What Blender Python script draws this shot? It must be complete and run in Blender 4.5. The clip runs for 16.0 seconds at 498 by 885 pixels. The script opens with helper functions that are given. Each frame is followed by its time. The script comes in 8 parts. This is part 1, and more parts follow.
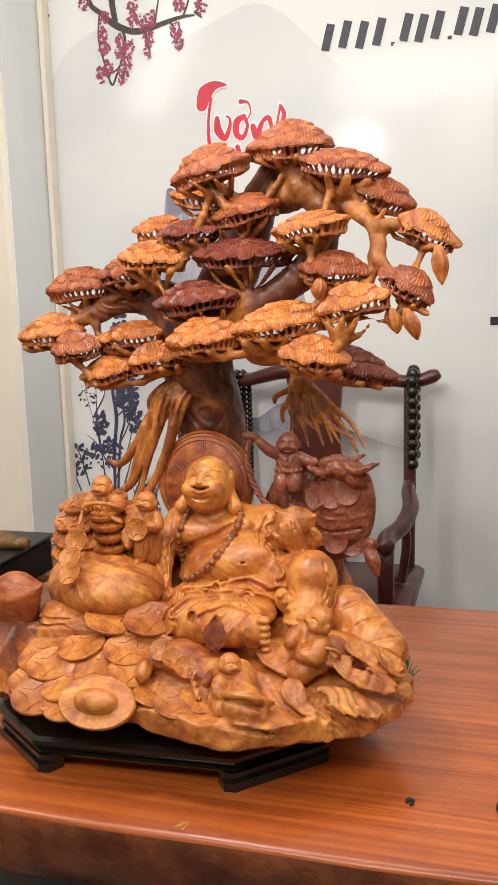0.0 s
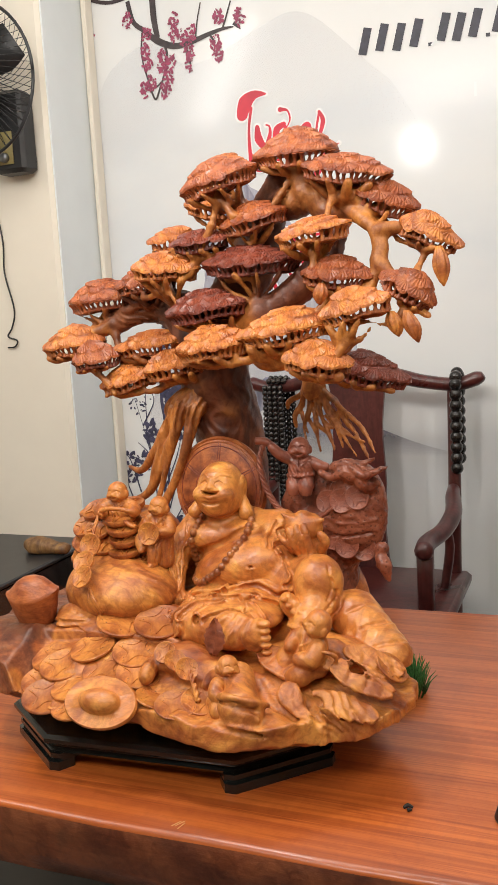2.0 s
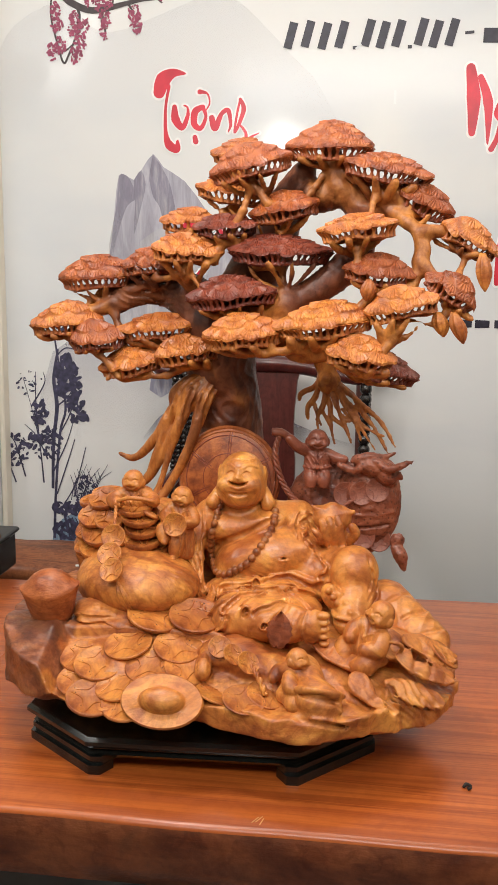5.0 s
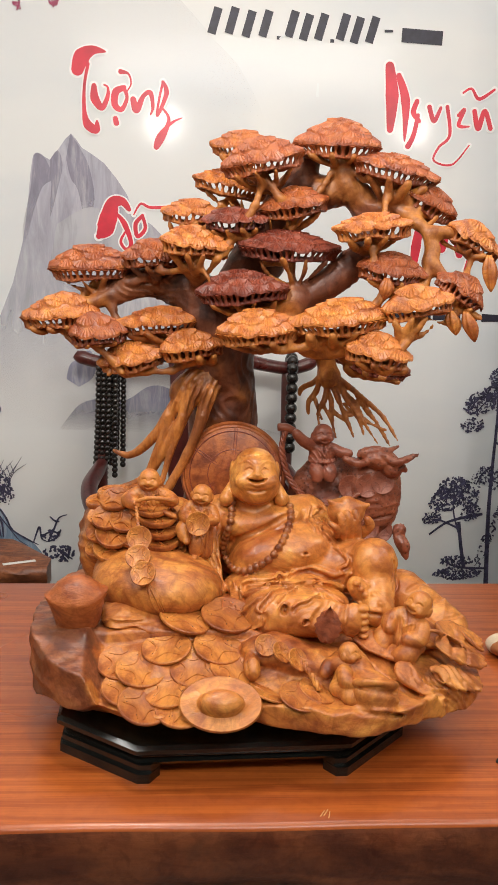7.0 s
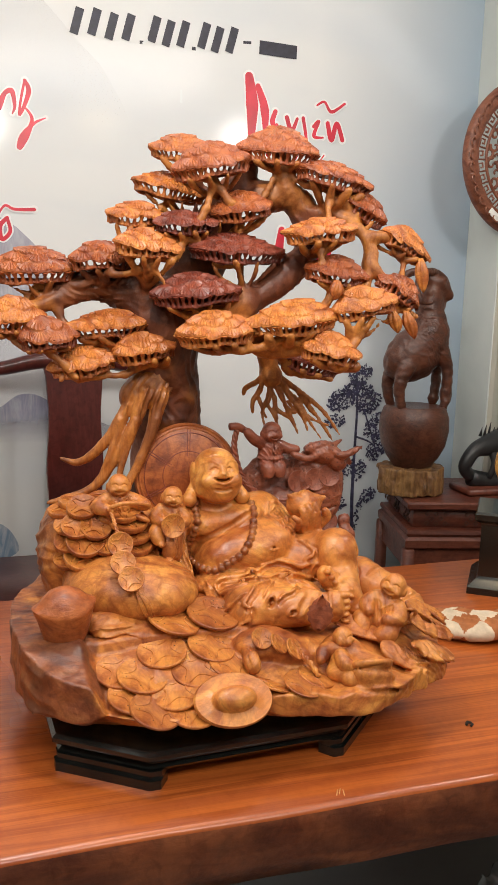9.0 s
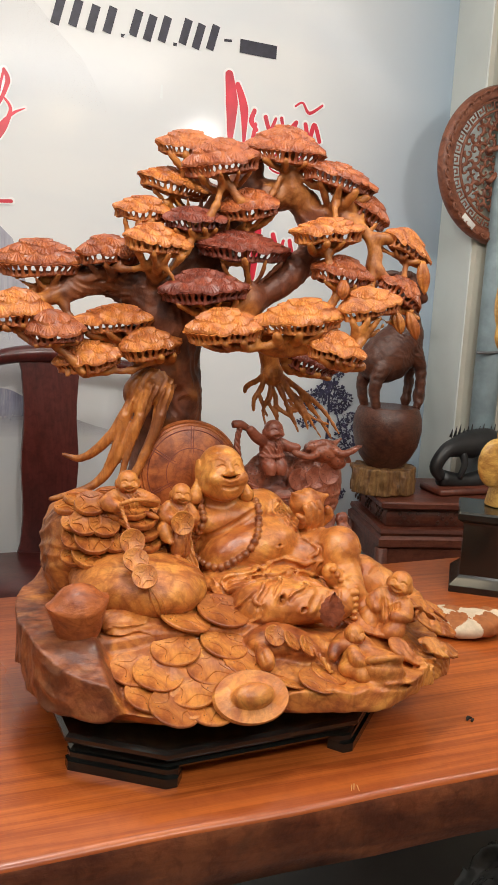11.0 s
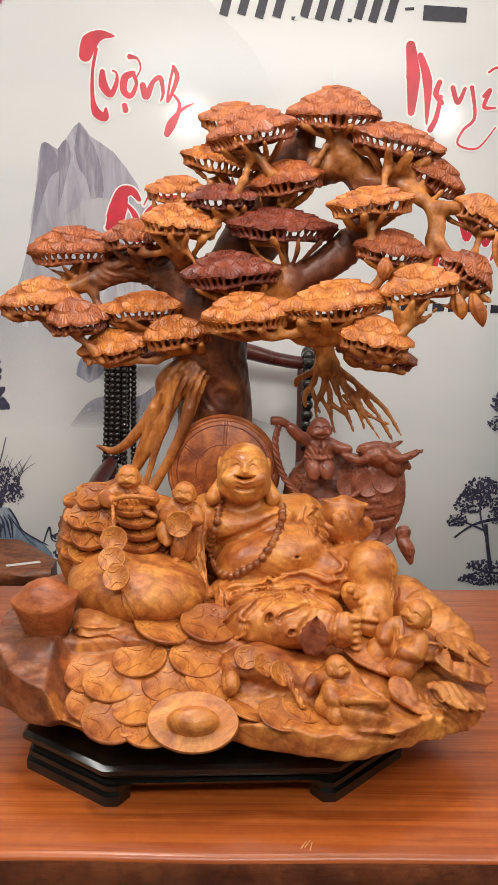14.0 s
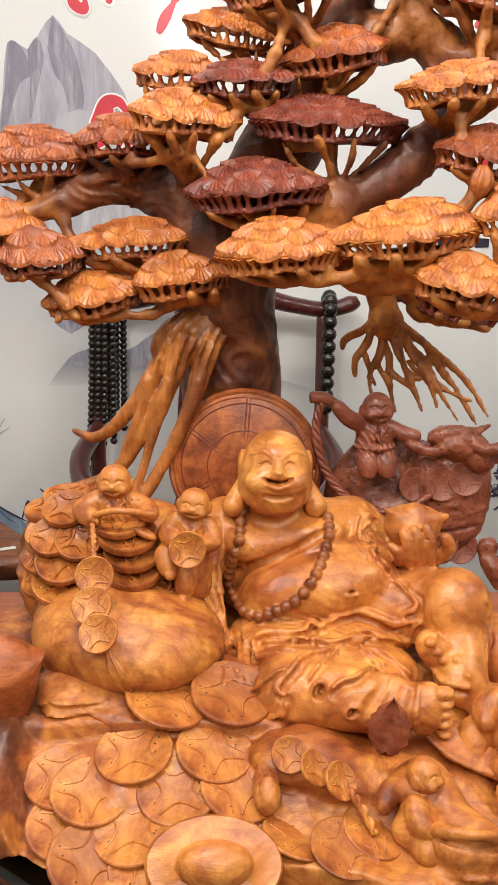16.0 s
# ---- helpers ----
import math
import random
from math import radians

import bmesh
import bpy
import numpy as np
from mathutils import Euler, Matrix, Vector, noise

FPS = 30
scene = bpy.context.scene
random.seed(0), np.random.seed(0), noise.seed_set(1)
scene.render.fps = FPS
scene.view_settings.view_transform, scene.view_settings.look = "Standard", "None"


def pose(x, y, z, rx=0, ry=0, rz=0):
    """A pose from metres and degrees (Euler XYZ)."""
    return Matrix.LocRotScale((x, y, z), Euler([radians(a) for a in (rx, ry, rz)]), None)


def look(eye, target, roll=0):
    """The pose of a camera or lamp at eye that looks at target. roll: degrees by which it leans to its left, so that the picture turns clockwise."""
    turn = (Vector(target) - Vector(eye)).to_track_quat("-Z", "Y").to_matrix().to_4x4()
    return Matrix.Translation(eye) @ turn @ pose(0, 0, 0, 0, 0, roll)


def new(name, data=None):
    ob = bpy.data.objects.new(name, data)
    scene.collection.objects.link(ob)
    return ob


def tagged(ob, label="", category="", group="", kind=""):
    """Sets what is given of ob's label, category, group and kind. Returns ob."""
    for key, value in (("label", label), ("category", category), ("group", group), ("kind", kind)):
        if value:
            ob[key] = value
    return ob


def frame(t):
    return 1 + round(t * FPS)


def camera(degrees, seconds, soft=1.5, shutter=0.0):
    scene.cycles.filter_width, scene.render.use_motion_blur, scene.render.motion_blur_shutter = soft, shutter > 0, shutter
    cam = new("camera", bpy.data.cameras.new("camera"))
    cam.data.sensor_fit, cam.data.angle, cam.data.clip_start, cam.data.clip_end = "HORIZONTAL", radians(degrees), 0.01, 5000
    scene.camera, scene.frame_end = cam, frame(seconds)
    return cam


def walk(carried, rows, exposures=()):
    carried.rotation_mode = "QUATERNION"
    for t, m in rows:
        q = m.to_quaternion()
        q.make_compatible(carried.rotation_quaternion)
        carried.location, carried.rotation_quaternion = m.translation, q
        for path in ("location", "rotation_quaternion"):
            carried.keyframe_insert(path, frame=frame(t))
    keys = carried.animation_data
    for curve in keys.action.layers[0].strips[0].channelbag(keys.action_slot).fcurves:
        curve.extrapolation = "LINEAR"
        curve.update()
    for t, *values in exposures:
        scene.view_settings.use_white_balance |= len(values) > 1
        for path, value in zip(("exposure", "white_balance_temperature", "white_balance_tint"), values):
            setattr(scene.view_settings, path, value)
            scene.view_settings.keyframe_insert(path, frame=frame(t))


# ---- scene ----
cam = camera(31.9, 16.0)
METRES, EYE, TILT, LEAN, TURN = 2.3, 1.45, 0.0, 0.0, 16.6
ROWS = [
    (0.0, 0.0, 0.0, 0.0, -0.27, -9.14, 1.66),
    (0.5, 0.0304, -0.0053, -0.0019, 2.36, -8.78, 2.73),
    (1.0, 0.0519, -0.0109, -0.0027, 4.13, -8.24, 3.22),
    (1.5, 0.0583, -0.0055, -0.0047, 4.96, -8.33, 3.36),
    (2.0, 0.0544, -0.0043, -0.0022, 4.99, -8.49, 3.2),
    (2.5, 0.0426, -0.0037, -0.0001, 4.66, -8.31, 2.78),
    (3.0, 0.0188, -0.0066, 0.0026, 2.67, -8.06, 2.08),
    (3.5, -0.0141, -0.0048, 0.0046, 0.19, -8.02, 1.59),
    (6.0, -0.2085, 0.0263, 0.0064, -15.65, -10.91, -1.58),
    (6.5, -0.2406, 0.0386, 0.0113, -18.25, -11.12, -1.36),
    (7.0, -0.2658, 0.049, 0.0128, -20.74, -10.79, -2.06),
    (7.5, -0.2944, 0.0573, 0.0134, -23.74, -10.93, -2.14),
    (8.0, -0.3304, 0.074, 0.0125, -28.39, -10.76, -1.3),
    (8.5, -0.3617, 0.0877, 0.0089, -32.3, -10.27, -1.36),
    (11.0, -0.4262, 0.1284, 0.0029, -38.81, -9.85, -3.13),
    (11.5, -0.4007, 0.1139, 0.004, -35.98, -9.76, -2.23),
    (12.0, -0.3544, 0.0979, 0.0067, -31.75, -9.61, -1.74),
    (12.5, -0.3027, 0.0831, 0.0059, -27.55, -9.86, -1.69),
    (13.0, -0.2533, 0.0689, 0.0052, -22.86, -10.16, -1.72),
    (13.5, -0.2198, 0.0613, 0.0043, -18.9, -10.41, -1.4),
    (14.0, -0.2143, 0.0792, 0.0, -18.02, -10.75, -1.59),
    (14.5, -0.2093, 0.1261, -0.0078, -18.09, -11.32, -1.64),
    (15.0, -0.1988, 0.1733, -0.0074, -17.81, -11.99, -1.48),
    (15.5, -0.1887, 0.2137, -0.0066, -18.07, -12.82, -1.5),
    (16.0, -0.1797, 0.2493, -0.0096, -18.5, -14.63, -1.48),
]
walk(cam, [(t, pose(0, 0, EYE, TILT, LEAN, TURN) @ pose(METRES * x, METRES * y, METRES * z, 90 + pitch, roll, yaw)) for t, x, y, z, yaw, pitch, roll in ROWS],
     [(0.0, 0.16), (3.5, 0.12), (6.0, 0.08), (13.5, 0.06), (14.5, 0.02), (15.0, 0.1), (15.5, 0.28), (16.0, 0.26)])

# ---- world and lights ----
world = bpy.data.worlds.new("room_world")
scene.world = world
world.use_nodes = True
world.node_tree.nodes["Background"].inputs[0].default_value = (0.9, 0.95, 1.0, 1)
world.node_tree.nodes["Background"].inputs[1].default_value = 0.05


def area_lamp(name, eye, target, power, sx, sy, color):
    d = bpy.data.lights.new(name, "AREA")
    d.shape, d.size, d.size_y, d.energy, d.color = "RECTANGLE", sx, sy, power, color
    ob = new(name, d)
    ob.matrix_world = look(eye, target)
    return ob


def bulb_lamp(name, eye, power, radius, color):
    d = bpy.data.lights.new(name, "POINT")
    d.energy, d.shadow_soft_size, d.color = power, radius, color
    ob = new(name, d)
    ob.location = eye
    return ob


bulb_lamp("pendant_lamp", (-0.74, 0.92, 2.24), 24, 0.05, (1.0, 0.95, 0.88))
bulb_lamp("pendant_lamp", (0.56, 0.93, 2.27), 17, 0.05, (1.0, 0.95, 0.88))
bulb_lamp("pendant_lamp", (-0.2, 0.95, 2.28), 4, 0.11, (1.0, 0.8, 0.52))
# wide soft fill added behind the camera, no such source seen
area_lamp("unseen_area_lamp", (-0.2, -1.0, 3.0), (-0.3, 0.7, 0.6), 42, 2.2, 0.5, (1.0, 0.97, 0.925))
# unseen overhead lamp, placed by the table shadow; also brightens the wall
area_lamp("unseen_area_lamp", (-0.45, 1.75, 3.0), (-0.45, 1.9, 0.0), 10, 1.4, 0.12, (1.0, 0.97, 0.925))
# two added fills, to brighten the east and west ends
area_lamp("unseen_area_lamp", (1.6, 0.6, 2.95), (0.7, 1.2, 0.0), 6, 0.25, 1.4, (1.0, 0.97, 0.93))
area_lamp("unseen_area_lamp", (-2.0, 0.4, 2.95), (-1.4, 1.2, 0.0), 19, 0.25, 1.4, (1.0, 0.97, 0.93))


# ---- materials ----
def material(name, rough=0.5, metal=0.0, spec=0.5, coat=0.0, coat_rough=0.1):
    m = bpy.data.materials.new(name)
    m.use_nodes = True
    b = m.node_tree.nodes["Principled BSDF"]
    b.inputs["Roughness"].default_value = rough
    b.inputs["Metallic"].default_value = metal
    b.inputs["Specular IOR Level"].default_value = spec
    b.inputs["Coat Weight"].default_value = coat
    b.inputs["Coat Roughness"].default_value = coat_rough
    return m, m.node_tree.nodes, m.node_tree.links, b


def ramp(nodes, stops):
    r = nodes.new("ShaderNodeValToRGB")
    e = r.color_ramp.elements
    while len(e) < len(stops):
        e.new(0.5)
    for i, (p, c) in enumerate(stops):
        e[i].position, e[i].color = p, (*c, 1)
    return r


def noise_node(nodes, links, vec, scale, detail=4.0, rough=0.55, distort=0.0):
    n = nodes.new("ShaderNodeTexNoise")
    n.inputs["Scale"].default_value = scale
    n.inputs["Detail"].default_value = detail
    n.inputs["Roughness"].default_value = rough
    n.inputs["Distortion"].default_value = distort
    links.new(vec, n.inputs["Vector"])
    return n


def mapped(nodes, links, scale=(1, 1, 1), rot=(0, 0, 0), island=False):
    tc = nodes.new("ShaderNodeTexCoord")
    mp = nodes.new("ShaderNodeMapping")
    mp.inputs["Scale"].default_value = scale
    mp.inputs["Rotation"].default_value = [radians(a) for a in rot]
    links.new(tc.outputs["Object"], mp.inputs["Vector"])
    return mp.outputs["Vector"]


def bump(nodes, links, bsdf, height, strength, distance=0.002):
    b = nodes.new("ShaderNodeBump")
    b.inputs["Strength"].default_value = strength
    b.inputs["Distance"].default_value = distance
    links.new(height, b.inputs["Height"])
    links.new(b.outputs["Normal"], bsdf.inputs["Normal"])


def mix_color(nodes, links, fac, a, b, blend="MIX"):
    m = nodes.new("ShaderNodeMix")
    m.data_type, m.blend_type = "RGBA", blend
    for src, sock in ((fac, m.inputs[0]), (a, m.inputs[6]), (b, m.inputs[7])):
        if isinstance(src, (int, float)):
            sock.default_value = src
        elif isinstance(src, tuple):
            sock.default_value = (*src, 1)
        else:
            links.new(src, sock)
    return m.outputs[2]


def wood(name, light, mid, dark, scale=(14, 30, 30), rot=(0, 12, 8), rough=0.42, coat=0.12, fine=160, relief=0.42, blotch=5.0, vary=False, vein=0.5, heart=None, mottle=0.65, figure=0.0, pits=0.0, bead=None):
    """Polished wood: broad heartwood clouds, drawn-out grain and fine pores."""
    m, n, l, b = material(name, rough, coat=coat, coat_rough=0.25)
    v = mapped(n, l, scale, rot)
    grain = noise_node(n, l, v, 1.0, 6, 0.6, 1.2)
    v2 = mapped(n, l, (1, 1, 1))
    cloud = noise_node(n, l, v2, blotch, 3, 0.5, 0.6)
    pores = noise_node(n, l, mapped(n, l, (scale[0] * 2, scale[1] * 5, scale[2] * 5), rot), 2.0, 3, 0.7)
    streak = noise_node(n, l, mapped(n, l, (scale[0] * 0.35, scale[1] * 0.5, scale[2] * 0.5), rot), 1.0, 4, 0.5, 1.8)

    def tone(light, mid, dark):
        r1 = ramp(n, ((0.32, dark), (0.46, mid), (0.6, light)))
        l.new(grain.outputs[0], r1.inputs[0])
        r2 = ramp(n, ((0.34, mid), (0.48, light), (0.7, light)))
        l.new(cloud.outputs[0], r2.inputs[0])
        both = mix_color(n, l, 0.55, r1.outputs[0], r2.outputs[0])
        deep = tuple(0.4 * a + 0.6 * b for a, b in zip(mid, dark))
        r6 = ramp(n, ((0.5, (0, 0, 0)), (0.63, (0.9, 0.9, 0.9))))
        l.new(streak.outputs[0], r6.inputs[0])
        return mix_color(n, l, r6.outputs[0], both, deep)

    c = tone(light, mid, dark)
    if heart:
        at = n.new("ShaderNodeAttribute")
        at.attribute_name = "heart"
        c = mix_color(n, l, at.outputs["Fac"], c, tone(*heart))
    if bead:
        at = n.new("ShaderNodeAttribute")
        at.attribute_name = "bead"
        c = mix_color(n, l, at.outputs["Fac"], c, tone(*bead))
    r3 = ramp(n, ((0.3, (0.74, 0.66, 0.6)), (0.55, (1, 1, 1))))
    l.new(pores.outputs[0], r3.inputs[0])
    c = mix_color(n, l, 0.25 if figure else 0.6, c, r3.outputs[0], "MULTIPLY")
    stain = noise_node(n, l, v2, 42, 5, 0.62, 0.8)
    r7 = ramp(n, ((0.36, (0.56, 0.43, 0.38)), (0.53, (1, 1, 1))))
    l.new(stain.outputs[0], r7.inputs[0])
    c = mix_color(n, l, mottle, c, r7.outputs[0], "MULTIPLY")
    veins = noise_node(n, l, mapped(n, l, (scale[0] * 0.5, scale[1] * 0.5, scale[2] * 0.5), rot), 1.0, 5, 0.55, 2.4)
    r5 = ramp(n, ((0.43, (1, 1, 1)), (0.495, (0.58, 0.4, 0.34)), (0.55, (1, 1, 1))))
    l.new(veins.outputs[0], r5.inputs[0])
    c = mix_color(n, l, vein, c, r5.outputs[0], "MULTIPLY")
    if figure:
        patch = noise_node(n, l, mapped(n, l, (1, 1, 1.3), (20, 0, 30)), 10, 6, 0.65, 1.8)
        r8 = ramp(n, ((0.33, (1.16, 1.36, 1.3)), (0.45, (1, 1.02, 1)), (0.55, (0.88, 0.76, 0.74)), (0.66, (0.5, 0.35, 0.42))))
        l.new(patch.outputs[0], r8.inputs[0])
        c = mix_color(n, l, figure, c, r8.outputs[0], "MULTIPLY")
    if vary:
        info = n.new("ShaderNodeObjectInfo")
        r4 = ramp(n, ((0.0, (0.72, 0.62, 0.6)), (0.5, (0.98, 0.96, 0.95)), (1.0, (1.08, 1.12, 1.08))))
        l.new(info.outputs["Random"], r4.inputs[0])
        c = mix_color(n, l, 1.0, c, r4.outputs[0], "MULTIPLY")
    hole = None
    # round pits, coloured darker and also sunk in the bump
    if pits:
        cells = n.new("ShaderNodeTexVoronoi")
        cells.inputs["Scale"].default_value = pits
        l.new(v2, cells.inputs["Vector"])
        hole = ramp(n, ((0.16, (0.42, 0.36, 0.34)), (0.32, (1, 1, 1))))
        l.new(cells.outputs["Distance"], hole.inputs[0])
        c = mix_color(n, l, 0.9, c, hole.outputs[0], "MULTIPLY")
    l.new(c, b.inputs["Base Color"])
    tool = noise_node(n, l, v2, 95, 2, 0.5)
    both = n.new("ShaderNodeMath")
    both.operation = "ADD"
    l.new(pores.outputs[0], both.inputs[0])
    l.new(tool.outputs[0], both.inputs[1])
    height = both.outputs[0]
    if hole:
        deep = n.new("ShaderNodeMath")
        deep.operation = "ADD"
        l.new(height, deep.inputs[0])
        l.new(hole.outputs[0], deep.inputs[1])
        height = deep.outputs[0]
    bump(n, l, b, height, relief, 0.0016)
    rr = n.new("ShaderNodeMapRange")
    rr.inputs[3].default_value, rr.inputs[4].default_value = rough - 0.1, rough + 0.14
    l.new(cloud.outputs[0], rr.inputs[0])
    l.new(rr.outputs[0], b.inputs["Roughness"])
    return m


def plain(name, color, rough=0.5, metal=0.0, vary=0.12, scale=20.0, relief=0.0, coat=0.0, spec=0.5):
    m, n, l, b = material(name, rough, metal, spec, coat)
    t = noise_node(n, l, mapped(n, l), scale, 5, 0.6)
    lo = tuple(c * (1 - vary) for c in color)
    hi = tuple(min(1, c * (1 + vary)) for c in color)
    r = ramp(n, ((0.3, lo), (0.7, hi)))
    l.new(t.outputs[0], r.inputs[0])
    l.new(r.outputs[0], b.inputs["Base Color"])
    if relief:
        bump(n, l, b, t.outputs[0], relief)
    return m


HONEY = wood("honey_wood", (0.71, 0.283, 0.061), (0.57, 0.187, 0.038), (0.33, 0.082, 0.021), blotch=9, mottle=0.6, vein=0.45, figure=0.8, scale=(22, 26, 20))
PALE = wood("pale_honey_wood", (0.79, 0.338, 0.08), (0.66, 0.23, 0.048), (0.4, 0.108, 0.027), blotch=9, mottle=0.5, vein=0.4, figure=0.75, rough=0.36, coat=0.2, bead=((0.42, 0.15, 0.042), (0.31, 0.095, 0.028), (0.19, 0.05, 0.018)), heart=((0.82, 0.37, 0.088), (0.71, 0.265, 0.052), (0.46, 0.14, 0.03)), scale=(22, 26, 20))
BARK_TONES = ((0.42, 0.16, 0.06), (0.24, 0.075, 0.029), (0.075, 0.027, 0.016))
ROCKWOOD = wood("rough_honey_wood", (0.69, 0.276, 0.06), (0.54, 0.171, 0.036), (0.27, 0.066, 0.02), blotch=11, mottle=0.65, rough=0.42, relief=0.45, heart=BARK_TONES, figure=0.9, scale=(22, 26, 20))
LEAFWOOD = wood("russet_leaf_wood", (0.36, 0.095, 0.036), (0.27, 0.064, 0.026), (0.15, 0.034, 0.016))
BENCHWOOD = wood("brown_slab_wood", (0.34, 0.12, 0.045), (0.24, 0.075, 0.028), (0.10, 0.03, 0.014), blotch=5)
INGOTWOOD = wood("reddish_honey_wood", (0.5, 0.145, 0.036), (0.37, 0.092, 0.025), (0.17, 0.04, 0.015), blotch=12)
AMBER = wood("amber_wood", (0.70, 0.265, 0.058), (0.55, 0.17, 0.034), (0.32, 0.076, 0.019), vary=True, rough=0.42, figure=0.8)
RUSSET = wood("russet_wood", (0.48, 0.14, 0.036), (0.35, 0.085, 0.023), (0.18, 0.04, 0.014), vary=True, rough=0.42, figure=0.8)
MAROON = wood("maroon_heartwood", (0.3, 0.066, 0.032), (0.21, 0.043, 0.023), (0.11, 0.023, 0.014), vary=True)
OXWOOD = wood("reddish_brown_wood", (0.33, 0.10, 0.052), (0.245, 0.067, 0.036), (0.13, 0.035, 0.02), rough=0.36, coat=0.2)
OXHIDE = wood("punched_brown_wood", (0.36, 0.115, 0.058), (0.27, 0.076, 0.04), (0.14, 0.038, 0.022), rough=0.36, coat=0.2, pits=135)
TREEWOOD = wood("branch_and_trunk_wood", (0.62, 0.25, 0.05), (0.46, 0.155, 0.034), (0.24, 0.07, 0.02), scale=(22, 26, 16), rough=0.46, coat=0.06, heart=((0.24, 0.075, 0.032), (0.145, 0.042, 0.02), (0.06, 0.019, 0.011)))
ROOTWOOD = wood("root_wood", (0.62, 0.235, 0.048), (0.41, 0.128, 0.028), (0.13, 0.036, 0.013), scale=(34, 34, 8), rot=(0, 25, 0))
HATWOOD = wood("figured_disc_wood", (0.5, 0.155, 0.038), (0.33, 0.08, 0.023), (0.11, 0.024, 0.013), blotch=12, scale=(30, 20, 9), rot=(0, 30, 0))
TABLEWOOD = wood("table_top_wood", (0.54, 0.138, 0.025), (0.42, 0.096, 0.018), (0.3, 0.062, 0.013), scale=(1.3, 46, 46), rot=(0, 0, 0.9), rough=0.3, coat=0.4, relief=0.05, blotch=2.5, vein=0.55, mottle=0.2)
TABLEEDGE = wood("table_edge_wood", (0.27, 0.085, 0.032), (0.2, 0.052, 0.02), (0.055, 0.016, 0.011), scale=(6, 10, 12), rot=(0, 0, 0), rough=0.36, coat=0.3, blotch=9)
CHAIRWOOD = wood("lacquered_rosewood", (0.105, 0.02, 0.017), (0.085, 0.016, 0.014), (0.05, 0.011, 0.01), scale=(18, 18, 3), rough=0.3, coat=0.35, relief=0.1)
PEDWOOD = wood("pedestal_rosewood", (0.19, 0.055, 0.03), (0.145, 0.038, 0.022), (0.08, 0.022, 0.014), scale=(5, 30, 30), rough=0.38)
GOATWOOD = wood("dull_brown_carving_wood", (0.12, 0.04, 0.02), (0.08, 0.026, 0.014), (0.036, 0.013, 0.008), rough=0.42)
BARKWOOD = wood("bark_block_wood", (0.3, 0.16, 0.05), (0.17, 0.08, 0.03), (0.05, 0.026, 0.014), scale=(40, 40, 4), rot=(0, 0, 0), rough=0.6, relief=0.9)
PLAQUEWOOD = wood("plaque_wood", (0.29, 0.105, 0.055), (0.21, 0.07, 0.036), (0.11, 0.034, 0.018), rough=0.42)
YELLOWWOOD = wood("yellow_boxwood", (0.72, 0.46, 0.12), (0.62, 0.36, 0.08), (0.42, 0.22, 0.05), rough=0.4)
BLACK = plain("black_lacquer", (0.007, 0.009, 0.008), 0.24, vary=0.3, coat=0.4, spec=0.5)
DARKBEAD = plain("dark_polished_bead", (0.014, 0.011, 0.010), 0.22, vary=0.4, scale=60, coat=0.3)
WALLPAINT = plain("cream_wall_paint", (0.83, 0.77, 0.66), 0.6, vary=0.035, scale=3.0, relief=0.03)
SIDEPAINT = plain("grey_blue_wall_paint", (0.76, 0.80, 0.81), 0.6, vary=0.04, scale=3.0)
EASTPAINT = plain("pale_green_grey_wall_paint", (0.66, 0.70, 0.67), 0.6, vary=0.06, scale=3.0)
# the WALLPAINT cream at little more than half its value
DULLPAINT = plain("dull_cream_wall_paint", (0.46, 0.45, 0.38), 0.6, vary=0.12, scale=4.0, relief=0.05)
FLOORTILE = plain("grey_floor_tile", (0.06, 0.055, 0.05), 0.35, vary=0.15, scale=5)
CEILPAINT = plain("white_ceiling_paint", (0.8, 0.8, 0.78), 0.7, vary=0.03, scale=2)
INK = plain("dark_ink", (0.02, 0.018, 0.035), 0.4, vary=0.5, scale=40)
INDIGO = plain("indigo_ink", (0.055, 0.053, 0.1), 0.4, vary=0.6, scale=60)
BARKINK = plain("brown_black_ink", (0.045, 0.03, 0.032), 0.4, vary=0.5, scale=50)
PINKINK = plain("plum_pink_ink", (0.3, 0.042, 0.1), 0.4, vary=0.45, scale=70)
REDINK = plain("crimson_brush_ink", (0.62, 0.018, 0.045), 0.35, vary=0.25, scale=12)
WHITEINK = plain("white_print", (0.86, 0.86, 0.86), 0.3, vary=0.02)
BLACKPLASTIC = plain("black_plastic", (0.018, 0.018, 0.019), 0.4, vary=0.3)
WIRE = plain("dark_grey_wire", (0.05, 0.05, 0.052), 0.35, 0.6)
OCHRE = plain("ochre_label", (0.28, 0.23, 0.09), 0.5)
PIPE = plain("blue_grey_pipe", (0.27, 0.35, 0.38), 0.35, vary=0.22, scale=14)
STEEL = plain("dull_steel", (0.25, 0.26, 0.27), 0.4, 0.8)
MOSS = plain("green_moss", (0.03, 0.12, 0.02), 0.9, vary=0.5, scale=120)
PAPER = plain("white_paper", (0.75, 0.74, 0.7), 0.7, vary=0.05)
SUEDE = plain("tan_suede", (0.36, 0.12, 0.035), 0.85, vary=0.25, scale=60, relief=0.4)
FELT = plain("pale_felt", (0.62, 0.5, 0.36), 0.9, vary=0.15, scale=80, relief=0.3)
CLEARBAG = plain("grey_plastic_film", (0.12, 0.125, 0.12), 0.15, vary=0.5, scale=9)
SPECK = plain("charred_crumb", (0.02, 0.015, 0.012), 0.8)
SCRATCH = plain("bare_scratch", (0.6, 0.3, 0.12), 0.6)


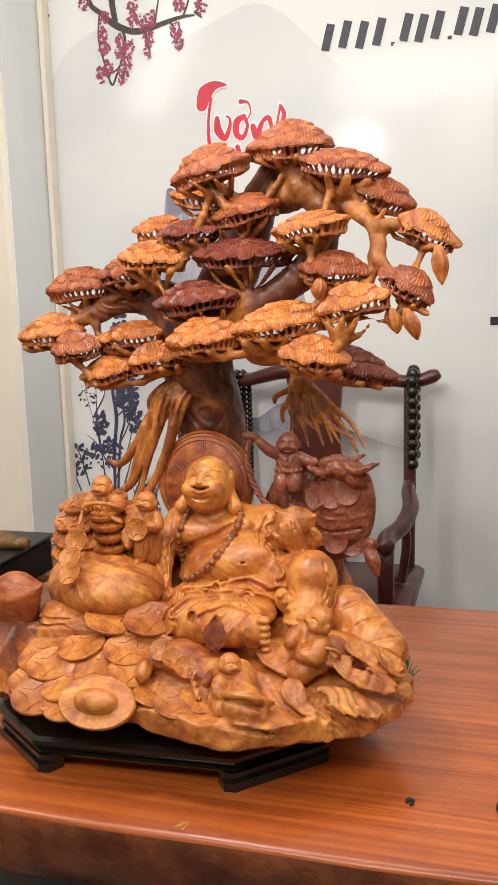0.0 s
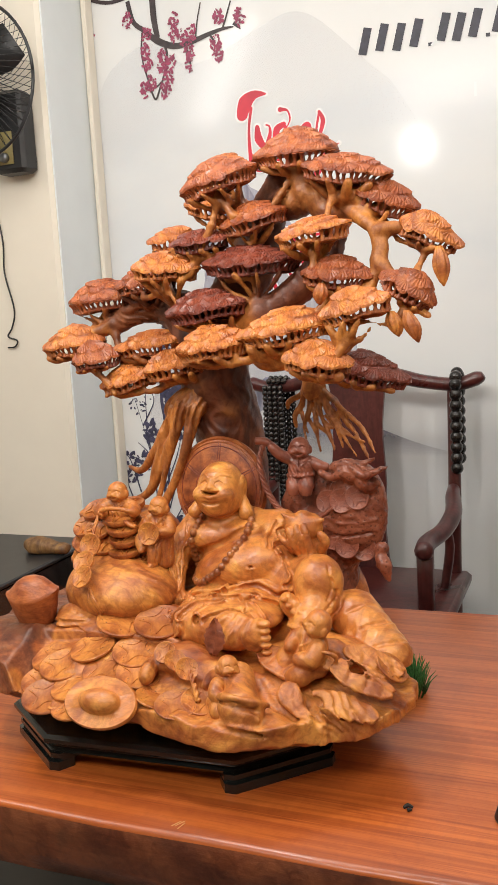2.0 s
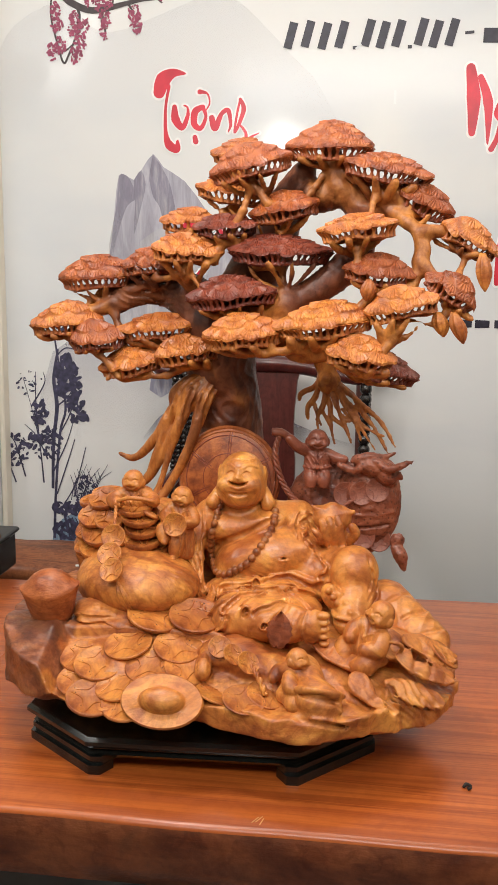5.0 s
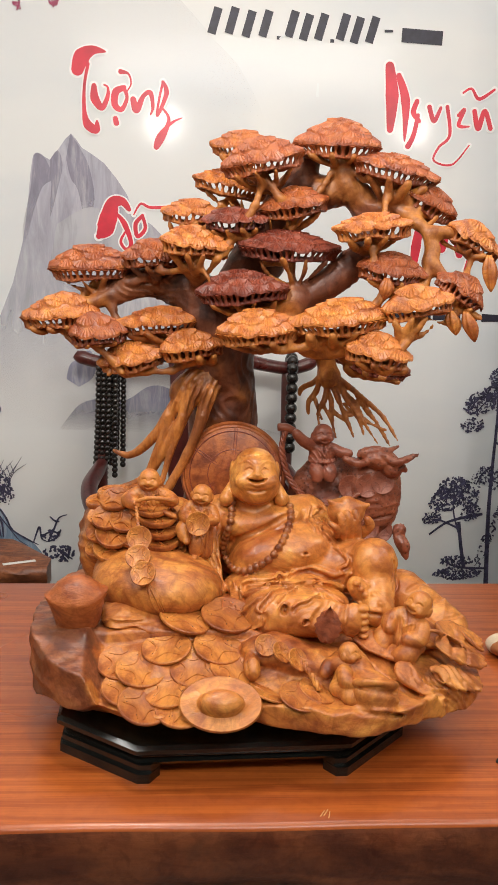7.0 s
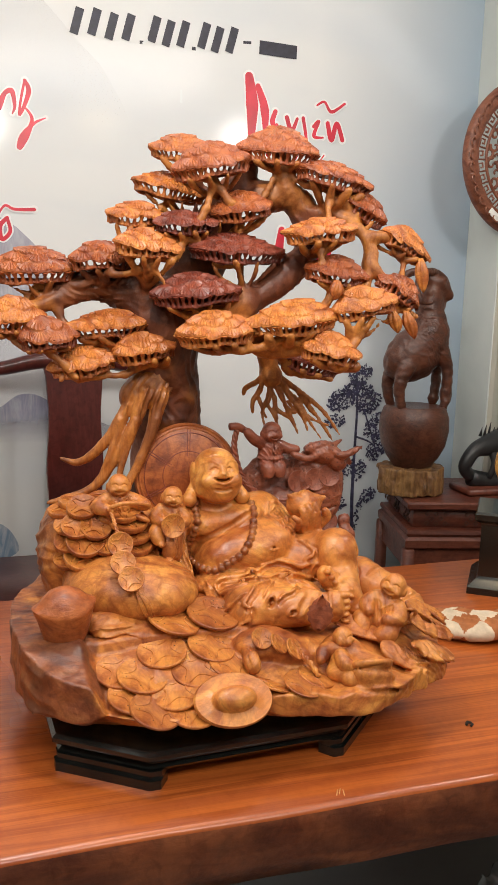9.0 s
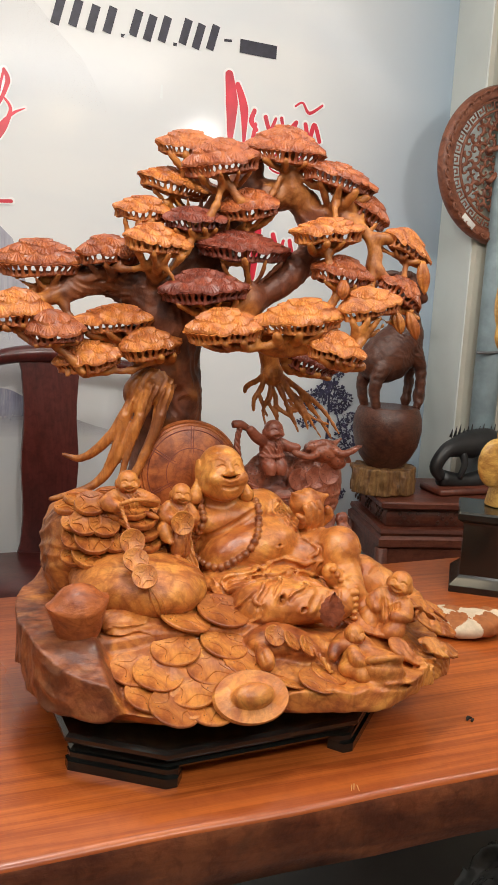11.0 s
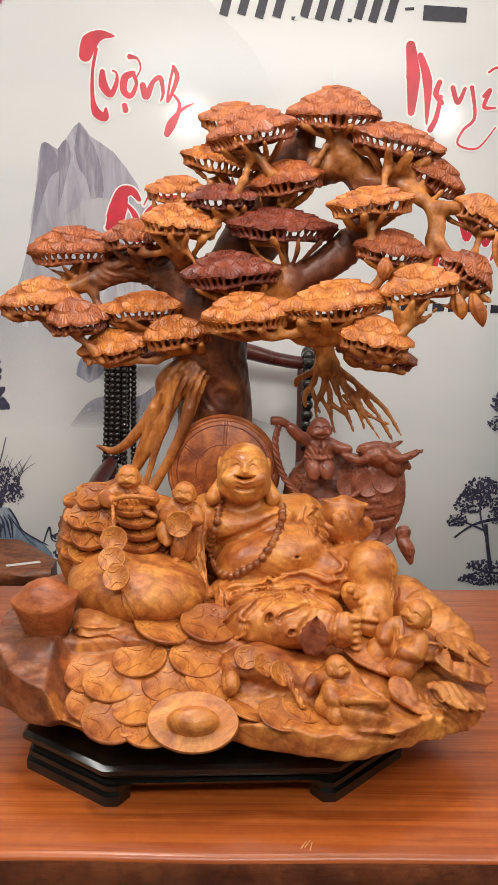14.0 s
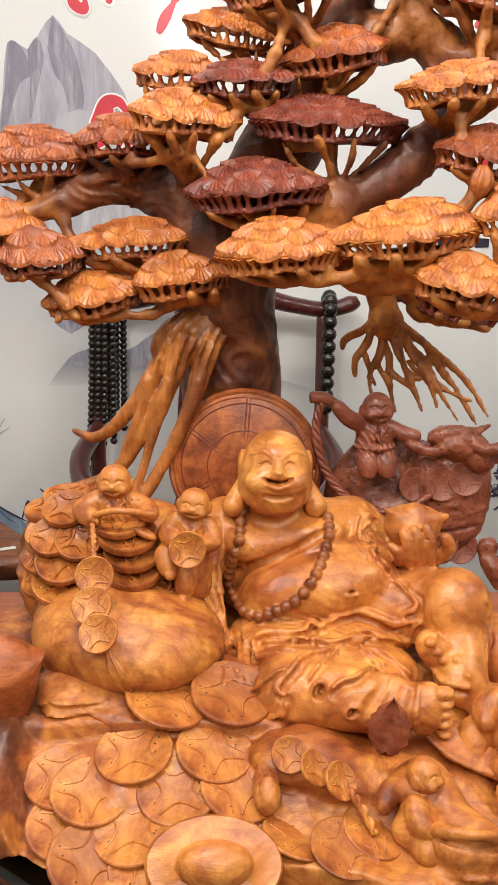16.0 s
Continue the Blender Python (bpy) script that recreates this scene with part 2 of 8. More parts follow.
def mural_print():
    """Glossy printed sheet: pale grey-blue mist with soft broad washes."""
    m, n, l, b = material("glossy_mural_print", 0.13, spec=0.2)
    v = mapped(n, l, (0.7, 1, 1.6))
    a = noise_node(n, l, v, 1.3, 4, 0.5, 0.3)
    r = ramp(n, ((0.3, (0.69, 0.725, 0.76)), (0.5, (0.775, 0.79, 0.795)), (0.72, (0.82, 0.82, 0.805))))
    l.new(a.outputs[0], r.inputs[0])
    # base colour blends to a darker blue-grey towards the east end
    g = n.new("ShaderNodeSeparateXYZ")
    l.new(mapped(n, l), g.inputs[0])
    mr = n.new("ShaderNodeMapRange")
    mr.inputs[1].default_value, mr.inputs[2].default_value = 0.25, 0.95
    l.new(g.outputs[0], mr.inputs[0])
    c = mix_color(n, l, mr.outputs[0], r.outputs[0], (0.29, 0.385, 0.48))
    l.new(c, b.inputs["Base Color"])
    w = noise_node(n, l, mapped(n, l, (1, 1, 1)), 4, 2)
    bump(n, l, b, w.outputs[0], 0.12, 0.004)
    return m


def wash(name, top, z0, z1, strength=0.9):
    """A printed mountain: streaked wash that thins out into the mist below."""
    m, n, l, b = material(name, 0.2, spec=0.35)
    s = noise_node(n, l, mapped(n, l, (15, 1, 2.4), (0, 12, 0)), 1.7, 7, 0.7, 0.8)
    r = ramp(n, ((0.25, tuple(c * 0.62 for c in top)), (0.5, top), (0.75, (0.77, 0.77, 0.80))))
    l.new(s.outputs[0], r.inputs[0])
    g = n.new("ShaderNodeSeparateXYZ")
    l.new(mapped(n, l), g.inputs[0])
    mr = n.new("ShaderNodeMapRange")
    mr.inputs[1].default_value, mr.inputs[2].default_value = z1, z0
    l.new(g.outputs[2], mr.inputs[0])
    l.new(r.outputs[0], b.inputs["Base Color"])
    mr.inputs[3].default_value, mr.inputs[4].default_value = strength, 0.0
    l.new(mr.outputs[0], b.inputs["Alpha"])
    return m


MURAL = mural_print()
MOUNTAIN = wash("violet_mountain_wash", (0.5, 0.49, 0.58), 0.95, 1.7, 0.85)
RIDGE = wash("dusky_ridge_wash", (0.36, 0.34, 0.43), 1.5, 1.8, 0.75)
MIST = wash("pale_mist_wash", (0.72, 0.72, 0.78), 1.38, 1.6, 0.6)
MOUNTAINFAR = wash("pale_mountain_wash", (0.48, 0.53, 0.66), 1.95, 2.36, 0.12)
MOUNTAINLOW = wash("slate_mountain_wash", (0.35, 0.35, 0.47), 0.955, 1.07, 0.75)
BLUEROCK = wash("blue_rock_wash", (0.27, 0.38, 0.52), 0.35, 0.60, 0.9)


# ---- mesh helpers ----
class Geo:
    """Vertices and faces gathered into one mesh."""

    def __init__(self):
        self.v, self.f = [], []

    def add(self, verts, faces, m=None):
        k = len(self.v)
        self.v += [tuple(m @ Vector(p)) if m else tuple(p) for p in verts]
        self.f += [tuple(i + k for i in q) for q in faces]
        return self

    def box(self, c, s, bevel=0.004, m=None):
        """A box with chamfered edges, centre c and size s."""
        hx, hy, hz = (a / 2 for a in s)
        e = min(bevel, hx * 0.6, hy * 0.6, hz * 0.6)
        rings = []
        for z, d in ((-hz, e), (-hz + e, 0), (hz - e, 0), (hz, e)):
            x, y = hx - d, hy - d
            cx, cy = (e, e) if d == 0 else (e * 0.6, e * 0.6)
            rings.append([(c[0] + a, c[1] + b, c[2] + z) for a, b in (
                (-x + cx, -y), (x - cx, -y), (x, -y + cy), (x, y - cy), (x - cx, y), (-x + cx, y), (-x, y - cy), (-x, -y + cy))])
        return self.loft(rings, m=m)

    def loft(self, rings, caps=True, m=None, closed=True):
        n = len(rings[0])
        v = [p for r in rings for p in r]
        f = []
        for i in range(len(rings) - 1):
            for j in range(n if closed else n - 1):
                k = (j + 1) % n
                f.append((i * n + j, i * n + k, (i + 1) * n + k, (i + 1) * n + j))
        if caps:
            f.append(tuple(range(n))[::-1])
            f.append(tuple((len(rings) - 1) * n + j for j in range(n)))
        return self.add(v, f, m)

    def lathe(self, prof, n=24, c=(0, 0, 0), m=None, sx=1.0, sy=1.0, caps=True):
        rings = [[(c[0] + r * sx * math.cos(2 * math.pi * j / n), c[1] + r * sy * math.sin(2 * math.pi * j / n), c[2] + z) for j in range(n)] for r, z in prof]
        return self.loft(rings, caps, m=m)

    def tube(self, pts, radii, n=8, smooth=4, flat=1.0):
        p, r = curve_points(pts, radii, smooth)
        rings = []
        up = Vector((0, 0, 1))
        t0 = (p[1] - p[0]).normalized()
        side = t0.cross(up) if abs(t0.dot(up)) < 0.95 else t0.cross(Vector((1, 0, 0)))
        side.normalize()
        for i in range(len(p)):
            t = (p[min(i + 1, len(p) - 1)] - p[max(i - 1, 0)]).normalized()
            side = (side - t * side.dot(t)).normalized()
            q = t.cross(side)
            rings.append([tuple(p[i] + (side * math.cos(2 * math.pi * j / n) + q * math.sin(2 * math.pi * j / n) * flat) * r[i]) for j in range(n)])
        return self.loft(rings)

    def ball(self, c, r, n=10, s=(1, 1, 1)):
        k = max(4, n // 2)
        prof = [(max(1e-5, r * math.sin(math.pi * i / k)), -r * math.cos(math.pi * i / k)) for i in range(k + 1)]
        rings = [[(c[0] + a * s[0] * math.cos(2 * math.pi * j / n), c[1] + a * s[1] * math.sin(2 * math.pi * j / n), c[2] + z * s[2]) for j in range(n)] for a, z in prof]
        return self.loft(rings)

    def mesh(self, name, smooth=True):
        me = bpy.data.meshes.new(name)
        me.from_pydata(self.v, [], self.f)
        me.polygons.foreach_set("use_smooth", [smooth] * len(me.polygons))
        me.update()
        return me


def curve_points(pts, radii, smooth):
    """Catmull-Rom points and radii through the given ones."""
    p = [Vector(a) for a in pts]
    if not hasattr(radii, "__len__"):
        radii = [radii] * len(p)
    if smooth <= 1 or len(p) < 3:
        return p, list(radii)
    q, r = [], []
    for i in range(len(p) - 1):
        a, b, c, d = p[max(i - 1, 0)], p[i], p[i + 1], p[min(i + 2, len(p) - 1)]
        for s in range(smooth):
            t = s / smooth
            q.append(0.5 * ((2 * b) + (c - a) * t + (2 * a - 5 * b + 4 * c - d) * t * t + (3 * b - a - 3 * c + d) * t ** 3))
            r.append(radii[i] * (1 - t) + radii[i + 1] * t)
    q.append(p[-1])
    r.append(radii[-1])
    return q, r


def part(name, geo, mat, parent=None, label="", smooth=True, m=None):
    """One mesh object, under a thing or a part."""
    me = geo if isinstance(geo, bpy.types.Mesh) else geo.mesh(name, smooth)
    if mat and not me.materials:
        me.materials.append(mat)
    ob = new(name, me)
    ob.parent = parent
    if m:
        ob.matrix_basis = m
    if label:
        ob["label"] = label
    return ob


def thing(name, label, category, group="", at=(0, 0, 0)):
    ob = new(name)
    ob.location = at
    ob.empty_display_size = 0.02
    return tagged(ob, label, category, group)


def structure(name, geo, mat, label="", smooth=False):
    ob = part(name, geo, mat, None, "", smooth)
    return tagged(ob, label, "", "", "structure")


def flat_smooth(me, angle=35):
    me.set_sharp_from_angle(angle=radians(angle))
    return me


# ---- carving helpers: a distance field that is cut and blended like wood ----
lattice = np.random.RandomState(7).rand(32, 32, 32).astype(np.float32) * 2 - 1


def grain3(x, y, z):
    """Smooth lattice noise."""
    xi, yi, zi = np.floor(x).astype(int), np.floor(y).astype(int), np.floor(z).astype(int)
    fx, fy, fz = x - xi, y - yi, z - zi
    fx, fy, fz = (a * a * (3 - 2 * a) for a in (fx, fy, fz))
    out = 0
    for dx in (0, 1):
        for dy in (0, 1):
            for dz in (0, 1):
                w = (fx if dx else 1 - fx) * (fy if dy else 1 - fy) * (fz if dz else 1 - fz)
                out = out + w * lattice[(xi + dx) % 32, (yi + dy) % 32, (zi + dz) % 32]
    return out


def join_meshes(name, meshes):
    """Several surfaces as one mesh."""
    v, fc = [], []
    for me in meshes:
        o = len(v)
        v += [tuple(q.co) for q in me.vertices]
        fc += [tuple(i + o for i in q.vertices) for q in me.polygons]
    me = bpy.data.meshes.new(name)
    me.from_pydata(v, [], fc)
    me.polygons.foreach_set("use_smooth", [True] * len(fc))
    return me


def heart_of(me, value, name="heart"):
    """Store how much of the second wood tone each point shows."""
    co = np.empty(len(me.vertices) * 3, np.float32)
    me.vertices.foreach_get("co", co)
    at = me.attributes.new(name, "FLOAT", "POINT")
    at.data.foreach_set("value", np.clip(value(co.reshape(-1, 3)), 0, 1).astype(np.float32))


class Field:
    def __init__(self, lo, hi, h):
        self.lo, self.h = np.array(lo, float), h
        self.n = np.ceil((np.array(hi) - self.lo) / h).astype(int) + 1
        self.d = np.full(self.n, 0.06, np.float32)
        self.ax = [np.float32(self.lo[i] + h * np.arange(self.n[i])) for i in range(3)]

    def window(self, lo, hi):
        a = np.clip(np.floor((np.array(lo) - self.lo) / self.h).astype(int), 0, self.n)
        b = np.clip(np.ceil((np.array(hi) - self.lo) / self.h).astype(int) + 1, 0, self.n)
        sl = tuple(slice(i, j) for i, j in zip(a, b))
        return sl, np.meshgrid(*(self.ax[i][sl[i]] for i in range(3)), indexing="ij", sparse=True)

    def blend(self, sl, v, k, cut=False):
        d = self.d[sl]
        if cut:
            hh = np.clip(0.5 - 0.5 * (d + v) / k, 0, 1)
            self.d[sl] = d * (1 - hh) - v * hh + k * hh * (1 - hh)
        else:
            hh = np.clip(0.5 + 0.5 * (d - v) / k, 0, 1)
            self.d[sl] = d * (1 - hh) + v * hh - k * hh * (1 - hh)

    def egg(self, c, r, rot=(0, 0, 0), k=0.012, cut=False):
        m = np.array(pose(0, 0, 0, *rot).to_3x3().transposed(), np.float32)
        big = max(r) + 2 * k + 0.004
        sl, (x, y, z) = self.window([a - big for a in c], [a + big for a in c])
        x, y, z = x - c[0], y - c[1], z - c[2]
        q = [m[i][0] * x + m[i][1] * y + m[i][2] * z for i in range(3)]
        k0 = np.sqrt(sum((q[i] / r[i]) ** 2 for i in range(3)))
        k1 = np.sqrt(sum((q[i] / r[i] ** 2) ** 2 for i in range(3))) + 1e-6
        self.blend(sl, k0 * (k0 - 1) / k1, k, cut)
        return self

    def rod(self, a, b, ra, rb=None, k=0.012, cut=False):
        rb = ra if rb is None else rb
        a, b = np.array(a, np.float32), np.array(b, np.float32)
        big = max(ra, rb) + 2 * k + 0.004
        sl, (x, y, z) = self.window(np.minimum(a, b) - big, np.maximum(a, b) + big)
        ab = b - a
        t = np.clip(((x - a[0]) * ab[0] + (y - a[1]) * ab[1] + (z - a[2]) * ab[2]) / (float(ab @ ab) + 1e-12), 0, 1)
        v = np.sqrt((x - a[0] - t * ab[0]) ** 2 + (y - a[1] - t * ab[1]) ** 2 + (z - a[2] - t * ab[2]) ** 2) - (ra + (rb - ra) * t)
        self.blend(sl, v, k, cut)
        return self

    def path(self, pts, radii, k=0.008, smooth=4, cut=False):
        p, r = curve_points(pts, radii, smooth)
        for i in range(len(p) - 1):
            self.rod(p[i], p[i + 1], r[i], r[i + 1], k, cut)
        return self

    def front(self, x, z):
        """The y of the first solid met from the front."""
        i = int(np.clip(round((x - self.lo[0]) / self.h), 0, self.n[0] - 1))
        j = int(np.clip(round((z - self.lo[2]) / self.h), 0, self.n[2] - 1))
        col = np.nonzero(self.d[i, :, j] < 0)[0]
        return float(self.ax[1][col[0]]) if len(col) else None

    def crease(self, xz, r, k=0.004, cut=False, lift=0.0, smooth=5):
        """A ridge or groove laid on the front of the shape along (x, z) points."""
        p, rr = curve_points([(x, 0, z) for x, z in xz], r, smooth)
        on = []
        for a, b in zip(p, rr):
            y = self.front(a.x, a.z)
            if y is not None:
                on.append((Vector((a.x, y - lift, a.z)), b))
        for (a, ra), (b, rb) in zip(on, on[1:]):
            if (a - b).length < 0.035:
                self.rod(a, b, ra, rb, k, cut)
        return self

    def lay(self, pts, r, k=0.003, cut=False, lift=0.0, smooth=5):
        """A ridge or groove along points drawn on to the surface."""
        p, rr = curve_points(pts, r, smooth)
        on = []
        for q in p:
            q, nrm = np.array(q, float), np.array((0.0, -1.0, 0.0))
            for _ in range(4):
                i = np.clip(np.round((q - self.lo) / self.h).astype(int), 1, self.n - 2)
                d = float(self.d[tuple(i)])
                nrm = np.array([float(self.d[tuple(i + e)] - self.d[tuple(i - e)]) for e in np.eye(3, dtype=int)])
                nrm /= np.linalg.norm(nrm) + 1e-9
                q = q - nrm * float(np.clip(d, -0.006, 0.006))
            on.append(q + nrm * lift)
        for a, b, ra, rb in zip(on, on[1:], rr, rr[1:]):
            self.rod(a, b, ra, rb, k, cut)
        return self

    def ripple(self, c, r, way, wave, amp, warp=0.012, seed=0.0):
        """Drapery: rows of folds across the direction way, fading out from c over the radii r."""
        big = [1.6 * a for a in r]
        sl, (x, y, z) = self.window([a - b for a, b in zip(c, big)], [a + b for a, b in zip(c, big)])
        fall = np.exp(-1.6 * (((x - c[0]) / r[0]) ** 2 + ((y - c[1]) / r[1]) ** 2 + ((z - c[2]) / r[2]) ** 2))
        w = warp * grain3(x * 28 + seed, y * 28 + seed, z * 28)
        s = np.sin(2 * math.pi * (x * way[0] + y * way[1] + z * way[2] + w) / wave)
        self.d[sl] -= amp * fall * (1 - 2 * np.abs(s) ** 0.7)
        return self

    def rough(self, scale, amp, octaves=2):
        g = np.meshgrid(*self.ax, indexing="ij", sparse=True)
        near = np.abs(self.d) < 0.02
        idx = np.nonzero(near)
        x, y, z = (self.ax[i][idx[i]] for i in range(3))
        tot = 0
        for o in range(octaves):
            s = scale * 2 ** o
            tot = tot + amp / 2 ** o * grain3(x * s + o * 7.3, y * s + 3.1, z * s + 1.7)
        self.d[idx] += tot.astype(np.float32)
        return self

    def mesh(self, name):
        """Surface nets over the field."""
        d = self.d.copy()
        for i in range(3):
            for e in (0, -1):
                s = [slice(None)] * 3
                s[i] = e
                d[tuple(s)] = np.maximum(d[tuple(s)], 0.001)
        neg = d < 0
        cnt = sum(neg[a:self.n[0] - 1 + a, b:self.n[1] - 1 + b, c:self.n[2] - 1 + c].astype(np.uint8) for a in (0, 1) for b in (0, 1) for c in (0, 1))
        cell = np.nonzero((cnt > 0) & (cnt < 8))
        num = len(cell[0])
        ids = np.full(self.n - 1, -1, np.int32)
        ids[cell] = np.arange(num)
        tot, wt = np.zeros((num, 3)), np.zeros(num)
        corners = [(a, b, c) for a in (0, 1) for b in (0, 1) for c in (0, 1)]
        val = {k: d[cell[0] + k[0], cell[1] + k[1], cell[2] + k[2]] for k in corners}
        for k in corners:
            for i in range(3):
                if k[i] == 0:
                    k2 = tuple(1 if j == i else k[j] for j in range(3))
                    a, b = val[k], val[k2]
                    on = (a < 0) != (b < 0)
                    t = np.where(on, a / np.where(on, a - b, 1), 0)
                    p = np.zeros((num, 3)) + k
                    p[:, i] += t
                    tot += p * on[:, None]
                    wt += on
        pos = self.lo + self.h * (np.stack(cell, 1) + tot / wt[:, None])
        faces = []
        for i in range(3):
            j, k = (i + 1) % 3, (i + 2) % 3
            s0, s1 = [slice(None)] * 3, [slice(None)] * 3
            s0[i], s1[i] = slice(0, -1), slice(1, None)
            for s in (s0, s1):
                s[j], s[k] = slice(1, -1), slice(1, -1)
            a, b = neg[tuple(s0)], neg[tuple(s1)]
            e = np.stack(np.nonzero(a != b), 1)
            flip = a[tuple(e.T)]
            e[:, j] += 1
            e[:, k] += 1
            q = []
            for dj, dk in ((1, 1), (0, 1), (0, 0), (1, 0)):
                c = e.copy()
                c[:, j] -= dj
                c[:, k] -= dk
                q.append(ids[tuple(c.T)])
            q = np.stack(q, 1)
            q[~flip] = q[~flip][:, ::-1]
            faces.append(q)
        faces = np.concatenate(faces)
        faces = faces[(faces >= 0).all(1)]
        me = bpy.data.meshes.new(name)
        me.vertices.add(num)
        me.vertices.foreach_set("co", pos.astype(np.float32).ravel())
        me.loops.add(len(faces) * 4)
        me.loops.foreach_set("vertex_index", faces.astype(np.int32).ravel())
        me.polygons.add(len(faces))
        me.polygons.foreach_set("loop_start", np.arange(0, len(faces) * 4, 4, dtype=np.int32))
        me.polygons.foreach_set("use_smooth", np.ones(len(faces), bool))
        me.update(calc_edges=True)
        return me


# ---- the room ----
WALL_Y = 2.80
structure("floor", Geo().box((0, 0, -0.05), (7.2, 6.4, 0.1)), FLOORTILE, "grey tiled shop floor")
structure("ceiling", Geo().box((0, 0, 3.15), (7.2, 6.4, 0.1)), CEILPAINT, "white painted ceiling")
structure("wall_north", Geo().box((0, WALL_Y + 0.07, 1.55), (7.2, 0.12, 3.1)), EASTPAINT, "painted wall behind the printed mural")
structure("wall_south", Geo().box((0, -3.1, 1.55), (7.2, 0.12, 3.1)), WALLPAINT, "cream painted wall")
structure("wall_west", Geo().box((-3.5, 0, 1.55), (0.12, 6.4, 3.1)), WALLPAINT, "cream painted wall")
structure("wall_east", Geo().box((3.5, 0, 1.55), (0.12, 6.4, 3.1)), WALLPAINT, "cream painted wall")
structure("pillar_west", Geo().box((-2.06, 2.655, 1.55), (1.09, 0.31, 3.1), 0.012), WALLPAINT, "cream painted projecting pillar")
# thin sheet that colours this side cooler than the cream front
structure("pillar_west_side", Geo().box((-1.513, 2.66, 1.55), (0.006, 0.29, 3.1), 0.001), SIDEPAINT, "pale grey-blue painted pillar side")
structure("trim_west", Geo().box((-1.498, 2.772, 1.55), (0.018, 0.05, 3.08), 0.004), WALLPAINT, "pale corner moulding beside the mural")
# east pillar: darker cream front than the west one, greyer side sheet
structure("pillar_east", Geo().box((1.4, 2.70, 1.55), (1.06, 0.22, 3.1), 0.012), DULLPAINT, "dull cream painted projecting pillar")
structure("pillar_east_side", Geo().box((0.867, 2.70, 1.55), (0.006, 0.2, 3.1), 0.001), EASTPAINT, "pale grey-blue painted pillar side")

# ---- the long table ----
table = thing("table", "long polished reddish wooden table with a thick slab top", "table")
top = Geo()
rows = []
for i in range(41):
    x = -1.75 + 2.9 * i / 40
    yf = 0.979 + 0.011 * (x + 0.85) + 0.003 * math.sin(x * 5.0) + 0.0018 * math.sin(x * 17 + 1)
    yb = 1.918 + 0.025 * (x + 0.3)
    w = 0.004 * math.sin(x * 8) + 0.003 * math.sin(x * 21)
    rows.append([(x, yb, 0.757), (x, yf + 0.007, 0.757), (x, yf + 0.001, 0.7545), (x, yf - 0.002, 0.749), (x, yf - 0.001 + w * 0.5, 0.72), (x, yf + 0.002 + w, 0.68), (x, yf + 0.012 + w, 0.648), (x, yf + 0.03, 0.642), (x, yb, 0.642)])
top.loft(rows)
tt = top.mesh("slab_top")
tt.materials.append(TABLEWOOD)
tt.materials.append(TABLEEDGE)
for p in tt.polygons:
    if p.center.z < 0.745:
        p.material_index = 1
part("slab_top", flat_smooth(tt, 50), None, table, "glossy orange-brown slab with a darker live edge")
for lx in (-1.6, 1.0):
    part("trestle_leg", Geo().box((lx, 1.45, 0.32), (0.12, 0.62, 0.64), 0.01), TABLEEDGE, table)

# ---- black stand under the carving ----
def octagon(grow, z):
    """The plinth's plan, grown outwards by grow."""
    pts = [(-0.668, 1.083), (-0.364, 1.099), (-0.254, 1.212), (-0.262, 1.43), (-0.368, 1.53), (-0.69, 1.515), (-0.795, 1.405), (-0.788, 1.172)]
    cx, cy = -0.525, 1.305
    return [(cx + (x - cx) * (1 + grow / 0.26), cy + (y - cy) * (1 + grow / 0.21), z) for x, y in pts]


stand = thing("carving_stand", "black lacquered eight-sided wooden stand with moulded feet", "stand")
body = Geo().loft([octagon(g, z) for g, z in ((-0.02, 0.782), (-0.004, 0.783), (0.0, 0.788), (-0.006, 0.793), (-0.006, 0.797), (0.004, 0.80), (0.0085, 0.805), (0.0085, 0.811), (0.003, 0.816), (-0.004, 0.8165), (-0.012, 0.8145), (-0.022, 0.8175), (-0.09, 0.818))])
part("top", flat_smooth(body.mesh("top"), 30), BLACK, stand)
oc = octagon(0, 0)
for i in range(8):
    a, b, c = Vector(oc[i - 1]), Vector(oc[i]), Vector(oc[(i + 1) % 8])
    g = Geo()
    short = (b - a).length < 0.2
    for z0, z1, gr in ((0.757, 0.771, 0.004), (0.771, 0.777, -0.002), (0.777, 0.784, 0.001)):
        ring = []
        o = octagon(gr, 0)
        p0, p1, p2 = Vector(o[i - 1]), Vector(o[i]), Vector(o[(i + 1) % 8])
        u, w = (p0 - p1), (p2 - p1)
        ul, wl = (u.length * 0.5 if u.length < 0.2 else 0.017), (w.length * 0.5 if w.length < 0.2 else 0.017)
        u.normalize(), w.normalize()
        inn = (Vector((-0.525, 1.305, 0)) - p1).normalized() * 0.045
        poly = [p1 + u * ul, p1, p1 + w * wl, p1 + w * wl + inn * 0.6, p1 + inn, p1 + u * ul + inn * 0.6]
        g.loft([[(p.x, p.y, z) for p in poly] for z in (z0, z1)])
    part("foot", g, BLACK, stand, smooth=False)

# ---- the carving ----
carving = thing("wood_carving", "honey-coloured wood carving of a seated monk under a pine", "wood carving")

